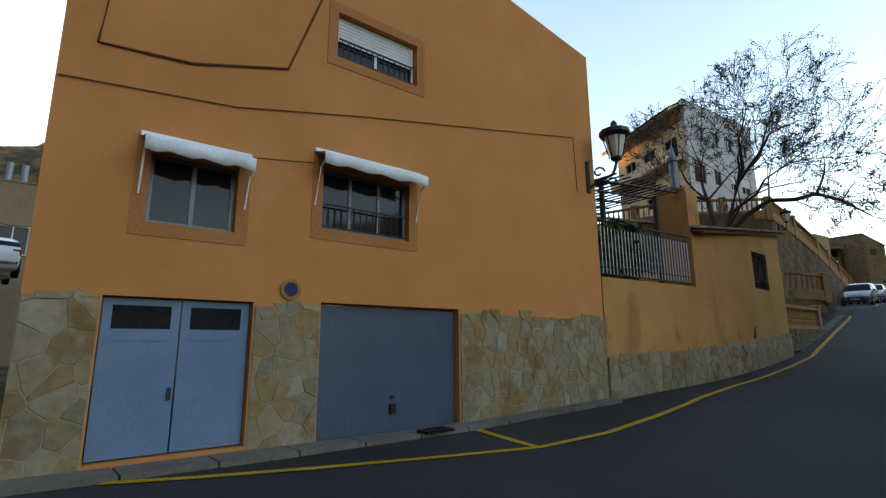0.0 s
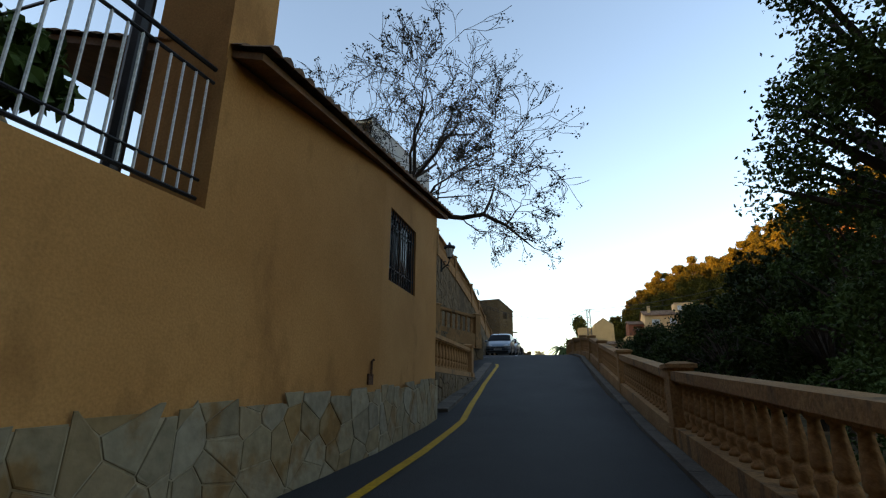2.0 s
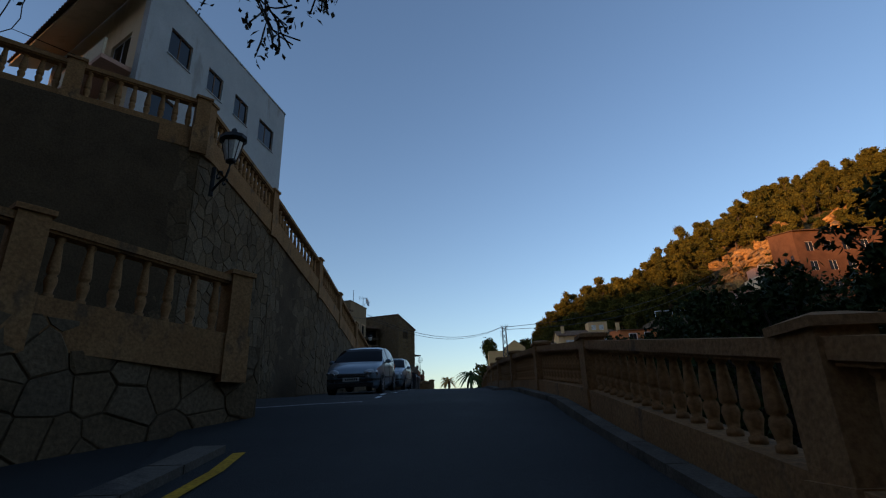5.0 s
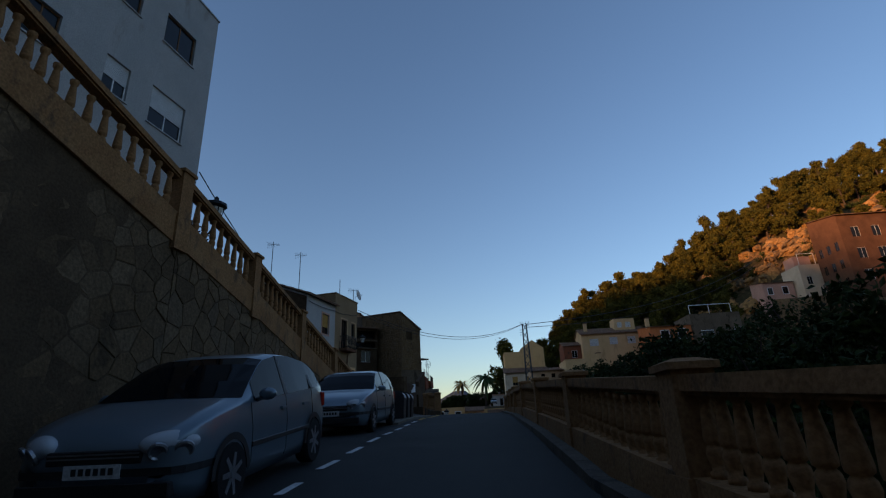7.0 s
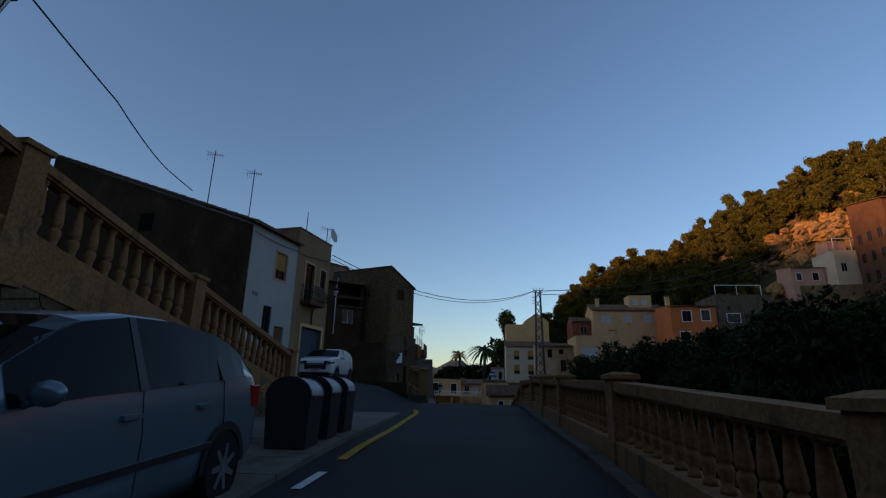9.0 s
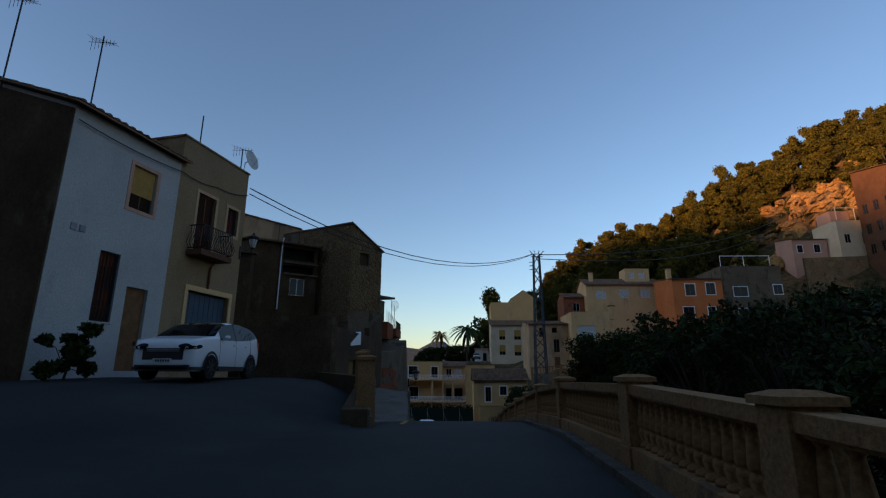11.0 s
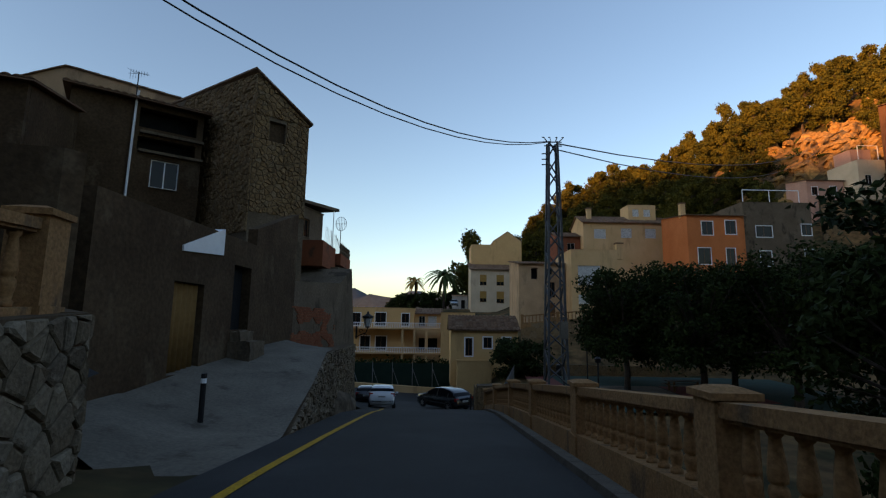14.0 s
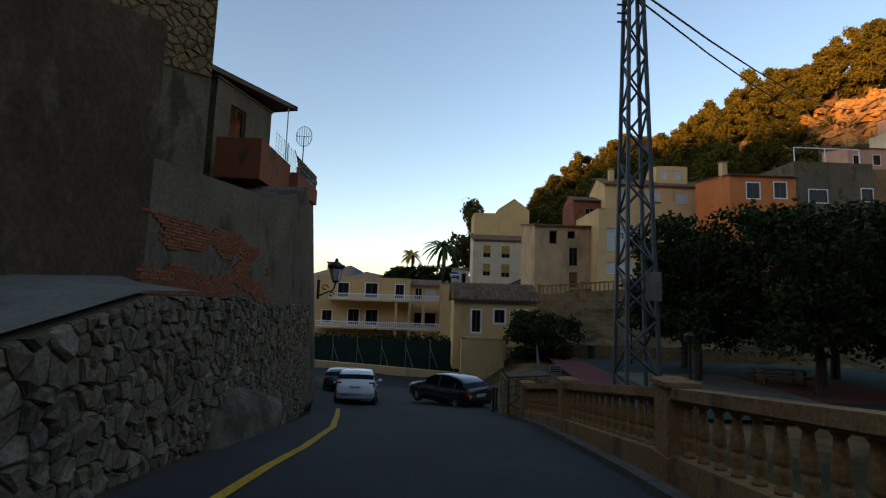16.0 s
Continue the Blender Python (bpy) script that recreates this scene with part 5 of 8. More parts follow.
stone_wall("wall_ramp", (-8.6, 109.0), (-9.3, 117.0), 3.6, 2.2, 6.4, 6.3, 0.6, 0.19, 113, "rubble foot of the old cement-rendered wall", stretch=0.9, stone="drystone", proud=0.07, rough=0.5, limit=240)
# smooth render haunch at the foot of the rubble
bm = BM()
bmesh.ops.create_icosphere(bm, subdivisions=4, radius=1.0)
for v in bm.verts:
    k = 1 + 0.22 * noise.noise(v.co * 1.6) + 0.06 * noise.noise(v.co * 5.0)
    v.co = Vector((-8.55 + v.co.x * 0.8 * k, 108.6 + v.co.y * 1.9 * k, 3.75 + v.co.z * (0.95 + 0.25 * v.co.x * -1) * k))
tagged(part("render_haunch", bm, "greyplaster", smooth=True), "smeared cement haunch at the foot of the rubble wall", "wall", kind="structure")


# ---- houses ----
def house(name, label, corners, z0, z1, wall_mat, fronts=None, roof="flat", roof_mat="tile", ridge=1.2, over=0.3, th=0.3, group="", rows=8, cols=0, tiled=True, side_mats=None, tile_th=0.06):
    """corners: the plan, anticlockwise from the front left; fronts: side number -> rows of (u0, u1, z0, z1, kind)."""
    h = thing(name, (sum(c[0] for c in corners) / len(corners), sum(c[1] for c in corners) / len(corners), z0), label, "house", group)
    fronts = fronts or {}
    n = len(corners)
    for i in range(n):
        f = Face(corners[i], corners[(i + 1) % n])
        ws = fronts.get(i, [])
        bm = BM()
        wall_mesh(bm, f, z0, z1, [w[:4] for w in ws], th, th + 0.004 if i % 2 else 0.0, f.w - th - 0.004 if i % 2 else f.w)
        part("wall", bm, (side_mats or {}).get(i, wall_mat), h)
        for w in ws:
            kind = w[4] if len(w) > 4 else "glass"
            if kind == "door":
                bm = BM()
                f.box(bm, w[0], w[1], w[2], w[3], -0.2, -0.14)
                d = part("door", bm, "wood", h)
                bm = BM()
                f.box(bm, w[1] - 0.18, w[1] - 0.13, w[2] + 0.9, w[2] + 1.05, -0.14, -0.09)
                part("door_handle", bm, "iron", d)
            elif kind == "framed":
                window(h, f, *w[:4], "glass", 0.16, "wood", 1, surround="white")
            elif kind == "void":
                # black sheet set back in the opening, its shade put into the colour
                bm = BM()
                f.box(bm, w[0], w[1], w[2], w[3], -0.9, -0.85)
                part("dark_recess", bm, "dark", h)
            else:
                window(h, f, *w[:4], kind if kind != "plain" else "glass", 0.16, w[5] if len(w) > 5 else "white", 1, sill=wall_mat if len(w) < 7 else "", surround=w[6] if len(w) > 6 else "")
    v = [Vector((c[0], c[1], 0)) for c in corners]
    if roof == "flat":
        bm = BM()
        bm.faces.new([bm.verts.new(p + Vector((0, 0, z1 - 0.25))) for p in v])
        part("roof", bm, "greyplaster", h)
        bm = BM()
        for i in range(n):
            f = Face(corners[i], corners[(i + 1) % n])
            f.box(bm, -0.05, f.w + 0.05, z1, z1 + 0.08, -th - 0.03, 0.05)
        part("coping", bm, wall_mat, h)
    else:
        # front edge 0-1, back edge 2-3
        ff = Face(corners[0], corners[1])
        zz = Vector((0, 0, z1))
        a, b, c, d = v[0] + zz, v[1] + zz, v[2] + zz, v[3] + zz
        o = ff.n * over
        e = ff.u * over * 0.7
        up = Vector((0, 0, ridge))
        if roof == "shed":
            quads = [(a + o - e, b + o + e, c + up + e, d + up - e)]
            for t in ((d + up, c + up, c, d), (b, c, c + up), (a, d + up, d)):
                bm = BM()
                bm.faces.new([bm.verts.new(p) for p in t])
                part("gable", bm, wall_mat, h)
        else:
            m1, m2 = (b + c) / 2 + up, (a + d) / 2 + up
            quads = [(a + o - e, b + o + e, m1 + e, m2 - e), (c - o + e, d - o - e, m2 - e, m1 + e)]
            for t in ((b, c, m1), (d, a, m2)):
                bm = BM()
                bm.faces.new([bm.verts.new(p) for p in t])
                part("gable", bm, wall_mat, h)
        bm = BM()
        for q in quads:
            lo = [bm.verts.new(p - Vector((0, 0, 0.06))) for p in q]
            hi = [bm.verts.new(p) for p in q]
            bm.faces.new(lo[::-1])
            bm.faces.new(hi)
            for k in range(4):
                bm.faces.new((lo[k], lo[(k + 1) % 4], hi[(k + 1) % 4], hi[k]))
        rf = part("roof", bm, roof_mat, h)
        if tiled:
            for q in quads:
                wlen = (q[1] - q[0]).length
                roof_tiles(rf, [p + Vector((0, 0, 0.01)) for p in q], rows, cols or max(6, int(wlen / 0.32)), th=tile_th)
    return h


# white house above the stone wall
WHF = [(-18.3, 49.8), (-16.3, 62.4), (-29.0, 66.0), (-28.7, 55.8)]
wh = house("white_house", "tall white plastered house with small windows above the stone wall", WHF, 4.0, 26.5, "whiteplaster",
           {0: [(1.5, 3.1, 22.7, 24.3, "glass", "wood"), (4.5, 5.8, 22.7, 24.2, "glass", "wood"), (7.0, 8.4, 22.7, 24.2, "glass", "wood"), (9.7, 11.5, 22.6, 24.2, "glass", "wood"),
                (0.8, 2.8, 18.2, 20.2, "glass", "wood"), (4.4, 5.6, 18.5, 20.0, "glass", "wood"), (7.4, 8.5, 18.5, 20.0, "half"), (9.6, 11.5, 18.4, 20.2, "half"), (4.4, 5.6, 14.4, 15.9, "glass", "wood")],
            3: [(1.5, 3.5, 21.0, 23.4, "glass"), (5.0, 7.0, 21.0, 23.4, "glass"), (8.6, 10.6, 21.0, 23.4, "glass"), (1.5, 3.5, 15.8, 18.2, "glass"), (5.0, 7.0, 15.8, 18.2, "glass"), (8.6, 10.6, 15.8, 18.2, "glass")]},
           roof="flat", side_mats={3: "palecream"})
# balconies of its south side, and the roof that hangs over them
FS = Face(WHF[3], WHF[0])
for zz in (15.3, 20.4):
    bc = thing("balcony", FS.p(6, zz, 0.7), "cream balcony with terracotta edge on the white house", "balcony", "white house balconies")
    bm = BM()
    FS.box(bm, 0.3, FS.w - 0.4, zz, zz + 0.22, 0.02, 1.4)
    part("balcony_slab", bm, "pinkplaster", bc)
    bm = BM()
    FS.box(bm, 0.3, FS.w - 0.4, zz + 0.22, zz + 1.1, 1.28, 1.4)
    part("balcony_wall", bm, "palecream", bc)
hr = thing("porch_roof", FS.p(6, 25, 0.8), "cream porch roof with tiled edge on the white house", "roof")
bm = BM()
hexa(bm, [FS.p(-0.3, 25.2, 1.9), FS.p(FS.w, 25.2, 1.9), FS.p(FS.w, 26.1, 0.06), FS.p(-0.3, 26.1, 0.06), FS.p(-0.3, 25.4, 1.9), FS.p(FS.w, 25.4, 1.9), FS.p(FS.w, 26.3, 0.06), FS.p(-0.3, 26.3, 0.06)])
part("roof_deck", bm, "palecream", hr)
roof_tiles(hr, [FS.p(-0.35, 25.4, 2.0), FS.p(FS.w + 0.05, 25.4, 2.0), FS.p(FS.w + 0.05, 26.33, 0.1), FS.p(-0.35, 26.33, 0.1)], 6, 40)
bm = BM()
slab(bm, [(-11.35, 41.2, 11.5), (-10.75, 46.8, 11.2), (-10.5, 50, 10.6), (-15.4, 62.0, 10.9), (-16.4, 62.3, 11.1), (-18.4, 49.9, 11.4), (-28.6, 55.7, 11.5), (-30, 41.15, 11.5), (-24, 35.6, 11.5), (-16.5, 37.0, 11.5)], (0, 0, 1), 0.25)
tagged(part("house_terrace", bm, "concrete"), "paved terrace before the white house behind its balustrade", "terrace", kind="structure")
street_lantern((-10.75, 41.35, 10.3), (0.8, -0.6), size=1.5)
street_lantern((-16.18, 62.2, 14.6), (1.0, 0.35), size=1.9)
cable("street_cable", [(-17.4, 54.5, 19.0), (-16.85, 58.0, 17.4), (-16.2, 62.2, 17.0)], 0.02)
cable("street_cable", [(-16.15, 62.3, 17.6), (-21.2, 84.15, 18.4)], 0.028, "black cable sagging between the houses", 0.45)

# the two row houses
RO = Face((-17.6, 82.0), (-15.2, 93.6))
def ro(u, out=0.0):
    p = RO.p(u, 0, out)
    return (p.x, p.y)


w0, w1, w2 = 2.2, 6.9, 11.3
house("row_house", "white plastered two-storey house with dark doors and tiled eave", [ro(w0), ro(w1), ro(w1, -17), ro(w0, -17)], 6.8, 16.4, "whiteplaster",
      {0: [(2.5, 3.6, 13.7, 15.35, "ochre", "rust", "pinkplaster"), (1.75, 2.55, 9.5, 11.9, "grille", "iron"), (3.0, 3.95, 7.9, 10.85, "door")]}, roof="shed", ridge=6.3, over=0.35, group="row houses", rows=22)
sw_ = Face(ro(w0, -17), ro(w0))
# thin darker slab over the whole side wall
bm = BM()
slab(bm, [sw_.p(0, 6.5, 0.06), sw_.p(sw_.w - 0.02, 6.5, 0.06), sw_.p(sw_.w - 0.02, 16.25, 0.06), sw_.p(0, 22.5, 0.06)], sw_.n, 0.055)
gw_ = tagged(part("wall_gable", bm, "darkplaster"), "dark gable wall of the white house", "wall", kind="structure")
bm = BM()
sw_.box(bm, 8.6, 9.7, 16.4, 17.6, 0.062, 0.07)
part("window", bm, "glass", gw_)
house("row_house", "beige plastered house with iron balcony and blue garage", [ro(w1), ro(w2), ro(w2, -9), ro(w1, -9)], 6.8, 17.6, "beige",
      {0: [(1.2, 2.3, 12.9, 15.5, "glass", "rust", "peach"), (3.15, 3.9, 14.2, 15.45, "glass", "iron", "peach"), (1.25, 3.85, 8.0, 11.2, "void")]}, roof="flat", group="row houses")
bm = BM()
RO.box(bm, w1 + 1.27, w1 + 3.83, 8.0, 11.15, -0.25, -0.2)
for k in range(8):
    RO.box(bm, w1 + 1.3 + k * 0.31, w1 + 1.56 + k * 0.31, 8.05, 11.1, -0.2, -0.185)
tagged(part("garage_door", bm, "slatedoor"), "dark blue garage door under the balcony", "garage door")
bm = BM()
RO.box(bm, w1 + 1.05, w1 + 1.24, 8.0, 11.4, 0.002, 0.05)
RO.box(bm, w1 + 3.87, w1 + 4.05, 8.0, 11.4, 0.002, 0.05)
RO.box(bm, w1 + 1.05, w1 + 4.05, 11.2, 11.42, 0.002, 0.06)
tagged(part("garage_trim", bm, "cream"), "cream band round the garage opening", "trim", kind="structure")
# bellied iron balcony, its bars bowed outwards above the slab
bc = thing("balcony", RO.p(w1 + 1.4, 12.8, 0), "dark bellied iron balcony with rusty underside", "balcony")
bm = BM()
RO.box(bm, w1 + 0.85, w1 + 2.8, 12.62, 12.85, 0.0, 0.75)
part("balcony_slab", bm, "rust", bc)
bm = BM()
for z in (12.93, 13.9):
    tube(bm, [RO.p(w1 + 0.9, z, 0.0), RO.p(w1 + 0.9, z, 0.7), RO.p(w1 + 2.75, z, 0.7), RO.p(w1 + 2.75, z, 0.0)], 0.028, 5)
part("balcony_rail", bm, "iron", bc)
for way, spots_ in ((RO.n, [(w1 + 0.9 + k * 0.1156, 0.7) for k in range(17)]), (-RO.u, [(w1 + 0.9, 0.1 + k * 0.13) for k in range(5)]), (RO.u, [(w1 + 2.75, 0.1 + k * 0.13) for k in range(5)])):
    bm = BM()
    tube(bm, [(0, 0, 0), way * 0.14 + Vector((0, 0, 0.12)), way * 0.19 + Vector((0, 0, 0.28)), way * 0.10 + Vector((0, 0, 0.52)), way * 0.01 + Vector((0, 0, 0.7)), (0, 0, 1.0)], 0.016, 5)
    me = mesh_of("bar", bm, "iron")
    for u_, o_ in spots_:
        shared("bar", me, RO.p(u_, 12.9, o_), bc)
bm = BM()
tube(bm, [RO.p(w1 + 2.35, 12.6, 0.3), RO.p(w1 + 2.35, 12.35, 0.08), RO.p(w1 + 2.35, 11.4, 0.06)], 0.05, 6)
part("drain_spout", bm, "rust", bc, "rusty drain pipe below the balcony")
cable("eave_cable", [RO.p(w0 + 0.1, 15.9, 0.08), RO.p(w1, 15.95, 0.1), RO.p(w1 + 2.2, 16.1, 0.06), RO.p(w2, 16.5, 0.06)], 0.02, "black cable looped under the eaves", 0.12)
for u_ in (w0 + 0.55, w0 + 0.85):
    bm = BM()
    RO.box(bm, u_, u_ + 0.2, 12.3, 12.52, 0.002, 0.04)
    for k in range(4):
        RO.box(bm, u_ + 0.02, u_ + 0.18, 12.33 + 0.045 * k, 12.35 + 0.045 * k, 0.04, 0.05)
    tagged(part("wall_vent", bm, "galv"), "small grey louvred vent in the white wall", "vent", "wall vents")
street_lantern(RO.p(w2 - 0.1, 13.5, 0), RO.n + RO.u * 0.6, size=1.15)


def aerial(at, h, kind, label):
    a = thing("tv_aerial", at, label, "aerial", "tv aerials")
    at = Vector(at)
    bm = BM()
    tube(bm, [at, at + Vector((0, 0, h))], 0.03, 5)
    part("mast", bm, "iron", a)
    bm = BM()
    if kind == "yagi":
        c = at + Vector((0, 0, h * 0.92))
        tube(bm, [c - Vector((0.5, 0.1, 0)), c + Vector((0.5, 0.1, 0.05))], 0.012, 4)
        for k in range(7):
            p = c + Vector((-0.45 + 0.15 * k, 0, 0))
            tube(bm, [p - Vector((0, 0.28, 0.06 * k - 0.2)), p + Vector((0, 0.28, 0.22 - 0.03 * k))], 0.008, 4)
            tube(bm, [p - Vector((0, 0, 0.3 - 0.03 * k)), p + Vector((0, 0, 0.3 - 0.03 * k))], 0.008, 4)
    elif kind == "grid":
        c = at + Vector((0, 0, h))
        for k in range(7):
            y = -0.36 + 0.12 * k
            r = 0.5 * math.sqrt(max(0.0, 1 - (y / 0.42) ** 2)) + 0.05
            tube(bm, [c + Vector((y, 0, -r)), c + Vector((y, 0, r))], 0.014, 4)
        tube(bm, [c + Vector((0.42 * math.cos(a_), 0, 0.55 * math.sin(a_))) for a_ in [0.4 * j for j in range(17)]], 0.014, 4)
        tube(bm, [c - Vector((0.4, 0, 0)), c + Vector((0.4, 0, 0))], 0.014, 4)
    part("elements", bm, "iron", a)
    return a


aerial((-20.5, 84.7, 17.4), 3.9, "yagi", "thin tv aerial on the white house roof")
aerial((-18.8, 86.6, 17.0), 3.9, "yagi", "thin tv aerial on the white house roof")
aerial(RO.p(7.9, 17.6, -0.15), 1.5, "mast", "short bare mast on the beige roof")
aerial(RO.p(w2 - 0.3, 17.6, -0.3), 1.35, "yagi", "small tv aerial beside the satellite dish")
# satellite dish
ds = thing("satellite_dish", RO.p(w2 - 0.2, 17.6, -0.3), "pale grey satellite dish on a bracket", "satellite dish")
bm = BM()
c = RO.p(w2 - 0.1, 18.35, 0.1)
dn = Vector((0.97, -0.2, 0.2)).normalized()
rt = dn.to_track_quat("Z", "Y").to_matrix()
rings = []
for j in range(5):
    r = 0.5 * j / 4
    rings.append([bm.verts.new(c + rt @ Vector((r * math.cos(2 * math.pi * k / 20), r * math.sin(2 * math.pi * k / 20), 0.35 * r * r))) for k in range(20)])
for p, q in zip(rings, rings[1:]):
    for k in range(20):
        bm.faces.new((p[k], p[(k + 1) % 20], q[(k + 1) % 20], q[k])) if p is not rings[0] else bm.faces.new((p[k], q[(k + 1) % 20], q[k]))
ob = part("reflector", bm, "shutter", ds, smooth=True)
md = ob.modifiers.new("thick", "SOLIDIFY")
md.thickness = 0.015
bm = BM()
tube(bm, [RO.p(w2 - 0.2, 17.6, -0.2), RO.p(w2 - 0.2, 18.2, -0.15), c - dn * 0.05], 0.025, 5)
tube(bm, [c - rt @ Vector((0, 0.45, 0)), c + dn * 0.45], 0.012, 4)
part("bracket", bm, "grey_steel", ds)

# tan gabled house higher up behind the others
house("upper_house", "pale tan gabled house above the grey roofs", [(-21.6, 119.5), (-21.6, 130), (-40, 130), (-40, 119.5)], 8.0, 22.6, "peach", {}, roof="gable", ridge=2.6, over=0.2)
# pipe house behind, with open loft
PH = Face((-20.5, 110.5), (-17.4, 112.75))
house("loft_house", "grey rendered house with open loft and white window", [(-22.2, 109.3), (-17.4, 112.75), (-21.5, 118.5), (-26.3, 115)], 8.0, 18.75, "darkplaster",
      {0: [(2.9, 5.6, 17.4, 18.45, "void"), (2.9, 5.6, 16.2, 16.9, "void"), (3.6, 4.9, 14.3, 15.8, "glass")]}, roof="shed", ridge=1.4, over=0.5, rows=8)
bm = BM()
tube(bm, [PH.p(0.65, 19.2, 0.25), PH.p(0.6, 18.6, 0.12), PH.p(0.55, 13.0, 0.12)], 0.06, 7)
tagged(part("drain_pipe", bm, "white"), "white rain pipe down the grey house", "pipe")
aerial((-20.8, 112, 19.3), 1.6, "yagi", "thin tv aerial on the grey house roof")
house("grey_house", "grey rendered house with dark window openings", [(-25.5, 101.5), (-19.6, 104.0), (-21.6, 109.2), (-27, 108.5)], 6.5, 16.2, "darkplaster",
      {0: [(3.0, 4.1, 10.4, 11.8, "glass"), (0.8, 1.8, 12.6, 13.8, "glass")], 1: [(2, 3, 12.5, 13.8, "glass")]}, roof="shed", ridge=1.2, over=0.4)
bm = BM()
hexa(bm, [(-15.3, 94.2, 7), (-11.2, 95.4, 5.5), (-11.0, 95.7, 5.5), (-15.2, 94.5, 7), (-15.3, 94.2, 10.6), (-11.2, 95.4, 10.7), (-11.0, 95.7, 10.7), (-15.2, 94.5, 10.6)])
tagged(part("wall_yard", bm, "darkplaster"), "dark rendered yard wall between the houses", "wall", kind="structure")

bm = BM()
for zz in (16.05, 17.05):
    PH.box(bm, 0.9, PH.w + 0.05, zz, zz + 0.14, 0.002, 0.22)
tagged(part("loft_ledge", bm, "greyplaster"), "cement ledges before the open loft", "ledge", kind="structure")

# stone tower house
TW = [(-13.9, 110.9), (-11.6, 112.75), (-17.8, 121.0), (-22.6, 117.8)]
tw = thing("stone_tower_house", (-16, 115, 6), "tall old house of bare tan rubble stone", "house")
ft = Face(TW[0], TW[1])
bm = BM()
wall_mesh(bm, ft, 5.0, 18.2, [(0.8, 1.65, 16.9, 18.0)], 0.4)
hexa(bm, [ft.p(0, 18.2, 0), ft.p(ft.w, 18.2, 0), ft.p(ft.w, 18.2, -0.4), ft.p(0, 18.2, -0.4), ft.p(0, 20.5, 0), ft.p(ft.w, 18.3, 0), ft.p(ft.w, 18.3, -0.4), ft.p(0, 20.5, -0.4)])
tower_front = part("wall", bm, "greyplaster", tw)
# black sheet that paints the shade inside the tower opening
bm = BM()
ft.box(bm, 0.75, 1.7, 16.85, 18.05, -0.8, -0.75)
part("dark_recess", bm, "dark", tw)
fl = Face(TW[3], TW[0])
bm = BM()
hexa(bm, [fl.p(0, 5, 0), fl.p(fl.w, 5, 0), fl.p(fl.w, 5, -0.4), fl.p(0, 5, -0.4), fl.p(0, 21.4, 0), fl.p(fl.w, 20.5, 0), fl.p(fl.w, 20.5, -0.4), fl.p(0, 21.4, -0.4)])
tower_left = part("wall", bm, "greyplaster", tw)
bm = BM()
hexa(bm, [(-11.65, 112.8, 5), (-17.8, 121, 5), (-22.6, 117.8, 5), (-14.0, 111.2, 5), (-11.65, 112.8, 18.2), (-17.8, 121, 18.2), (-22.6, 117.8, 20), (-14.0, 111.2, 20.1)])
part("core", bm, "darkplaster", tw)
stones(tower_front, ft, [(0, 13.0), (ft.w, 13.0), (ft.w, 16.9), (0, 16.9)], 0.25, 121, "oldstone", 0.07, 0.85, limit=200, rough=0.45)
stones(tower_front, ft, [(0, 16.9), (0.78, 16.9), (0.78, 18.2), (0, 18.2)], 0.25, 122, "oldstone", 0.07, 0.85, limit=200, rough=0.45)
stones(tower_front, ft, [(1.68, 16.9), (ft.w, 16.9), (ft.w, 18.2), (1.68, 18.2)], 0.25, 123, "oldstone", 0.07, 0.85, limit=200, rough=0.45)
stones(tower_front, ft, [(0, 18.2), (ft.w, 18.2), (ft.w, 18.3), (0, 20.45)], 0.25, 124, "oldstone", 0.07, 0.85, limit=200, rough=0.45)
stones(tower_left, fl, [(3, 12.0), (fl.w, 12.0), (fl.w, 20.4), (3, 21.1)], 0.27, 125, "oldstone", 0.07, 0.85, near=(6, 99), limit=290, rough=0.45)
bm = BM()
tw_r = [ft.p(-0.15, 20.62, 0.2), ft.p(ft.w + 0.15, 18.4, 0.2), Vector((-17.8, 121, 18.4)), Vector((-22.6, 117.8, 21.6))]
slab(bm, tw_r, (0, 0, 1), 0.1)
part("roof", bm, "tile", tw, "clay tile roof edge")

# low door houses in front of the tower
DH = Face((-11.3, 96.5), (-10.7, 108.7))
lowh = thing("door_house", (-13, 102, 6), "old rough cement house with curtained door and dark doorway", "house")
bm = BM()
wall_mesh(bm, DH, 4.5, 10.3, [(3.0, 4.5, 6.2, 8.62), (6.3, 7.6, 7.3, 9.42)], 0.35, 0, 7.9)
hexa(bm, [DH.p(7.9, 4.5, 0), DH.p(DH.w, 4.5, 0), DH.p(DH.w, 4.5, -0.35), DH.p(7.9, 4.5, -0.35), DH.p(7.9, 10.9, 0), DH.p(DH.w, 12.4, 0), DH.p(DH.w, 12.4, -0.35), DH.p(7.9, 10.9, -0.35)])
part("wall", bm, "darkplaster", lowh)
bm = BM()
box(bm, -18, -11.75, 96.8, 110.5, 5, 10.2)
part("core", bm, "darkplaster", lowh)
# black sheet that paints the shade inside the doorway
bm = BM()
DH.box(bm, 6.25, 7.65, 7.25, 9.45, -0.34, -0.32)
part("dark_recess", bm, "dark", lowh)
bm = BM()
rows = [[DH.p(3.0 + 1.5 * k / 24, z, -0.16 + 0.03 * math.sin(k * 1.5)) for k in range(25)] for z in (6.25, 8.6)]
sheet(bm, rows)
ob = tagged(part("door_curtain", bm, "curtain", smooth=True), "ochre striped cloth curtain hanging in the doorway", "curtain")
md = ob.modifiers.new("thick", "SOLIDIFY")
md.thickness = 0.01
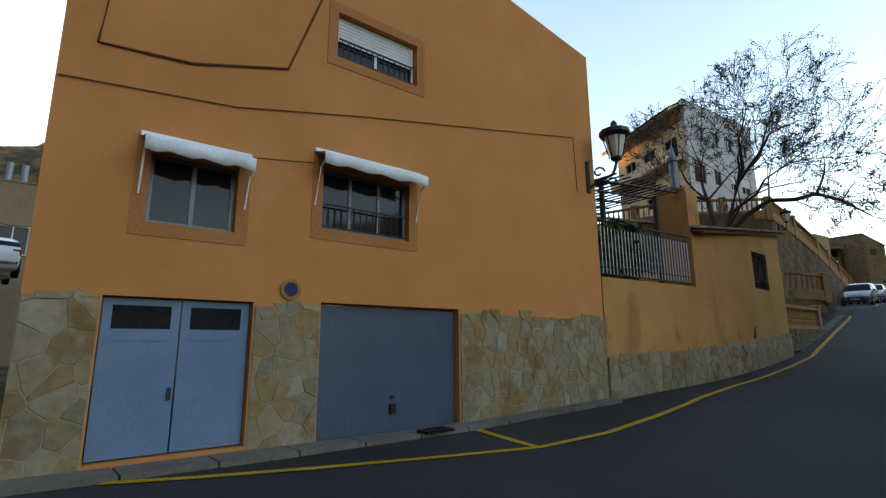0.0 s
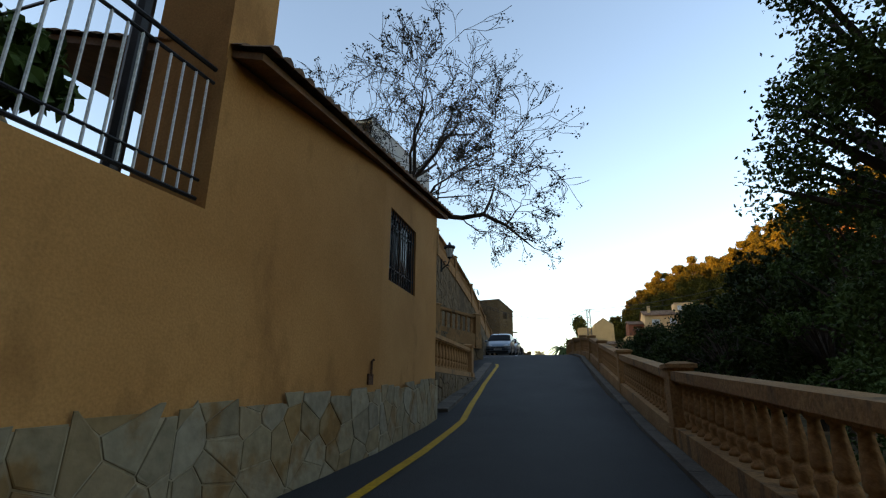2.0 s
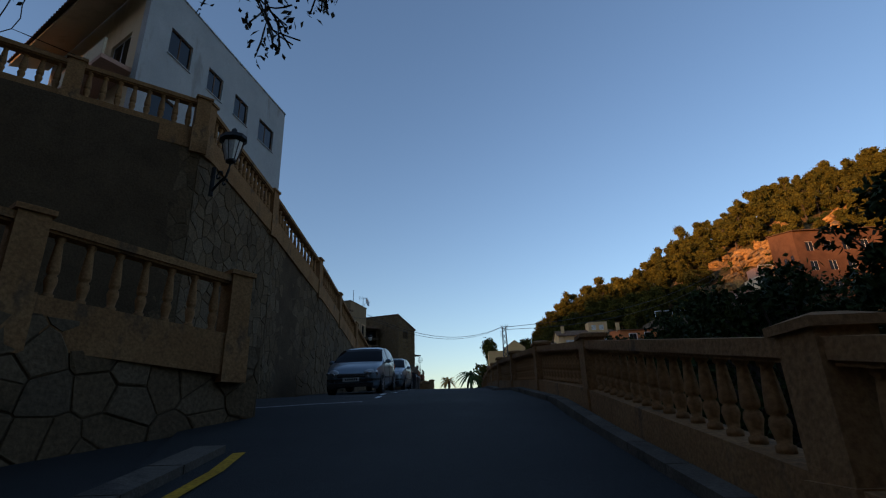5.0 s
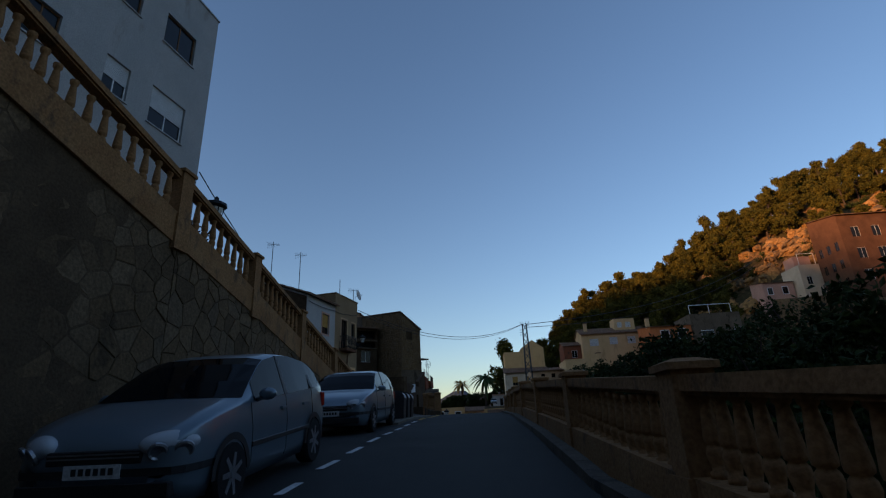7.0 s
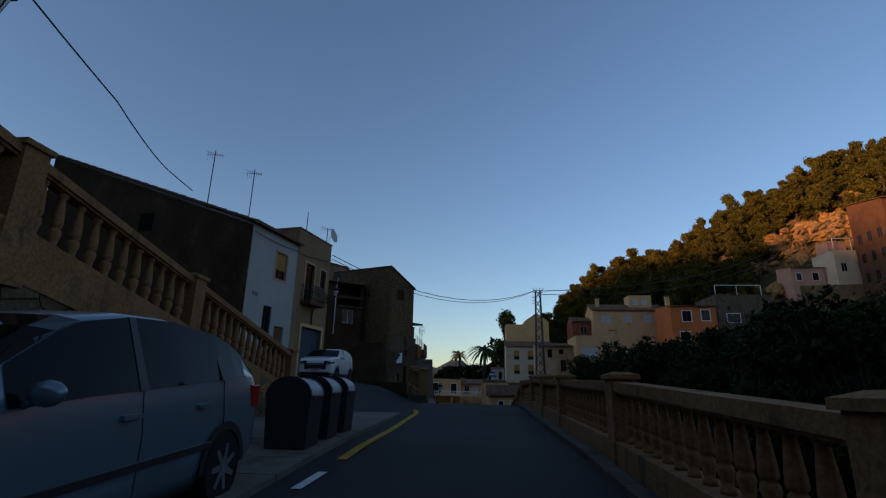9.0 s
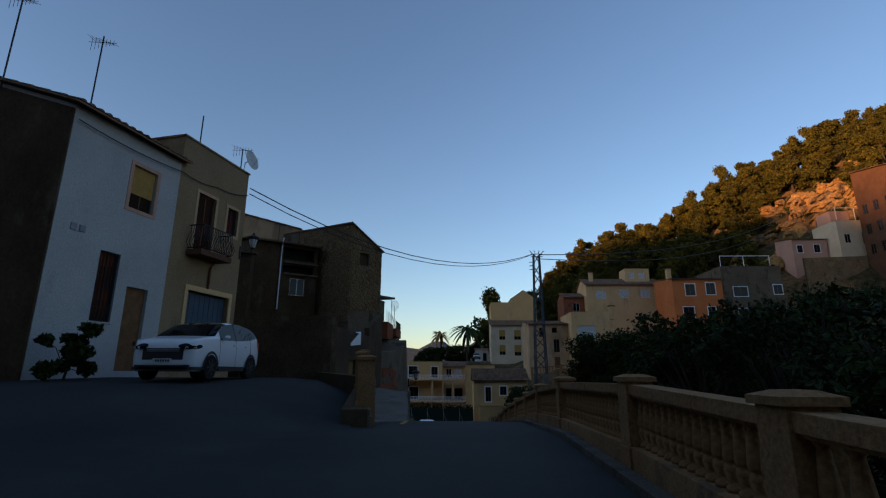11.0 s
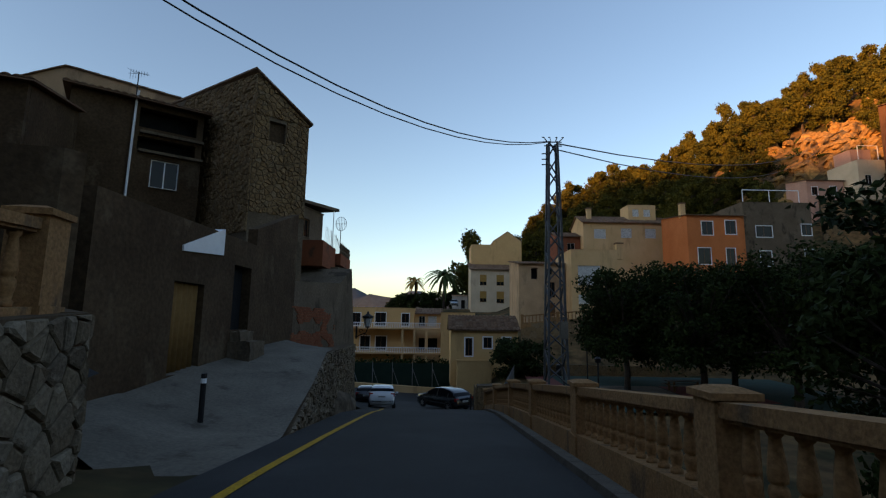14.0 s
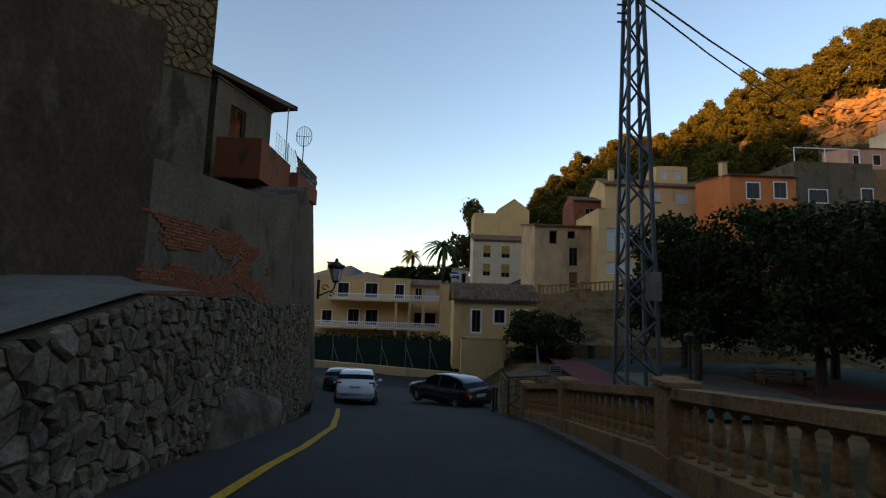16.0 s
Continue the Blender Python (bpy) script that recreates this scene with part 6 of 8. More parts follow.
steps = thing("door_steps", DH.p(6.8, 6.3, 0.3), "two worn cement steps before the dark doorway", "steps")
for u0, u1, z0, z1, out in ((6.35, 7.35, 6.3, 7.26, 0.34), (6.2, 7.5, 5.9, 6.95, 0.72)):
    bm = BM()
    vs = box(bm, 0, 1, 0, 1, 0, 1, 0.0)
    bmesh.ops.subdivide_edges(bm, edges=bm.edges, cuts=3, use_grid_fill=True)
    for v in bm.verts:
        c_ = v.co.copy()
        worn = 0.06 * noise.noise(c_ * 2.7 + Vector((z0, 0, 0))) + 0.03 * noise.noise(c_ * 7.1)
        v.co = DH.p(u0 + (u1 - u0) * c_.x + 0.8 * worn, z0 + (z1 - z0) * c_.z + (worn if c_.z > 0.9 else 0.0), out * c_.y + (worn if c_.y > 0.9 else 0.0))
    part("step", bm, "greyplaster", steps)
bm = BM()
hexa(bm, [DH.p(3.2, 9.43, 0.05), DH.p(5.4, 9.6, 0.05), DH.p(5.4, 9.6, -0.3), DH.p(3.2, 9.43, -0.3), DH.p(3.2, 9.58, 0.05), DH.p(5.4, 10.42, 0.05), DH.p(5.4, 10.42, -0.3), DH.p(3.2, 9.58, -0.3)])
tagged(part("wall_white", bm, "white"), "white painted wall above the curtained door", "wall", kind="structure")
bm = BM()
tube(bm, [(-9.28, 97.5, 5.3), (-9.28, 97.5, 6.5)], 0.06, 8)
bo = tagged(part("bollard", bm, "iron"), "black iron bollard with a pale band", "bollard")
bm = BM()
tube(bm, [(-9.28, 97.5, 6.3), (-9.28, 97.5, 6.4)], 0.063, 8)
part("reflective_band", bm, "white", bo)

# lower cement wall with brick patch
LW = Face((-11.0, 106.0), (-9.4, 121.0))
lw = thing("cement_house", (-12, 114, 3), "patched cement and brick house wall over the rubble foot", "house")
bm = BM()
hexa(bm, [LW.p(1.5, 2, 0), LW.p(9.4, 2, 0), LW.p(9.4, 2, -3.2), LW.p(1.5, 2, -3.2), LW.p(1.5, 9.3, 0), LW.p(9.4, 9.8, 0), LW.p(9.4, 9.8, -3.2), LW.p(1.5, 9.3, -3.2)])
hexa(bm, [LW.p(9.4, 1.5, 0), LW.p(LW.w - 1, 1.0, 0), LW.p(LW.w - 1, 1, -4), LW.p(9.4, 1.5, -4), LW.p(9.4, 9.8, 0), LW.p(11.7, 10.9, 0), LW.p(11.7, 10.9, -4), LW.p(9.4, 9.8, -4)])
part("wall", bm, "greyplaster", lw)
rng = random.Random(5)
brick_mesh = BM()
box(brick_mesh, -0.12, 0.12, -0.05, 0.05, -0.032, 0.032)
brick_me = mesh_of("brick", brick_mesh, "brick")
ang = math.atan2(LW.u.y, LW.u.x)
for j in range(27):
    zz = 6.2 + j * 0.078
    for k in range(24):
        u = 2.6 + k * 0.255 + (0.128 if j % 2 else 0)
        edge = noise.noise((u * 0.9, zz * 1.3, 2)) + 0.34 - 0.2 * abs(u - 4.4) / 2.2 - 0.16 * max(0.0, zz - 7.2)
        if edge > 0 and u < 9.3:
            shared("brick", brick_me, LW.p(u, zz, -0.02 + rng.uniform(0, 0.015)), lw, ang)
# house with terrace roof above
house("terrace_house", "grey rendered house with flat roof over a terrace", [(-13.3, 116.8), (-12.4, 120.4), (-16.5, 122), (-17.5, 118)], 6, 14.9, "greyplaster",
      {0: [(0.9, 1.9, 13.0, 14.2, "glass", "wood")]}, roof="flat")
bm = BM()
hexa(bm, [(-13.6, 115.8, 15.0), (-11.4, 121.0, 15.3), (-17, 122.5, 15.3), (-18, 117.5, 15.0), (-13.6, 115.8, 15.2), (-11.4, 121.0, 15.5), (-17, 122.5, 15.5), (-18, 117.5, 15.2)])
tagged(part("canopy_roof", bm, "greyplaster"), "flat concrete canopy over the terrace", "canopy")
bm = BM()
tube(bm, [(-11.7, 120.6, 12.4), (-11.7, 120.6, 15.3)], 0.03, 6)
tagged(part("canopy_post", bm, "white"), "thin white steel post under the canopy", "post")
bm = BM()
box(bm, -13.4, -11.5, 117.0, 120.8, 11.0, 12.6)
tagged(part("terrace_wall", bm, "brick"), "brick terrace parapet", "wall", kind="structure")
tr = thing("roof_terrace", (-12, 124, 3), "grey rendered lower house with pierced terrace parapet", "house")
bm = BM()
hexa(bm, [(-10.6, 119.5, 1), (-10.6, 124.8, 1), (-15, 126, 1), (-15, 119, 1), (-11.0, 119.5, 11.2), (-11.3, 124.6, 11.6), (-15, 126, 11.6), (-15, 119, 11.2)])
part("wall", bm, "greyplaster", tr)
bm = BM()
box(bm, -12.4, -11.15, 120.9, 124.7, 11.5, 12.3)
part("parapet", bm, "brick", tr)
aerial((-11.8, 123.8, 12.2), 2.8, "grid", "round grid aerial on a mast over the terrace")
bm = BM()
tube(bm, [(-12.2, 122.5, 12.2), (-12.2, 122.5, 14.2)], 0.025, 5)
tube(bm, [(-11.6, 124.4, 12.2), (-12.0, 123.0, 14.0)], 0.025, 5)
tagged(part("fence_pole", bm, "galv"), "steel poles of the terrace netting", "pole")
net = thing("terrace_netting", (-11.9, 122.5, 12.2), "thin pale netting stretched over the terrace", "netting")
bm = BM()
for k in range(15):
    tube(bm, [(-12.3 + 0.05 * k, 121.0 + 0.24 * k, 12.2), (-12.3 + 0.05 * k, 121.0 + 0.24 * k, 14.3 - 0.06 * k)], 0.009, 3)
for k in range(11):
    tube(bm, [(-12.3, 121.0, 12.2 + 0.2 * k), (-11.6, 124.4, 12.2 + 0.12 * k)], 0.009, 3)
part("net", bm, "shutter", net)
bm = BM()
for r_ in range(3):
    for k in range(11):
        y_ = 120.95 + 0.34 * k + 0.17 * (r_ % 2)
        tube(bm, [(-11.2, y_ + 0.13 * math.cos(a_), 12.44 + 0.24 * r_ + 0.12 * math.sin(a_)) for a_ in [0.7854 * j for j in range(9)]], 0.035, 4)
tagged(part("pierced_blocks", bm, "greyplaster"), "pierced concrete blocks of the terrace parapet", "parapet", kind="structure")
street_lantern((-9.75, 120.2, 6.9), (1, 0.1), size=1.5)

# electricity pylon
py_ = thing("lattice_pylon", (2.7, 116.2, 2.3), "tall grey steel lattice pylon carrying a cable", "pylon")
pz0, pz1 = 2.2, 18.9
def leg(k, z):
    w = 0.62 + (0.26 - 0.62) * (z - pz0) / (pz1 - pz0)
    sx, sy = ((-1, -1), (1, -1), (1, 1), (-1, 1))[k]
    return Vector((2.7 + sx * w, 116.2 + sy * w, z))
for k in range(4):
    bm = BM()
    tube(bm, [leg(k, pz0), leg(k, pz1)], 0.085, 4)
    part("leg", bm, "pylonsteel", py_)
nb = 17
for k in range(4):
    for j in range(nb):
        za, zb = pz0 + (pz1 - pz0) * j / nb, pz0 + (pz1 - pz0) * (j + 1) / nb
        a, b = (leg(k, za), leg((k + 1) % 4, zb)) if (j + k) % 2 else (leg((k + 1) % 4, za), leg(k, zb))
        bb = BM()
        tube(bb, [a, b], 0.048, 4)
        part("brace", bb, "pylonsteel", py_)
bm = BM()
for zz in (18.7, 18.95):
    tube(bm, [(2.2, 116.2, zz), (3.3, 116.2, zz)], 0.04, 5)
for s in (-0.6, -0.2, 0.25, 0.65):
    tube(bm, [(2.7 + s * 0.6, 116.0, 18.9), (2.7 + s, 115.9, 19.15), (2.7 + s, 116.3, 19.3)], 0.035, 5)
for zz in (17.4, 17.75, 18.1):
    tube(bm, [(2.0, 116.0, zz), (2.45, 116.1, zz + 0.05)], 0.04, 5)
part("crossarm", bm, "pylonsteel", py_)
bm = BM()
box(bm, 2.75, 3.2, 115.2, 115.5, 6.8, 7.8, 0.02)
part("meter_box", bm, "concrete", py_, "pale grey steel meter box")
cable("power_cable", [RO.p(w2 + 0.05, 16.9, 0.1), (2.3, 116.0, 18.9)], 0.03, "thick black twisted power cable", 2.15)
cable("power_cable", [RO.p(w2 + 0.05, 16.6, 0.1), (2.3, 116.0, 18.85)], 0.025, "thick black twisted power cable", 2.25)
cable("power_cable", [(3.0, 116.3, 18.9), (76, 185, 46.5)], 0.045, "thick black twisted power cable", 3.0)
cable("power_cable", [(3.0, 116.3, 18.5), (75, 185, 44.5)], 0.04, "thick black twisted power cable", 3.6)

# ---- vehicles ----
def car(name, label, paint, at, heading, L=4.2, W=1.76, H=1.48, suv=0.0, group="parked cars", plate=True):
    """heading: degrees to the left of +y at which the nose points. Skinned sections from nose to tail."""
    c = thing(name, (0, 0, 0), label, "car", group)
    #  share of length, belt height, roof height, half width share, low edge
    S = [(0.0, 0.52, 0.55, 0.60, 0.30), (0.008, 0.62, 0.655, 0.79, 0.24), (0.028, 0.71, 0.75, 0.885, 0.20), (0.07, 0.78, 0.825, 0.95, 0.18), (0.13, 0.835, 0.895, 0.985, 0.18), (0.20, 0.88, 0.95, 1.0, 0.18), (0.255, 0.91, 0.99, 1.0, 0.18),
         (0.32, 0.93, 1.15, 1.0, 0.18), (0.40, 0.945, 1.335, 1.0, 0.18), (0.445, 0.955, 1.41, 1.0, 0.18), (0.55, 0.965, 1.475, 1.0, 0.18), (0.66, 0.98, 1.48, 1.0, 0.18), (0.80, 1.0, 1.405, 0.985, 0.18), (0.86, 1.01, 1.325, 0.97, 0.19), (0.905, 1.015, 1.22, 0.955, 0.21),
         (0.96, 1.0, 1.03, 0.93, 0.23), (0.982, 0.93, 0.965, 0.92, 0.24), (0.995, 0.72, 0.75, 0.88, 0.26), (1.0, 0.52, 0.55, 0.82, 0.32)]
    if suv:
        S = [(0.0, 0.72, 0.75, 0.70, 0.30), (0.008, 0.86, 0.90, 0.85, 0.25), (0.024, 0.94, 0.98, 0.93, 0.22), (0.06, 0.985, 1.025, 0.97, 0.22), (0.12, 1.015, 1.065, 0.99, 0.22), (0.18, 1.03, 1.10, 1.0, 0.22), (0.23, 1.045, 1.13, 1.0, 0.22),
             (0.30, 1.05, 1.30, 1.0, 0.22), (0.38, 1.06, 1.48, 1.0, 0.22), (0.445, 1.065, 1.54, 1.0, 0.24), (0.55, 1.08, 1.60, 1.0, 0.24), (0.66, 1.10, 1.60, 1.0, 0.24), (0.80, 1.15, 1.54, 0.99, 0.24), (0.86, 1.19, 1.47, 0.98, 0.25), (0.905, 1.22, 1.385, 0.97, 0.27),
             (0.955, 1.17, 1.20, 0.955, 0.29), (0.98, 1.06, 1.09, 0.94, 0.30), (0.995, 0.84, 0.87, 0.91, 0.32), (1.0, 0.62, 0.65, 0.85, 0.36)]
    k = H / (1.60 if suv else 1.48)
    zf = 1.22 if suv else 1.0
    secs = []
    for s, zb, zr, w, lo in S:
        hw = W / 2 * w
        roof_w = hw * (0.97 - 0.20 * min(1.0, max(0.0, (zr - zb) / 0.5)))
        y = L / 2 - s * L
        zb, zr, lo = zb * k, zr * k, lo * k
        half = [(hw * 0.90, lo), (hw * 0.985, lo + 0.16), (hw, zb * 0.72), (hw * 0.965, zb), (roof_w, zb + (zr - zb) * 0.93 if zr - zb > 0.15 else zr - 0.01), (roof_w * 0.75, zr), (0.0, zr + 0.012)]
        secs.append([Vector((x, y, z)) for x, z in half] + [Vector((-x, y, z)) for x, z in half[-2::-1]])
    n = len(secs[0])
    body = BM()
    vb = [[body.verts.new(p) for p in sec] for sec in secs]
    glassy = []
    for i in range(len(secs) - 1):
        for j in range(n - 1):
            f = S[i][0], S[i + 1][0]
            side = j in (3, n - 5)
            top = 4 <= j <= n - 6
            if top and (0.22 if suv else 0.25) < f[0] < 0.42:
                glassy.append(("windscreen", i, j))
            elif top and 0.90 < f[0] < 0.95:
                glassy.append(("rear_window", i, j))
            elif side and 0.29 < f[0] < 0.9:
                glassy.append(("side_window", i, j))
            body.faces.new((vb[i][j], vb[i][j + 1], vb[i + 1][j + 1], vb[i + 1][j]))
    body.faces.new(vb[0][::-1])
    body.faces.new(vb[-1])
    body.faces.new([r[0] for r in vb] + [r[-1] for r in vb[::-1]])
    part("body", body, paint, c, smooth=True)
    groups = {}
    for nm, i, j in glassy:
        key = nm
        if nm == "side_window":
            key = nm + ("l" if j > n / 2 else "r") + ("f" if S[i][0] < 0.54 else "m" if S[i][0] < 0.79 else "b")
        groups.setdefault((nm, key), []).append((i, j))
    for (nm, key), fs in groups.items():
        bm = BM()
        for i, j in fs:
            q4 = [secs[i][j], secs[i][j + 1], secs[i + 1][j + 1], secs[i + 1][j]]
            ctr = sum(q4, Vector()) / 4
            nrm = (q4[1] - q4[0]).cross(q4[3] - q4[0]).normalized()
            if nrm.dot(ctr - Vector((0, ctr.y, 0.7))) < 0:
                nrm = -nrm
            sh = [p + nrm * 0.008 for p in q4]
            bm.faces.new([bm.verts.new(p) for p in sh])
        bmesh.ops.remove_doubles(bm, verts=bm.verts, dist=0.004)
        part(nm, bm, "carglass", c)
    r = 0.315 + suv * 0.045
    for sx in (-1, 1):
        for yy in (L * 0.5 - 0.19 * L, -L * 0.5 + 0.185 * L):
            x = sx * (W / 2 - 0.09)
            arch = BM()
            for rr, xx in ((r + 0.06, sx * (W / 2 + 0.004)),):
                ring0 = [arch.verts.new((xx, yy + (rr + 0.02) * math.cos(a), max(0.2, r + (rr + 0.02) * math.sin(a)))) for a in [math.pi * j / 14 for j in range(15)]]
                ring1 = [arch.verts.new((xx, yy + (rr - 0.05) * math.cos(a), max(0.2, r + (rr - 0.05) * math.sin(a)))) for a in [math.pi * j / 14 for j in range(15)]]
                ring2 = [arch.verts.new((xx - sx * 0.2, v.co.y, v.co.z)) for v in ring1]
                for a_, b_ in ((ring0, ring1), (ring1, ring2)):
                    for j in range(14):
                        arch.faces.new((a_[j], a_[j + 1], b_[j + 1], b_[j]))
            part("wheel_arch", arch, "plastic", c)
            bm = BM()
            prof = [(r * 0.66, -0.10), (r * 0.93, -0.10), (r, -0.06), (r, 0.06), (r * 0.93, 0.10), (r * 0.66, 0.10)]
            rings = [[bm.verts.new((x + sx * o, yy + rad * math.cos(2 * math.pi * j / 20), r + rad * math.sin(2 * math.pi * j / 20))) for j in range(20)] for rad, o in prof]
            for a_, b_ in zip(rings, rings[1:]):
                for j in range(20):
                    bm.faces.new((a_[j], a_[(j + 1) % 20], b_[(j + 1) % 20], b_[j]))
            bm.faces.new(rings[0])
            bm.faces.new(rings[-1][::-1])
            tyre = part("tyre", bm, "rubber", c, smooth=False)
            bm = BM()
            disc(bm, (x + sx * 0.085, yy, r), (sx, 0, 0), r * 0.15, 0.025, 12)
            for j in range(7):
                a = 2 * math.pi * j / 7
                d, t = Vector((0, math.cos(a), math.sin(a))), Vector((0, -math.sin(a), math.cos(a)))
                o = Vector((x + sx * 0.104, yy, r))
                pts = [o + d * r * 0.1 + t * 0.03, o + d * r * 0.1 - t * 0.03, o + d * r * 0.64 - t * 0.022, o + d * r * 0.64 + t * 0.022]
                slab(bm, pts, (sx, 0, 0), 0.02)
            part("rim", bm, "plastic" if suv else "rim", tyre)
    for sx in (-1, 1):
        # headlight: a swept-back lens over two round lamp bowls
        lamp = Matrix.Translation((sx * W * (0.365 if suv else 0.345), L / 2 - (0.022 if suv else 0.034) * L, 0.665 * k * zf * (1.02 if suv else 1.0))) @ Euler((radians(-28), 0, radians(-sx * 34))).to_matrix().to_4x4()
        bm = BM()
        bmesh.ops.create_icosphere(bm, subdivisions=3, radius=1.0, matrix=lamp @ Matrix.Diagonal((0.30, 0.13, 0.075, 1) if suv else (0.25, 0.12, 0.11, 1)))
        light = part("headlight", bm, "carglass" if suv else "lens", c, smooth=True)
        for off in (-0.11, 0.10):
            bm = BM()
            rl = 0.5 if suv else 1.0
            lathe(bm, [(0.085 * rl, 0.0), (0.085 * rl, 0.025), (0.07 * rl, 0.035), (0.055 * rl, 0.02), (0.02 * rl, 0.012)], (0, 0, 0), 14)
            bmesh.ops.transform(bm, verts=bm.verts, matrix=lamp @ Matrix.Translation((off, 0.10, 0.0)) @ Matrix.Rotation(radians(-90), 4, "X"))
            part("lamp_bowl", bm, "rim", light)
        bm = BM()
        box(bm, *sorted((sx * W * 0.33, sx * W * 0.47)), -L / 2 + 0.012 * L, -L / 2 + 0.05 * L, 0.72 * k * zf, 0.93 * k * zf, 0.01)
        part("tail_light", bm, "redlens", c)
        bm = BM()
        bmesh.ops.create_icosphere(bm, subdivisions=2, radius=0.1, matrix=Matrix.Translation((sx * (W / 2 + 0.09), L * 0.16, 1.0 * k * (1.12 if suv else 1.0))) @ Matrix.Diagonal((1.05, 0.6, 0.72, 1)))
        tube(bm, [(sx * (W / 2 - 0.05), L * 0.16, 0.94 * k * (1.12 if suv else 1.0)), (sx * (W / 2 + 0.06), L * 0.16, 0.97 * k * (1.12 if suv else 1.0))], 0.025, 5)
        part("wing_mirror", bm, paint, c, smooth=True)
        for yy in (-0.02 * L, -0.22 * L):
            bm = BM()
            box(bm, *sorted((sx * (W / 2 - 0.02), sx * (W / 2 + 0.02))), yy - 0.09, yy + 0.09, 0.80 * k * (1.15 if suv else 1.0), 0.83 * k * (1.15 if suv else 1.0))
            part("door_handle", bm, paint, c)
        bm = BM()
        if suv:
            box(bm, *sorted((sx * (W / 2 - 0.08), sx * (W / 2 - 0.004))), -0.20 * L, 0.20 * L, 0.235 * k, 0.36 * k, 0.006)
            part("sill_cladding", bm, "plastic", c)
        else:
            box(bm, *sorted((sx * (W / 2 - 0.03), sx * (W / 2 + 0.012))), -0.26 * L, 0.20 * L, 0.48 * k, 0.53 * k, 0.004)
            part("side_strip", bm, "plastic", c)
    for sx in (-1, 1):
        for share in (0.30, 0.55, 0.80):
            y = L / 2 - share * L
            zb, zr = np.interp(share, [r_[0] for r_ in S], [r_[1] for r_ in S]) * k, np.interp(share, [r_[0] for r_ in S], [r_[2] for r_ in S]) * k
            hw = W / 2
            lo = (0.24 if suv else 0.19) * k + 0.08
            prof = [(hw * 0.95, lo), (hw * 0.985, lo + 0.08), (hw, zb * 0.72), (hw * 0.965, zb)]
            bm = BM()
            tube(bm, [(sx * (x_ + 0.001), y - (0.05 if share == 0.80 and z_ < 0.5 else 0), z_) for x_, z_ in prof], 0.005, 4)
            part("door_seam", bm, "plastic", c)
            if share > 0.5:
                roof_x = hw * 0.77
                bm = BM()
                hexa(bm, [(sx * (hw * 0.965 - 0.02), y - 0.045, zb), (sx * (hw * 0.965 + 0.014), y - 0.045, zb), (sx * (hw * 0.965 + 0.014), y + 0.045, zb), (sx * (hw * 0.965 - 0.02), y + 0.045, zb),
                          (sx * (roof_x - 0.02), y - 0.035, zb + (zr - zb) * 0.93), (sx * (roof_x + 0.014), y - 0.035, zb + (zr - zb) * 0.93), (sx * (roof_x + 0.014), y + 0.035, zb + (zr - zb) * 0.93), (sx * (roof_x - 0.02), y + 0.035, zb + (zr - zb) * 0.93)])
                part("window_pillar", bm, "plastic", c)
    bm = BM()
    box(bm, -W * (0.30 if suv else 0.25), W * (0.30 if suv else 0.25), L / 2 - 0.03 * L, L / 2 + 0.012, (0.53 if not suv else 0.50) * k, 0.64 * k * zf, 0.01)
    part("grille", bm, "plastic", c)
    for z_ in (0.575, 0.605):
        bm = BM()
        box(bm, -W * 0.24, W * 0.24, L / 2 + 0.010, L / 2 + 0.018, z_ * k * zf, (z_ + 0.012) * k * zf)
        part("grille_bar", bm, "rim", c)
    bm = BM()
    plan_ = [(S[i][3] * W / 2 + 0.006, L / 2 - S[i][0] * L + 0.006) for i in (4, 3, 2, 1, 0)]
    plan_ = plan_ + [(-x_, y_) for x_, y_ in plan_[::-1]]
    sheet(bm, [[(x_, y_, z_ * k) for x_, y_ in plan_] for z_ in ((0.26, 0.33) if suv else (0.43, 0.49))])
    part("bumper_strip", bm, "plastic", c)
    bm = BM()
    box(bm, -W * 0.40, W * 0.40, L / 2 - 0.03 * L, L / 2 + 0.006, 0.26 * k, 0.38 * k, 0.01)
    part("air_intake", bm, "plastic", c)
    for sy in (1, -1):
        bm = BM()
        yy = sy * (L / 2 + 0.014)
        box(bm, -0.26, 0.26, min(yy, yy - sy * 0.02), max(yy, yy - sy * 0.02), (0.42 if sy > 0 else 0.66) * k, (0.53 if sy > 0 else 0.77) * k)
        pl = part("number_plate", bm, "shutter", c)
        for bx in range(6):
            bm = BM()
            x0 = -0.2 + bx * 0.068
            box(bm, x0, x0 + 0.045, min(yy, yy + sy * 0.004), max(yy, yy + sy * 0.004), (0.45 if sy > 0 else 0.69) * k, (0.505 if sy > 0 else 0.745) * k)
            part("plate_bar", bm, "plastic", pl)
    c.matrix_basis = pose(*lay(at), 0, 0, heading)
    return c


def slope_car(ob, at, heading, y0, y1):
    """Tip a car along the street's slope."""
    rise = math.degrees(math.atan2(road_z(y1) - road_z(y0), y1 - y0))
    ob.matrix_basis = pose(*lay(at), 0, 0, 0) @ pose(0, 0, 0, rise, 0, 0) @ pose(0, 0, 0, 0, 0, heading)


slope_car(car("hatchback_car", "silver-blue five-door hatchback parked by the stone wall", "silver", (0, 0, 0), 180, 4.0, 1.76, 1.56), (-7.28, 49.5, road_z(49.5) + 0.04), 180, 47.7, 51.7)
slope_car(car("hatchback_car", "silver-grey five-door family car parked behind another", "silver", (0, 0, 0), 180, 4.5, 1.84, 1.6), (-7.55, 57.5, road_z(57.5) + 0.02), 180, 55.4, 59.6)
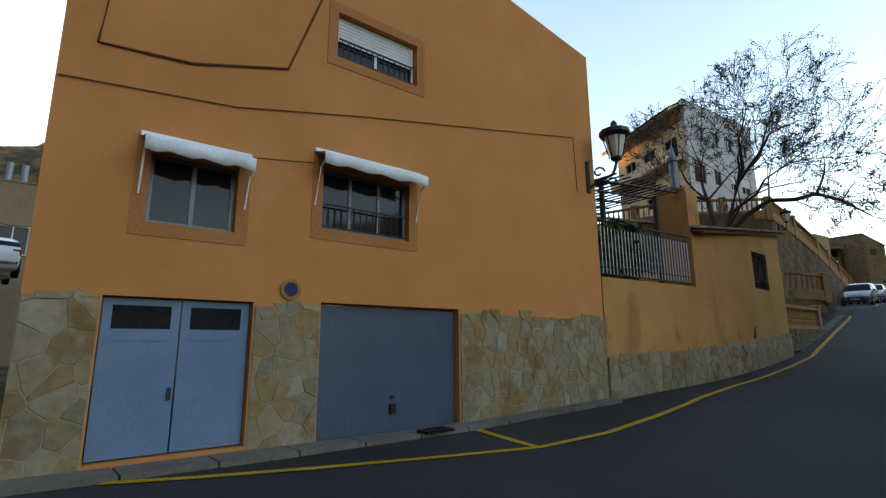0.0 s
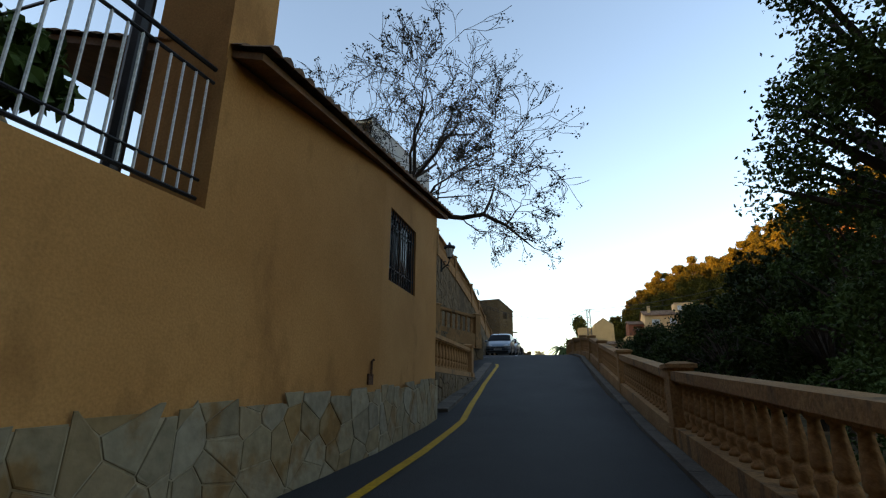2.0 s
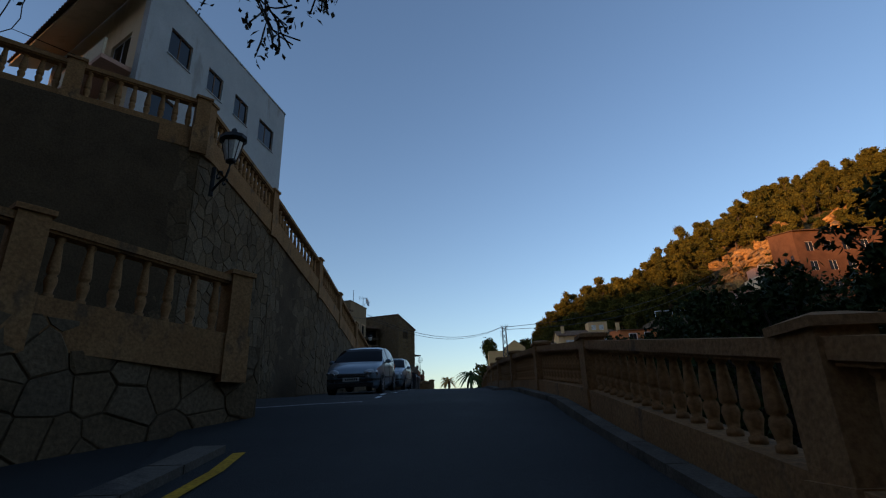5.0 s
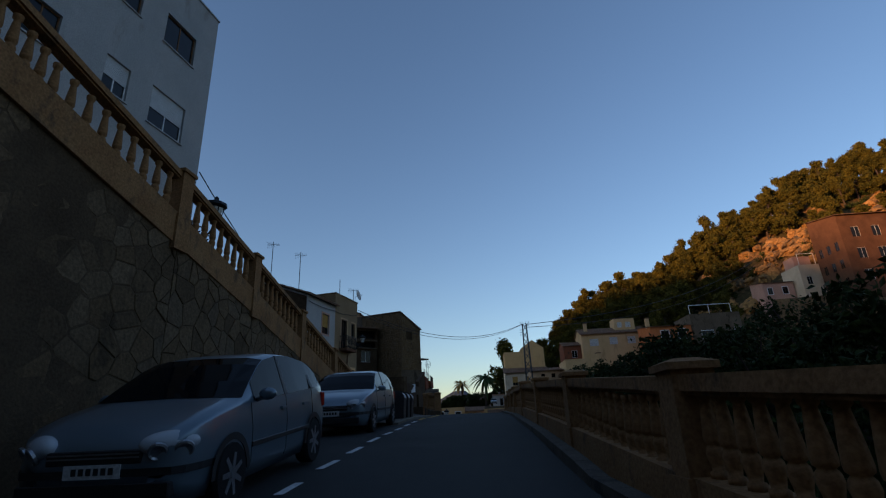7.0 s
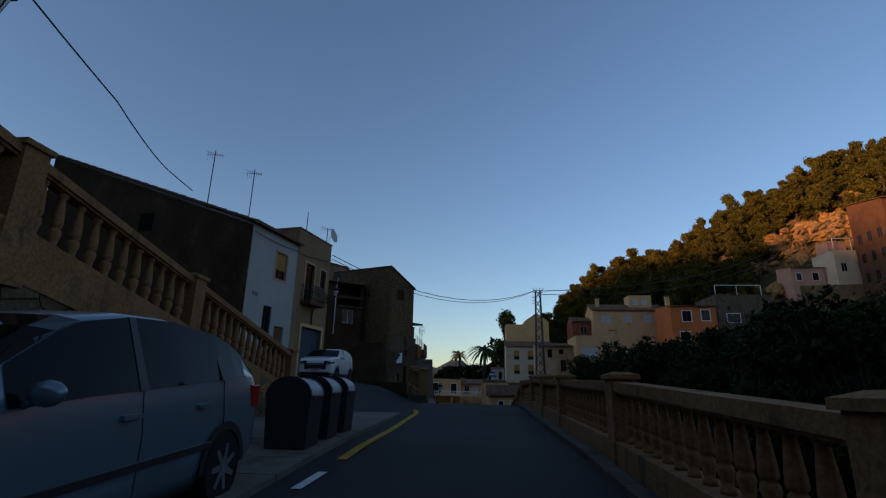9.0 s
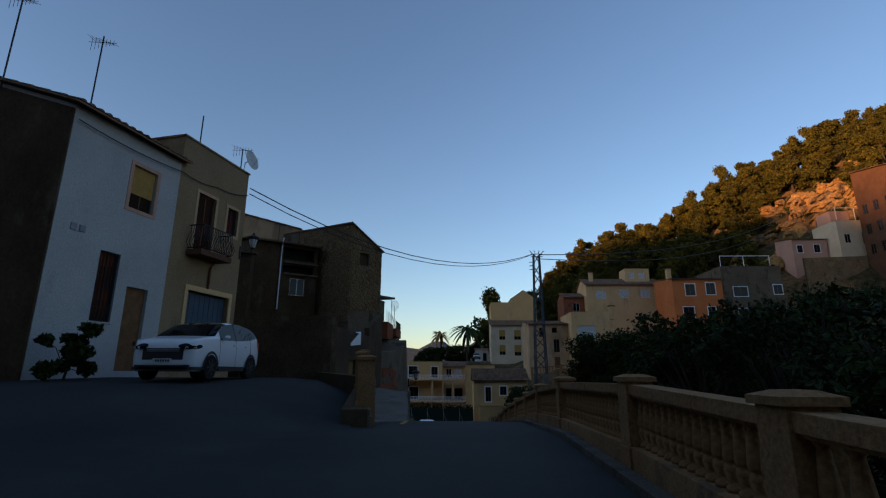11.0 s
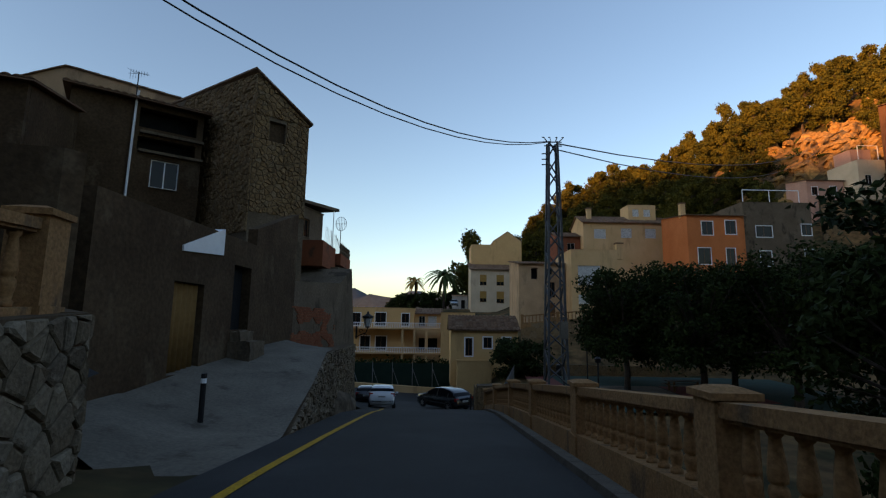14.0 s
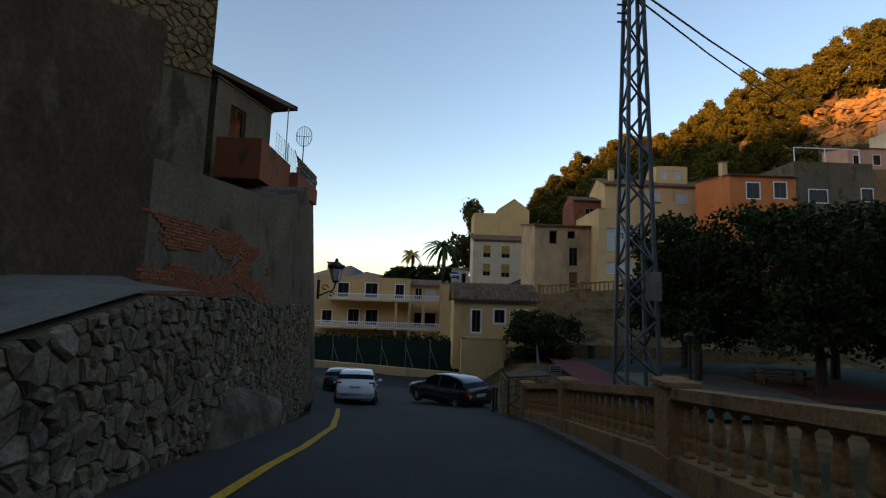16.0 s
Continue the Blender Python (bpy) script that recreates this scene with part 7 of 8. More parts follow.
car("crossover_car", "white crossover parked before the white house", "carwhite", (-12.55, 85.35, 7.645), 180, 4.25, 1.86, 1.74, 1.0)
slope_car(car("hatchback_car", "white small hatchback parked at the bend, seen from behind", "carwhite", (0, 0, 0), 4, 4.05, 1.75, 1.55), (-8.0, 121.8, road_z(121.8) + 0.03), 4, 120, 124)
slope_car(car("estate_car", "dark car parked beyond the white hatchback", "carblack", (0, 0, 0), 4, 4.4, 1.8, 1.55), (-9.9, 128.5, road_z(128.5) + 0.03), 4, 126, 131)
car("estate_car", "black car standing across the bend", "carblack", (-3.75, 123.0, road_z(123.0) + 0.06), 42, 4.3, 1.8, 1.5)
car("hatchback_car", "white car parked up the side street", "carwhite", (-25.5, -1.5, 4.4), 95, 4.1, 1.75, 1.5)
car("hatchback_car", "small blue-grey car parked by the far palm", "silver", (-0.5, 199.0, 11.3), 180, 4.1, 1.75, 1.5)

# waste containers
def waste_bin(at):
    x, y, z = at
    w = thing("waste_container", at, "black street waste container with a curved metal lid", "waste bin", "waste containers")
    bm = BM()
    hexa(bm, [(x - 0.42, y - 0.42, z), (x + 0.42, y - 0.42, z), (x + 0.42, y + 0.42, z), (x - 0.42, y + 0.42, z), (x - 0.47, y - 0.47, z + 0.85), (x + 0.47, y - 0.47, z + 0.85), (x + 0.47, y + 0.47, z + 0.85), (x - 0.47, y + 0.47, z + 0.85)])
    part("bin_body", bm, "plastic", w)
    bm = BM()
    rows = [[(x - 0.48 + 0.96 * (0.5 - 0.5 * math.cos(math.pi * k / 10)), y + s, z + 0.85 + 0.30 * math.sin(math.pi * k / 10)) for k in range(11)] for s in (-0.40, 0.40)]
    sheet(bm, rows)
    part("lid", bm, "galv", w, "brushed metal lid", smooth=True)
    for s in (-0.47, 0.40):
        bm = BM()
        pts = [(x - 0.49 + 0.98 * (0.5 - 0.5 * math.cos(math.pi * k / 10)), y + s + 0.07, z + 0.84 + 0.33 * math.sin(math.pi * k / 10)) for k in range(11)]
        slab(bm, pts, (0, 1, 0), 0.07)
        part("lid_end", bm, "plastic", w)
    bm = BM()
    box(bm, x + 0.44, x + 0.5, y - 0.3, y + 0.3, z + 0.78, z + 0.83)
    part("handle", bm, "plastic", w)
    return w


b0 = waste_bin((0, 0, 0))
b0.matrix_basis = pose(*lay((-6.95, 61.5, road_z(61.5) + 0.10))) @ Matrix.Diagonal((0.68, 0.64, 0.82, 1))
for y in (62.5, 63.5):
    copy_thing(b0, pose(*lay((-6.95, y, road_z(y) + 0.10))))

# ---- plants ----
def leaf_mesh(name, centres, normals, size, seed, material, aspect=1.8):
    """Many small leaves, each a bent pair of triangles."""
    rng = np.random.default_rng(seed)
    n = len(centres)
    a = rng.normal(size=(n, 3))
    a /= np.linalg.norm(a, axis=1)[:, None]
    b = np.cross(a, rng.normal(size=(n, 3)))
    b /= np.linalg.norm(b, axis=1)[:, None]
    s = size * rng.uniform(0.6, 1.4, (n, 1))
    v = np.stack([centres - a * s * aspect / 2, centres - b * s / 2 + np.cross(a, b) * s * 0.15, centres + a * s * aspect / 2, centres + b * s / 2 + np.cross(a, b) * s * 0.15], 1).reshape(-1, 3)
    me = bpy.data.meshes.new(name)
    me.from_pydata(v.tolist(), [], [(4 * i, 4 * i + 1, 4 * i + 2, 4 * i + 3) for i in range(n)])
    me.materials.append(M[material])
    return me


def clump_points(clumps, count, seed, shell=0.55):
    rng = np.random.default_rng(seed)
    vol = np.array([c[3] * c[4] * c[5] for c in clumps]) ** 0.75
    pick = rng.choice(len(clumps), count, p=vol / vol.sum())
    d = rng.normal(size=(count, 3))
    d /= np.linalg.norm(d, axis=1)[:, None]
    r = (shell + (1 - shell) * rng.uniform(0, 1, (count, 1))) * (1 + 0.18 * rng.normal(size=(count, 1)))
    c = np.array(clumps)[pick]
    return c[:, :3] + d * r * c[:, 3:6]


def leafy_tree(name, at, height, radius, seed, label, material="darkleaf", leaves=7000, size=0.16, trunk_h=0.35, group="", nclump=26, droop=0.0, low=0.28, csize=1.0):
    rng = random.Random(seed)
    x, y, z = at
    t = thing(name, at, label, "tree", group)
    bm = BM()
    pts = [Vector((x, y, z - 0.3)), Vector((x + 0.1, y, z + height * 0.18)), Vector((x - 0.05, y + 0.1, z + height * trunk_h))]
    tube(bm, pts, [height * 0.028, height * 0.022, height * 0.018], 7)
    clumps = []
    for k in range(nclump):
        a, rr = rng.uniform(0, 2 * math.pi), radius * math.sqrt(rng.uniform(0, 1))
        zz = z + height * (low + (0.92 - low) * rng.uniform(0, 1))
        shrink = 1 - 0.55 * abs((zz - z) / height - 0.55)
        cx, cy = x + rr * shrink * math.cos(a), y + rr * shrink * math.sin(a)
        cr = radius * rng.uniform(0.20, 0.40) * csize
        clumps.append((cx, cy, zz, cr, cr, cr * rng.uniform(0.6, 0.9) * (1 + droop)))
        tube(bm, [pts[2], pts[2].lerp(Vector((cx, cy, zz)), 0.5) + Vector((0, 0, 0.2)), Vector((cx, cy, zz))], [height * 0.012, height * 0.007, height * 0.003], 5)
    part("trunk", bm, "bark", t)
    me = leaf_mesh("crown", clump_points(clumps, leaves, seed) - np.array(at), None, size, seed, material)
    ob = new("crown", me)
    ob.parent = t
    return t


def grow(bm, tips, p, d, length, r, depth, rng, spread, up=0.12):
    """A branch and, from it, its smaller branches; tips collects where leaves sit."""
    n = 3
    pts, rs = [p], [r]
    for k in range(n):
        d = (d + Vector((rng.gauss(0, 0.16), rng.gauss(0, 0.16), rng.gauss(0, 0.12) + up))).normalized()
        p = p + d * length / n
        pts.append(p)
        rs.append(max(0.013, r * (1 - 0.42 * (k + 1) / n)))
    tube(bm, pts, rs, 6 if depth > 3 else 4 if depth > 1 else 3, caps=False)
    if depth == 0:
        tips.append(p)
        return
    kids = rng.choice((2, 3, 3)) if depth > 1 else 3
    for k in range(kids):
        a = rng.uniform(0, 2 * math.pi)
        side = d.orthogonal().normalized()
        side = (side * math.cos(a) + d.cross(side) * math.sin(a))
        nd = (d + side * spread * rng.uniform(0.5, 1.2)).normalized()
        start = pts[-1] if k < 2 else pts[2]
        grow(bm, tips, start, nd, length * rng.uniform(0.62, 0.85), rs[-1] * rng.uniform(0.65, 0.85), depth - 1, rng, spread, up)
        if depth <= 4 and rng.random() < 0.5:
            tips.append(pts[2])


def bare_tree(at, seed):
    rng = random.Random(seed)
    t = thing("street_tree", at, "large nearly bare tree with dark forked limbs and sparse leaves", "tree")
    p0 = Vector(at)
    bm = BM()
    fork = p0 + Vector((0.1, 0.1, 4.6))
    tube(bm, [p0 - Vector((0, 0, 0.5)), p0 + Vector((0.05, 0.1, 2.0)), fork], [0.36, 0.29, 0.25], 9)
    left, right = fork + Vector((-0.8, 0.2, 3.4)), fork + Vector((1.1, -0.2, 4.0))
    tube(bm, [fork - Vector((0, 0, 0.2)), fork + Vector((-0.5, 0.1, 1.6)), left], [0.2, 0.17, 0.13], 8)
    tube(bm, [fork - Vector((0, 0, 0.2)), fork + Vector((0.4, -0.1, 1.9)), right], [0.21, 0.18, 0.14], 8)
    # long low limb reaching over the street
    low = [fork + Vector(q) for q in ((0.2, 0, 1.0), (1.3, 0.2, 2.1), (2.4, 0.3, 2.7), (3.6, 0.4, 2.5), (4.6, 0.4, 2.6), (5.6, 0.4, 2.0), (6.3, 0.3, 1.3), (6.8, 0.2, 0.8))]
    tube(bm, low, [0.16, 0.145, 0.13, 0.115, 0.10, 0.07, 0.045, 0.02], 7)
    tips = []
    for p, d, l, r, up, dep in ((left, (-0.2, -0.1, 1), 2.5, 0.11, 0.03, 5), (left, (-0.9, 0.3, 0.5), 3.1, 0.10, 0.03, 5), (left, (-0.6, -0.6, 0.7), 2.7, 0.08, 0.03, 5), (left, (0.1, 0.7, 0.8), 2.3, 0.08, 0.03, 5),
                             (right, (0.05, 0.1, 1), 2.6, 0.12, 0.03, 5), (right, (0.85, -0.1, 0.6), 3.0, 0.11, 0.03, 5), (right, (0.5, 0.4, 0.9), 2.7, 0.10, 0.03, 5), (right, (0.45, -0.6, 0.6), 2.5, 0.08, 0.03, 5),
                             (fork + Vector((0.4, -0.1, 2.2)), (0.9, 0.1, 0.55), 2.8, 0.10, 0.02, 5), (fork + Vector((-0.5, 0.1, 1.4)), (-1, 0.1, 0.35), 3.0, 0.10, 0.03, 5), (fork + Vector((0.35, -0.1, 1.5)), (0.5, -0.9, 0.5), 2.2, 0.07, 0.03, 5),
                             (low[2], (0.2, -0.3, 1), 1.7, 0.06, 0.0, 5), (low[3], (0.6, -0.5, 0.1), 1.3, 0.045, -0.03, 4), (low[4], (0.4, 0.1, 0.9), 1.9, 0.07, 0.0, 5), (low[4], (0.4, 0.7, 0.1), 1.2, 0.04, -0.03, 4),
                             (low[5], (0.5, -0.5, 0.5), 1.1, 0.04, -0.02, 4), (low[6], (0.5, 0.5, 0.15), 0.8, 0.025, -0.03, 3), (low[7], (0.5, -0.2, -0.2), 0.5, 0.018, -0.03, 3), (low[3], (0.4, 0.4, -0.4), 1.0, 0.04, -0.04, 3)):
        grow(bm, tips, p, Vector(d).normalized(), l, r, dep, rng, 0.85, up)
    part("trunk", bm, "bark", t)
    pts = np.array([list(p) for p in tips])
    g = np.random.default_rng(seed)
    pts = np.repeat(pts[g.random(len(pts)) < 0.45], 8, axis=0)
    pts = pts + g.normal(scale=0.085, size=pts.shape)
    ob = new("crown", leaf_mesh("crown", pts - np.array(at), None, 0.062, seed, "dryleaf"))
    ob.parent = t


bare_tree((-11.5, 30.8, 2.7), 4)
leafy_tree("park_tree", (6.6, 28.0, ground_z(6.6, 28.0)), 9.4, 3.3, 17, "feathery green tree beside the pepper tree", "leaf", 30000, 0.09, 0.35, "park trees", 110, low=0.12, csize=0.6)
leafy_tree("pepper_tree", (2.25, 17.6, -1.0), 10.8, 2.9, 8, "tall drooping green pepper tree behind the balustrade", "leaf", 70000, 0.05, 0.4, nclump=170, droop=0.9, low=0.12, csize=0.5)
ROW = [(7.5, 35, 9.0, 3.6), (9.5, 42, 9.5, 3.8), (7.8, 49.5, 9.0, 3.7), (8.5, 57, 9.3, 3.8), (8.2, 64, 8.6, 3.4), (7.2, 70.5, 9.2, 3.6), (9.5, 77, 9.6, 3.8), (8.0, 84, 9.2, 3.6), (9.0, 91, 9.6, 3.8), (8.5, 98, 9.6, 3.8),
       (14.5, 46, 11.0, 4.5), (16, 60, 11.0, 4.6), (16, 74, 11.4, 4.6), (17, 88, 11.5, 4.8), (17.5, 103, 11.5, 4.8), (24, 66, 12, 5.0), (25, 84, 12, 5.0), (27, 102, 12, 5.2)]
for i, (x, y, h, r) in enumerate(ROW):
    leafy_tree("park_tree", (x, y, ground_z(x, y)), h, r, 20 + i, "dense dark green park tree below the street", "darkleaf", 10000, 0.15, 0.3, "park trees", 60, low=0.15, csize=0.75)
for i, (x, y, h, r) in enumerate(((11.5, 128.5, 10.6, 4.0), (15.5, 124, 11.0, 4.3), (20, 120.5, 11.2, 4.4), (24.5, 116, 11, 4.6), (14.0, 135, 9.8, 3.6), (29, 124, 12, 5.2), (22, 131, 11, 4.6))):
    leafy_tree("park_tree", (x, y, ground_z(x, y)), h, r, 60 + i, "round dark green tree in the park", "darkleaf", 15000, 0.17, 0.32, "park trees", 90, low=0.27, csize=0.8)
leafy_tree("garden_shrub", (4.4, 140.5, ground_z(4.4, 140.5)), 4.4, 3.0, 81, "dark bushy shrub before the small house", "darkleaf", 8000, 0.18, 0.2, "", 40, low=0.02)
leafy_tree("terrace_plant", (-8.0, 11.1, 3.5), 1.7, 0.9, 82, "potted green plants behind the terrace railing", "leaf", 2600, 0.10, 0.2, "terrace plants", 12, low=0.1)
leafy_tree("terrace_plant", (-7.85, 12.6, 3.5), 1.4, 0.65, 83, "potted green plants behind the terrace railing", "leaf", 1200, 0.12, 0.2, "terrace plants", 12, low=0.1)
leafy_tree("potted_shrub", (-16.0, 84.2, 7.6), 1.6, 0.8, 84, "dark potted shrub beside the white house", "darkleaf", 1200, 0.12, 0.2, "", 12, low=0.1)


def hedge(at0, at1, h, w, seed, label):
    a, b = lay(at0), lay(at1)
    n = int((b - a).length / 0.7) + 1
    rng = random.Random(seed)
    clumps = []
    for k in range(n):
        p = a.lerp(b, k / max(1, n - 1))
        clumps.append((p.x + rng.uniform(-0.2, 0.2), p.y + rng.uniform(-0.2, 0.2), p.z + h * 0.5, w, w, h * rng.uniform(0.45, 0.62)))
    ob = new("hedge", leaf_mesh("hedge", clump_points(clumps, 420 * n, seed, 0.3), None, 0.22, seed, "darkleaf"))
    return tagged(ob, label, "hedge", kind="stuff")


hedge((-17, 152, 0.2), (-1.4, 152, 0.2), 2.6, 0.9, 90, "dark hedge above the low wall")

# pines on the hill
def pine_meshes(seed):
    rng = random.Random(seed)
    h = 7.5
    bm = BM()
    bend = rng.uniform(-0.5, 0.5)
    tube(bm, [(0, 0, -1), (bend * 0.4, 0, h * 0.4), (bend, 0.1, h * 0.8)], [0.22, 0.17, 0.08], 5)
    clumps = []
    for k in range(26):
        a, rr = rng.uniform(0, 6.28), 2.2 * math.sqrt(rng.uniform(0, 1))
        zz = h * rng.uniform(0.30, 1.0)
        s = 1 - 0.75 * max(0, zz / h - 0.6) / 0.4
        c = (bend + rr * s * math.cos(a), rr * s * math.sin(a), zz)
        tube(bm, [(bend * 0.7, 0, h * 0.55), c], [0.07, 0.03], 3)
        clumps.append((*c, rng.uniform(0.6, 1.1), rng.uniform(0.6, 1.1), rng.uniform(0.5, 0.9)))
    trunk = mesh_of("trunk", bm, "bark")
    crown = leaf_mesh("crown", clump_points(clumps, 4200, seed, 0.5), None, 0.24, seed, "pine", 1.5)
    return trunk, crown


PINES = []
for k in range(4):
    tr_, cr_ = pine_meshes(200 + k)
    e = thing("pine_tree", (0, 0, 0), "umbrella-shaped pine on the sunlit hillside", "tree", "hillside pines")
    a = new("trunk", tr_)
    b = new("crown", cr_)
    a.parent = b.parent = e
    PINES.append(e)
rng = random.Random(77)
spots = []
for x in range(24, 190, 5):
    for d in range(52, 150, 6):
        px_, d_ = x + rng.uniform(-2.5, 2.5), d + rng.uniform(-3, 3)
        py_c = 145 - 0.25 * px_ + d_
        density = smooth(55, 92, d_) * (0.85 if px_ > 26 else 0.3)
        bare = noise.noise((px_ * 0.035, py_c * 0.05, 4)) > 0.22 and d_ < 104
        if 66 < px_ < 132 and d_ < 90 or 84 < px_ < 150 and 99 < d_ < 111 and noise.noise((px_ * 0.09, d_ * 0.1, 7)) > 0.0:
            continue
        if rng.random() < density and not bare:
            spots.append((px_, py_c))
for i, (x, y) in enumerate(spots[:420]):
    s = rng.uniform(1.05, 1.85)
    m = pose(*lay((x, y, ground_z(x, y) - 0.4)), 0, 0, rng.uniform(0, 360)) @ Matrix.Diagonal((s, s, s * rng.uniform(0.85, 1.15), 1))
    if i < 4:
        PINES[i].matrix_basis = m
    else:
        copy_thing(PINES[i % 4], Matrix.Identity(4)).matrix_basis = m
# scrub on the lower hill
pts = []
for k in range(1300):
    x, d = rng.uniform(26, 190), rng.uniform(30, 120)
    y = 145 - 0.25 * x + d
    if noise.noise((x * 0.05, y * 0.06, 8)) > -0.25 and not (70 < x < 130 and d < 82):
        pts.append((*lay((x, y, ground_z(x, y) + 0.4)), rng.uniform(0.9, 2.0), rng.uniform(0.9, 2.0), rng.uniform(0.6, 1.2)))
tagged(new("hill_scrub", leaf_mesh("hill_scrub", clump_points(pts, 90000, 5, 0.4), None, 0.34, 6, "darkleaf", 1.5)), "dark scrub scattered over the stony slope", "scrub", kind="stuff")
# rock outcrops
bm = BM()
for k in range(390):
    x, d = (rng.uniform(34, 170), rng.uniform(36, 100)) if k < 200 else (rng.uniform(58, 140), rng.uniform(54, 100)) if k < 300 else (rng.uniform(84, 150), rng.uniform(98, 114))
    y = 145 - 0.25 * x + d
    s = rng.uniform(0.9, 3.0) if k < 300 else rng.uniform(1.2, 3.4)
    if 70 < x < 130 and d < 84:
        continue
    v = bmesh.ops.create_icosphere(bm, subdivisions=3, radius=s, matrix=Matrix.Translation((x, y, ground_z(x, y) - s * 0.1)) @ Euler((rng.random(), rng.random(), rng.random() * 6)).to_matrix().to_4x4() @ Matrix.Diagonal((1.5, 0.9, 0.75, 1)))["verts"]
    for w in v:
        w.co += Vector((1, 0.6, 1)) * (noise.noise(w.co * 0.45) * 0.6 + noise.noise(w.co * 1.3) * 0.45 + noise.noise(w.co * 3.1) * 0.4) * s
tagged(part("rock_outcrop", bm, "rock"), "pale orange limestone outcrops on the slope", "rock", kind="stuff")


def palm(at, h, r, seed, material="palmleaf"):
    rng = random.Random(seed)
    t = thing("palm_tree", at, "palm tree with arching fronds and a bare trunk", "tree", "palms")
    x, y, z = at
    bm = BM()
    tube(bm, [(x, y, z - 1), (x + 0.1, y, z + h * 0.5), (x, y, z + h)], [0.35, 0.28, 0.3], 7)
    part("trunk", bm, "bark", t)
    for k in range(34):
        bm = BM()
        a, lift = rng.uniform(0, 6.28), rng.uniform(-0.35, 1.1)
        d = Vector((math.cos(a), math.sin(a), 0))
        s = Vector((-d.y, d.x, 0))
        prev = None
        for j in range(7):
            u = j / 6
            p = Vector((x, y, z + h)) + d * r * u * math.cos(lift * 0.6) + Vector((0, 0, r * (lift * u - 0.85 * u * u)))
            w = 0.46 * math.sin(math.pi * min(1, u * 0.9 + 0.1)) + 0.02
            row = [bm.verts.new(p - s * w - Vector((0, 0, w * 0.5))), bm.verts.new(p), bm.verts.new(p + s * w - Vector((0, 0, w * 0.5)))]
            if prev:
                for q in (0, 1):
                    bm.faces.new((prev[q], prev[q + 1], row[q + 1], row[q]))
            prev = row
        part("frond", bm, material, t)


palm((-2.6, 221, 11.5), 9.0, 6.4, 1)
for i, (x, y, h, r) in enumerate(((-13.5, 236, 5.2, 3.6), (-9.5, 230, 5.0, 3.4), (-6.2, 226, 4.6, 3.0), (0.6, 229, 6.6, 3.6), (3.0, 236, 8.5, 3.4), (-17.5, 246, 5.5, 4.0), (-4.0, 243, 6.0, 4.0))):
    leafy_tree("knoll_tree", (x, y, ground_z(x, y)), h, r, 140 + i, "dark green tree on the knoll behind the village", "darkleaf", 3500, 0.3, 0.25, "knoll trees", 26, low=0.08)
stem = thing("roof_frame", (95, 197.3, 47), "thin white steel frame on the white house roof", "frame")
for x, y in ((94.6, 197.3), (99.4, 197.3)):
    bm = BM()
    tube(bm, [(x, y, 47), (x, y, 50.6)], 0.09, 5)
    part("post", bm, "white", stem)
bm = BM()
tube(bm, [(94.6, 197.3, 50.6), (99.4, 197.3, 50.6)], 0.09, 5)
part("beam", bm, "white", stem)
copy_thing(PINES[0], Matrix.Identity(4)).matrix_basis = pose(*lay((7.2, 236, ground_z(7.2, 236)))) @ Matrix.Diagonal((2.3, 2.3, 3.1, 1))
palm((-12.2, 262, 14.0), 8.0, 4.2, 2, "ochrewood")

# ---- far village ----
def far_house(name, label, x0, x1, y, z0, z1, depth, wall, wins=(), side=(), **kw):
    return house(name, label, [(x0, y), (x1, y + kw.pop("skew", 0.0)), (x1, y + depth), (x0, y + depth)], z0, z1, wall, {0: list(wins), 3: list(side)}, group="village houses", **kw)


# small yellow house with a tiled roof
far_house("village_house", "small yellow house with white-framed windows and tiled roof", -2.7, 5.1, 144.5, 0.5, 6.8, 7, "lemon",
          [(1.7, 2.5, 3.9, 5.9, "framed"), (3.8, 4.75, 4.8, 6.0, "framed"), (6.0, 6.9, 4.3, 6.0, "framed")], roof="gable", ridge=1.7, over=0.4, rows=11, cols=20, tile_th=0.13)
far_house("village_house", "low yellow lean-to of the small house", -2.0, 1.8, 142.6, -1.0, 3.4, 1.85, "lemon", [], roof="flat")
# balcony house
bh = far_house("village_house", "cream two-storey house with long white balustraded balconies", -24.2, -8.6, 181, -2, 10.2, 10, "lemon",
               [(3.6, 5.4, 6.9, 9.2, "framed"), (8.2, 10.2, 6.9, 9.3, "framed"), (13.2, 14.6, 6.9, 9.2, "framed"), (5.5, 7.3, 2.4, 4.9, "framed"), (8.4, 10.4, 2.4, 4.9, "framed"), (1.2, 2.8, 2.6, 4.6, "framed")], roof="flat")
far_house("village_house", "set-back part of the balcony house under a tiled roof", -8.6, -3.6, 183, -2, 9.2, 8, "cream",
          [(0.8, 2.0, 6.9, 8.8, "glass"), (2.6, 4.2, 6.9, 8.8, "shutter"), (0.8, 2.0, 2.4, 4.6, "void"), (2.6, 4.4, 2.4, 4.6, "void")], roof="gable", ridge=1.2, over=0.5)
bm = BM()
tube(bm, [(0, 0, 0), (0, 0, 0.75)], 0.06, 5)
wb = mesh_of("baluster", bm, "white")
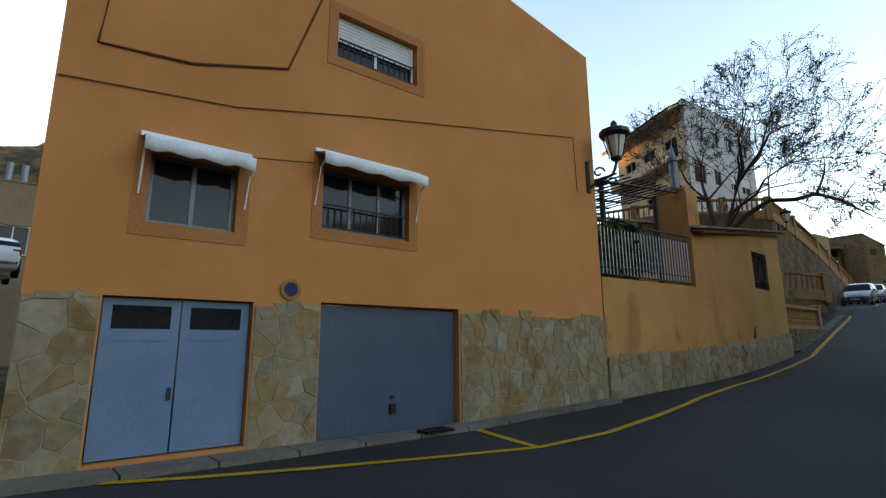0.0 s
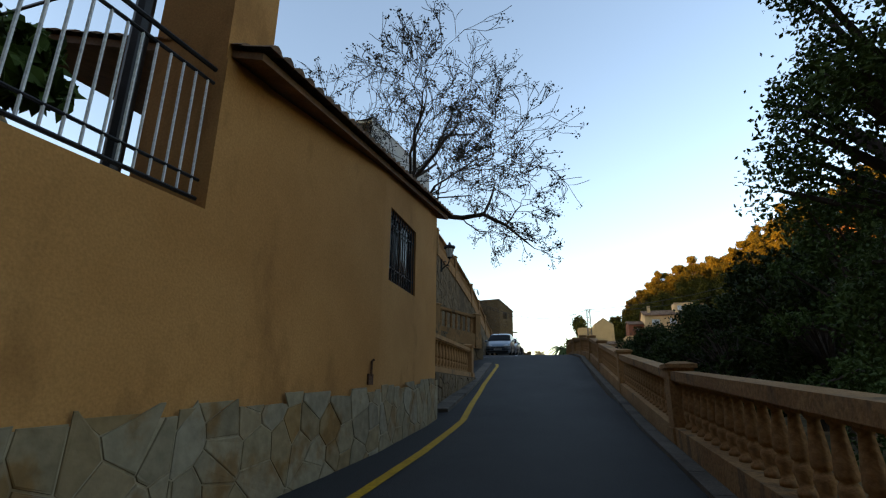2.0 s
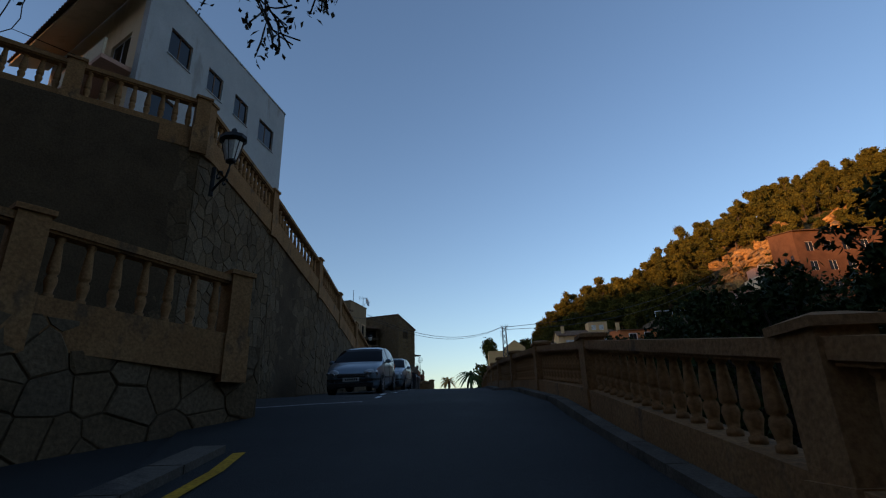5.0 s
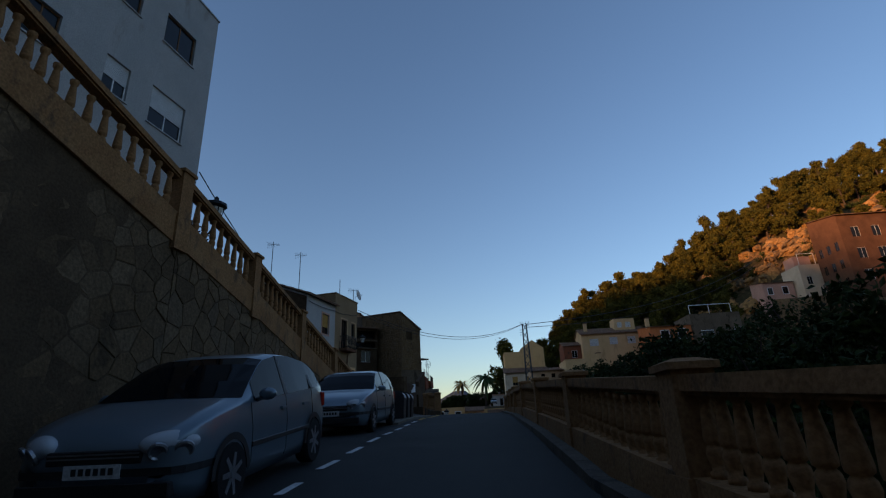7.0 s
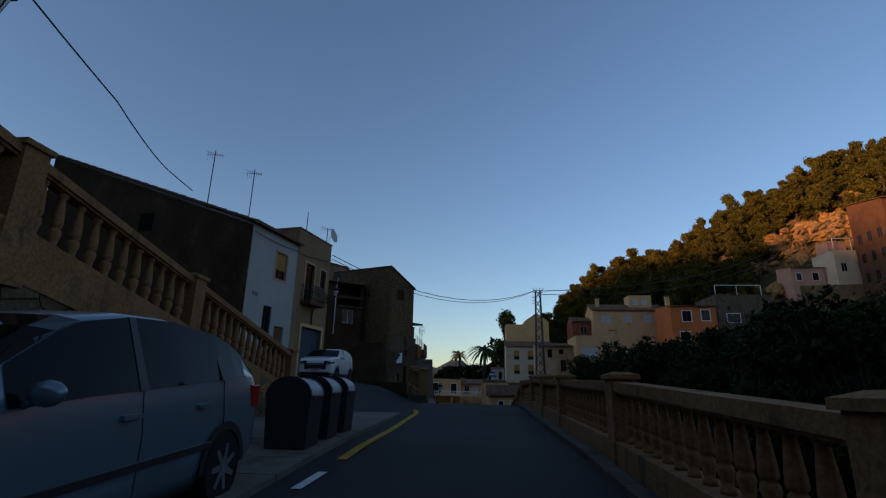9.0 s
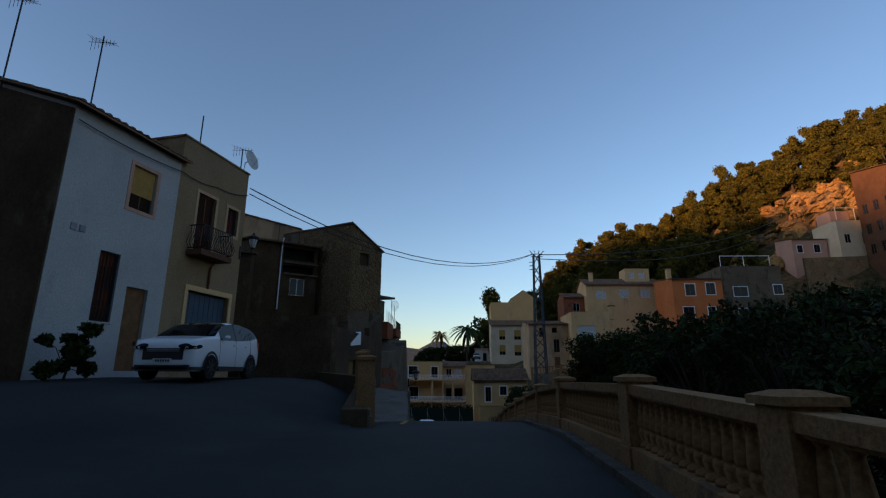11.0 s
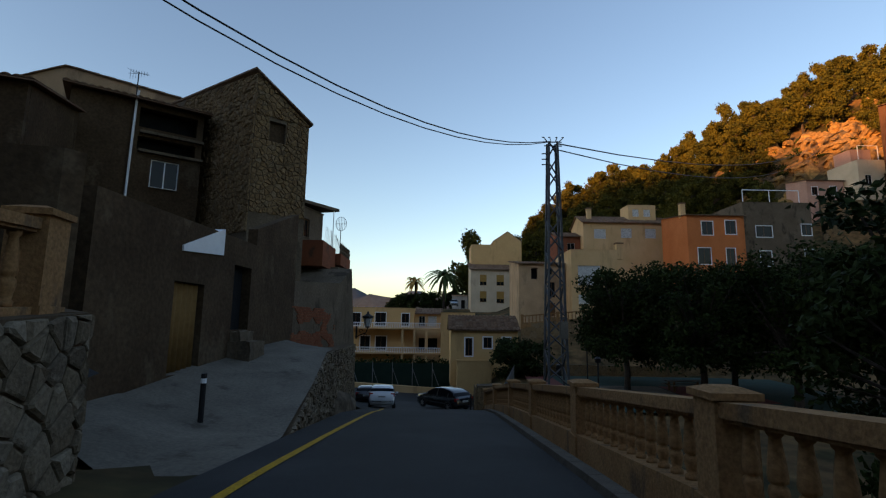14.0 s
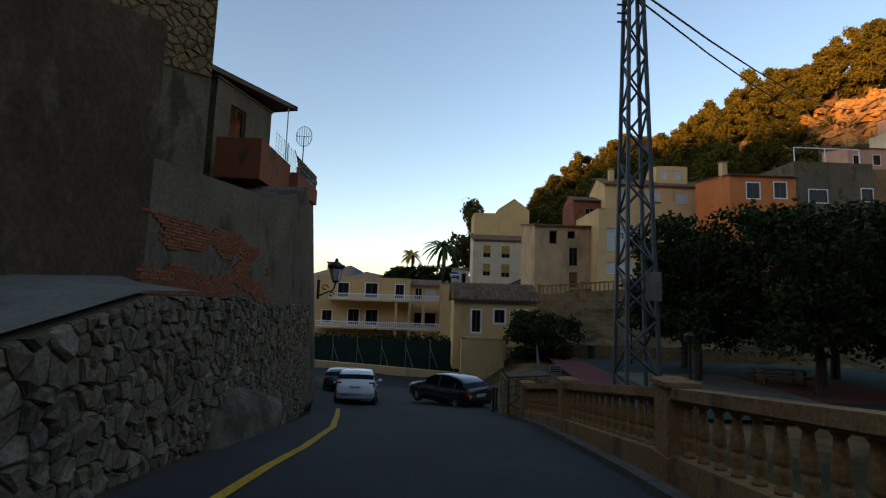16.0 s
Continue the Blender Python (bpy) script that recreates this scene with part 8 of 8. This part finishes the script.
for z in (2.1, 6.55):
    b = thing("balcony", (-14, 178, z), "long white balustraded balcony", "balcony", "village balconies")
    bm = BM()
    box(bm, -23.4 if z < 4 else -21.6, -3.5, 178.0, 181.0, z - 0.25, z)
    part("balcony_slab", bm, "cream", b)
    bm = BM()
    box(bm, -23.4 if z < 4 else -21.6, -3.5, 178.0, 178.25, z + 0.8, z + 0.95)
    part("top_rail", bm, "white", b)
    x = -23.2 if z < 4 else -21.4
    while x < -3.6:
        shared("baluster", wb, (x, 178.12, z), b)
        x += 0.32
for x in (-10.6, -8.4, -6.2):
    bm = BM()
    box(bm, x - 0.18, x + 0.18, 178.1, 178.45, -1.5, 6.3)
    tagged(part("balcony_pillar", bm, "cream"), "square cream pillar under the balcony", "pillar")
far_house("village_house", "plain yellow wall block beside the balcony house", -3.6, 2.6, 177, -2, 9.4, 8, "lemon", [], roof="flat")
# tall white and yellow house
far_house("village_house", "white house with ochre doors, balcony and tiled roof", 3.7, 17.2, 205, 8, 20.4, 9, "palecream",
          [(2.2, 3.8, 16.6, 19.2, "ochre", "ochrewood"), (6.2, 8.0, 16.6, 19.2, "ochre", "ochrewood"), (11.0, 12.4, 16.6, 19.2, "ochre", "ochrewood"),
           (2.2, 3.8, 12.6, 15.2, "ochre", "ochrewood"), (6.2, 8.0, 12.4, 15.2, "ochre", "ochrewood"), (11.0, 12.4, 12.8, 15.2, "ochre", "ochrewood")], roof="shed", ridge=2.6, over=0.5, rows=9)
far_house("village_house", "plain cream upper block behind the white house", 4.3, 10.0, 212, 8, 27.6, 9, "lemon", [], roof="flat")
house("village_house", "plain cream gabled block behind the white house", [(17.2, 212), (17.2, 221), (10.05, 221), (10.05, 212)], 8, 28.6, "lemon", {}, roof="gable", ridge=2.6, over=0.15, group="village houses", rows=8)
far_house("village_house", "low grey-white house among the trees on the knoll", -0.4, 3.4, 213, 10, 14.4, 4, "whiteplaster", [(2.2, 3.2, 11.2, 13.4, "void")], roof="shed", ridge=0.5, over=0.3, tiled=False)
# old cracked house
far_house("village_house", "old peeling beige house with dark openings and tiled eave", 7.3, 14.0, 157, 4, 16.2, 9, "peach",
          [(1.8, 2.7, 14.0, 15.6, "void"), (4.0, 4.9, 14.7, 15.6, "void"), (4.2, 5.2, 11.4, 13.6, "glass", "wood"), (4.2, 5.2, 8.8, 10.6, "door")], roof="shed", ridge=1.4, over=0.4, rows=9)
far_house("village_house", "cream modern house with wide shuttered windows", 14.1, 20.5, 154, 4, 17.9, 9, "cream",
          [(0.9, 4.0, 13.0, 15.7, "shutter"), (0.9, 4.0, 10.4, 11.7, "shutter")], roof="flat")
far_house("village_house", "upper cream house with tiled roof and chimney", 22.5, 38.5, 176, 12, 26.4, 8, "cream",
          [(2.0, 4.2, 23.4, 25.2, "shutter"), (7.0, 9.0, 23.6, 25.4, "shutter"), (11.5, 13.5, 23.6, 25.4, "shutter")], roof="gable", ridge=2.0, over=0.5, rows=9)
far_house("village_house", "small cream roof room", 31.6, 36.8, 177.5, 24, 30.2, 4, "cream", [(0.8, 2.0, 28.0, 29.4, "shutter"), (2.9, 4.2, 28.0, 29.4, "shutter")], roof="flat")
far_house("village_house", "bright red-orange house with dark framed windows", 36.2, 45.6, 165, 10, 25.6, 9, "redplaster",
          [(2.4, 4.2, 22.4, 24.6, "framed"), (6.3, 8.0, 22.6, 24.8, "framed"), (1.6, 3.6, 17.6, 20.2, "framed"), (6.2, 7.6, 17.2, 20.2, "framed")], roof="shed", ridge=1.2, over=0.4, rows=8)
far_house("village_house", "grey cement house with white windows and roof terrace", 46.2, 57.6, 166, 10, 28.2, 10, "greyplaster",
          [(2.0, 4.6, 22.4, 24.2, "framed"), (9.6, 11.2, 22.8, 24.6, "framed"), (2.4, 4.2, 17.6, 20.0, "framed"), (9.8, 11.4, 17.8, 20.4, "framed")], roof="flat")
fr = thing("roof_pergola", (50, 166, 28.2), "white steel frame on the grey house terrace", "frame")
for x in (46.5, 51, 56):
    bm = BM()
    tube(bm, [(x, 166.3, 28.2), (x, 166.3, 30.4)], 0.07, 5)
    part("post", bm, "white", fr)
bm = BM()
tube(bm, [(46.5, 166.3, 30.4), (56, 166.3, 30.4)], 0.08, 5)
part("beam", bm, "white", fr)
far_house("village_house", "small pink house with two windows", 84.5, 93.6, 201, 30, 43.0, 7, "pinkplaster", [(1.2, 2.6, 39.4, 41.4, "framed"), (5.6, 7.2, 39.4, 41.6, "framed")], roof="shed", ridge=1.2, over=0.4)
far_house("village_house", "white house with green shutters under the cliff", 94, 104.4, 197, 28, 47.0, 9, "palecream", [(1.5, 3.0, 41.0, 43.4, "plain"), (6.0, 7.6, 40.8, 43.8, "door"), (8.6, 9.8, 41.5, 43.8, "plain"), (8.6, 9.8, 37.4, 39.4, "plain")], roof="flat")
far_house("village_house", "small roof room of the white house", 94.3, 99.2, 199, 46.8, 50.2, 5, "pinkplaster", [], roof="flat")
far_house("village_house", "tall brown house with rows of windows", 98.6, 126, 183, 22, 57.0, 12, "brownplaster",
          [(3 + 5.5 * i, 5.2 + 5.5 * i, 38 + 6.2 * j, 41 + 6.2 * j, "glass") for i in range(4) for j in range(3)], [(1.5 + 3.4 * i, 3.0 + 3.4 * i, 37 + 5.2 * j, 39.6 + 5.2 * j, "glass", "wood") for i in range(3) for j in range(3)], roof="shed", ridge=2.5, over=0.8)
far_house("village_house", "small brick-red house between the roofs", 18.0, 25.0, 178, 12, 24.0, 7, "brick", [(2, 3.4, 21.0, 22.8, "glass")], roof="gable", ridge=1.4, over=0.4)
for x, y, z, h in ((24.2, 178, 27.2, 2.2), (21.5, 156, 17.9, 1.2), (36.5, 167, 26.6, 1.3), (-22.5, 183, 10.2, 2.4), (90, 206, 43, 1.2)):
    ch = thing("chimney", (x, y, z), "plastered chimney with a flat cap", "chimney", "village chimneys")
    bm = BM()
    box(bm, x - 0.4, x + 0.4, y - 0.4, y + 0.4, z - 1.0, z + h)
    part("shaft", bm, "cream", ch)
    bm = BM()
    box(bm, x - 0.52, x + 0.52, y - 0.52, y + 0.52, z + h, z + h + 0.18)
    part("cap", bm, "tile", ch)
# garden wall with balustrade below the cream houses
stone_wall("wall_village", (6.8, 152.5), (21, 150.5), 2.5, 3.0, 7.6, 9.0, 0.6, 0.6, 401, "tan rubble garden wall below the houses", stone="oldstone", limit=110)
balustrade("village_balustrade", [(7.0, 152.6, 7.6), (11.6, 152.0, 8.05), (16.2, 151.4, 8.5), (20.8, 150.8, 9.0)], 0.0, 1.1, "tan balustrade on the village garden wall", spacing=0.45, fat=1.3, base_t=0.14, rail_t=0.12)
stone_wall("wall_park", (7.5, 141.5), (32, 139.5), 1.8, 1.8, 3.3, 3.3, 0.5, 0.45, 402, "low rubble wall round the park", stone="oldstone", limit=110)
stone_wall("wall_terrace", (83, 195.4), (98.2, 194.6), 26, 26, 36.6, 36.9, 0.6, 0.9, 403, "tan rubble terrace wall below the hillside houses", stone="oldstone", limit=20)
stone_wall("wall_terrace", (92, 181.6), (128, 180.8), 18, 18, 32.4, 33.4, 0.6, 0.9, 404, "tan rubble terrace wall below the brown house", stone="oldstone", limit=20)
# wall, fence and hedge behind the bend
bm = BM()
hexa(bm, [(-22, 147.0, -2), (-1.6, 147.0, -2), (-1.6, 147.5, -2), (-22, 147.5, -2), (-22, 147.0, 0.9), (-1.6, 147.0, -0.25), (-1.6, 147.5, -0.25), (-22, 147.5, 0.9)])
tagged(part("wall_bend", bm, "cream"), "low cream wall behind the bend", "wall", kind="structure")
fn = thing("mesh_fence", (-10, 149, 0), "green mesh fence on slanted posts above the wall", "fence")
bm = BM()
hexa(bm, [(-20, 149.0, -0.5), (-2, 149.0, -0.5), (-2, 149.04, -0.5), (-20, 149.04, -0.5), (-20, 149.0, 2.6), (-2, 149.0, 2.6), (-2, 149.04, 2.6), (-20, 149.04, 2.6)])
part("mesh_panel", bm, "greenmesh", fn)
for k in range(8):
    bm = BM()
    x = -19.5 + k * 2.45
    tube(bm, [(x, 148.9, -0.6), (x, 148.9, 2.7)], 0.04, 5)
    tube(bm, [(x, 148.9, 2.0), (x + 0.8, 148.5, 0.0)], 0.03, 5)
    part("post", bm, "galv", fn)
# building up the first side street
house("far_street_house", "beige house with two chimney pipes up the side street", [(-34, -7), (-33, 1.5), (-42, 2), (-43, -7)], 1.0, 10.2, "beige", {0: [(5.5, 6.8, 6.5, 8.0, "glass")]}, roof="flat")
for y in (-1.4, -0.8):
    bm = BM()
    tube(bm, [(-33.8, y, 10.0), (-33.8, y, 11.3)], 0.16, 8)
    tagged(part("chimney_pipe", bm, "galv"), "short steel chimney pipe", "chimney", "chimney pipes")
# low wall beside the first camera
bm = BM()
hexa(bm, [(-9.5, -1.6, 0), (-5.2, -3.2, 0), (-5.3, -3.5, 0), (-9.6, -1.9, 0), (-9.5, -1.6, 2.75), (-5.2, -3.2, 2.6), (-5.3, -3.5, 2.6), (-9.6, -1.9, 2.75)])
tagged(part("wall_low", bm, "ochre"), "low stained ochre wall at the corner", "wall", kind="structure")
# park: bench, lamps, litter bin, fence
bn = thing("picnic_bench", (16.2, 128.0, 2.37), "pale wooden picnic bench in the park", "bench")
for z, y0, y1 in ((2.85, 127.0, 127.4), (3.15, 127.5, 128.6), (2.85, 128.7, 129.1)):
    for k in range(2 if y1 - y0 < 0.6 else 4):
        bm = BM()
        w = (y1 - y0) / (2 if y1 - y0 < 0.6 else 4)
        box(bm, 14.6, 17.8, y0 + k * w, y0 + (k + 1) * w - 0.02, z, z + 0.06)
        part("plank", bm, "concrete", bn)
for x in (15.0, 17.4):
    bm = BM()
    box(bm, x - 0.05, x + 0.05, 127.1, 129.0, 2.75, 2.84)
    box(bm, x - 0.06, x + 0.06, 127.5, 127.65, 2.3, 3.15)
    box(bm, x - 0.06, x + 0.06, 128.45, 128.6, 2.3, 3.15)
    part("leg", bm, "wood", bn)
for x, y in ((6.0, 118.8), (10.5, 136)):
    lp = thing("park_lamp", (x, y, 2.35), "short black park lamp post", "lamp", "park lamps")
    bm = BM()
    tube(bm, [(x, y, 2.2), (x, y, 5.2)], 0.06, 8)
    part("pole", bm, "iron", lp)
    bm = BM()
    lathe(bm, [(0.08, 5.2), (0.2, 5.25), (0.22, 5.5), (0.1, 5.6)], (x, y, 0), 10)
    part("lamp_head", bm, "iron", lp)
bm = BM()
lathe(bm, [(0.25, 0), (0.3, 0.1), (0.32, 0.9), (0.34, 1.1), (0.1, 1.2)], (8.6, 139.5, 2.3), 10)
tagged(part("litter_bin", bm, "plastic"), "dark litter bin by the park wall", "bin")
pf = thing("park_fence", (0, 128, 2), "grey steel bar fence along the park path", "fence")
bm = BM()
tube(bm, [(0, 0, 0), (0, 0, 1.3)], 0.03, 5)
me = mesh_of("bar", bm, "grey_steel")
for k in range(40):
    t = k / 39
    shared("bar", me, (-0.4 + 3.6 * t, 117.5 + 18 * t, 2.3), pf)
for z in (2.5, 3.5):
    bm = BM()
    tube(bm, [(-0.4, 117.5, z), (3.2, 135.5, z)], 0.035, 5)
    part("rail", bm, "grey_steel", pf)
bm = BM()
box(bm, 0.15, 0.62, 118.6, 118.64, 3.8, 4.15, 0.01)
sg = tagged(part("park_sign", bm, "galv"), "small grey sign with unreadable lines on a post", "sign")
for k in range(3):
    bm = BM()
    box(bm, 0.2, 0.57, 118.585, 118.598, 3.87 + 0.09 * k, 3.91 + 0.09 * k)
    part("text_bar", bm, "darkleaf", sg)
bm = BM()
tube(bm, [(0.38, 118.66, 2.2), (0.38, 118.66, 3.95)], 0.03, 5)
part("sign_post", bm, "galv", sg)
for x, y in ((-2.2, 117.8), (-1.9, 119.2)):
    bm = BM()
    tube(bm, [(x, y, road_z(y) - 0.1), (x, y, road_z(y) + 0.95)], 0.05, 8)
    tagged(part("bollard", bm, "iron"), "black iron bollard at the end of the balustrade", "bollard", "bollards")
# drain grate and utility patch before the garage
bm = BM()
for k in range(8):
    box(bm, -7.45 + 0.0, -7.15, 4.3 + k * 0.07, 4.34 + k * 0.07, 0.66, 0.70)
tagged(part("drain_grate", bm, "iron"), "black iron drain grate before the garage", "drain grate")
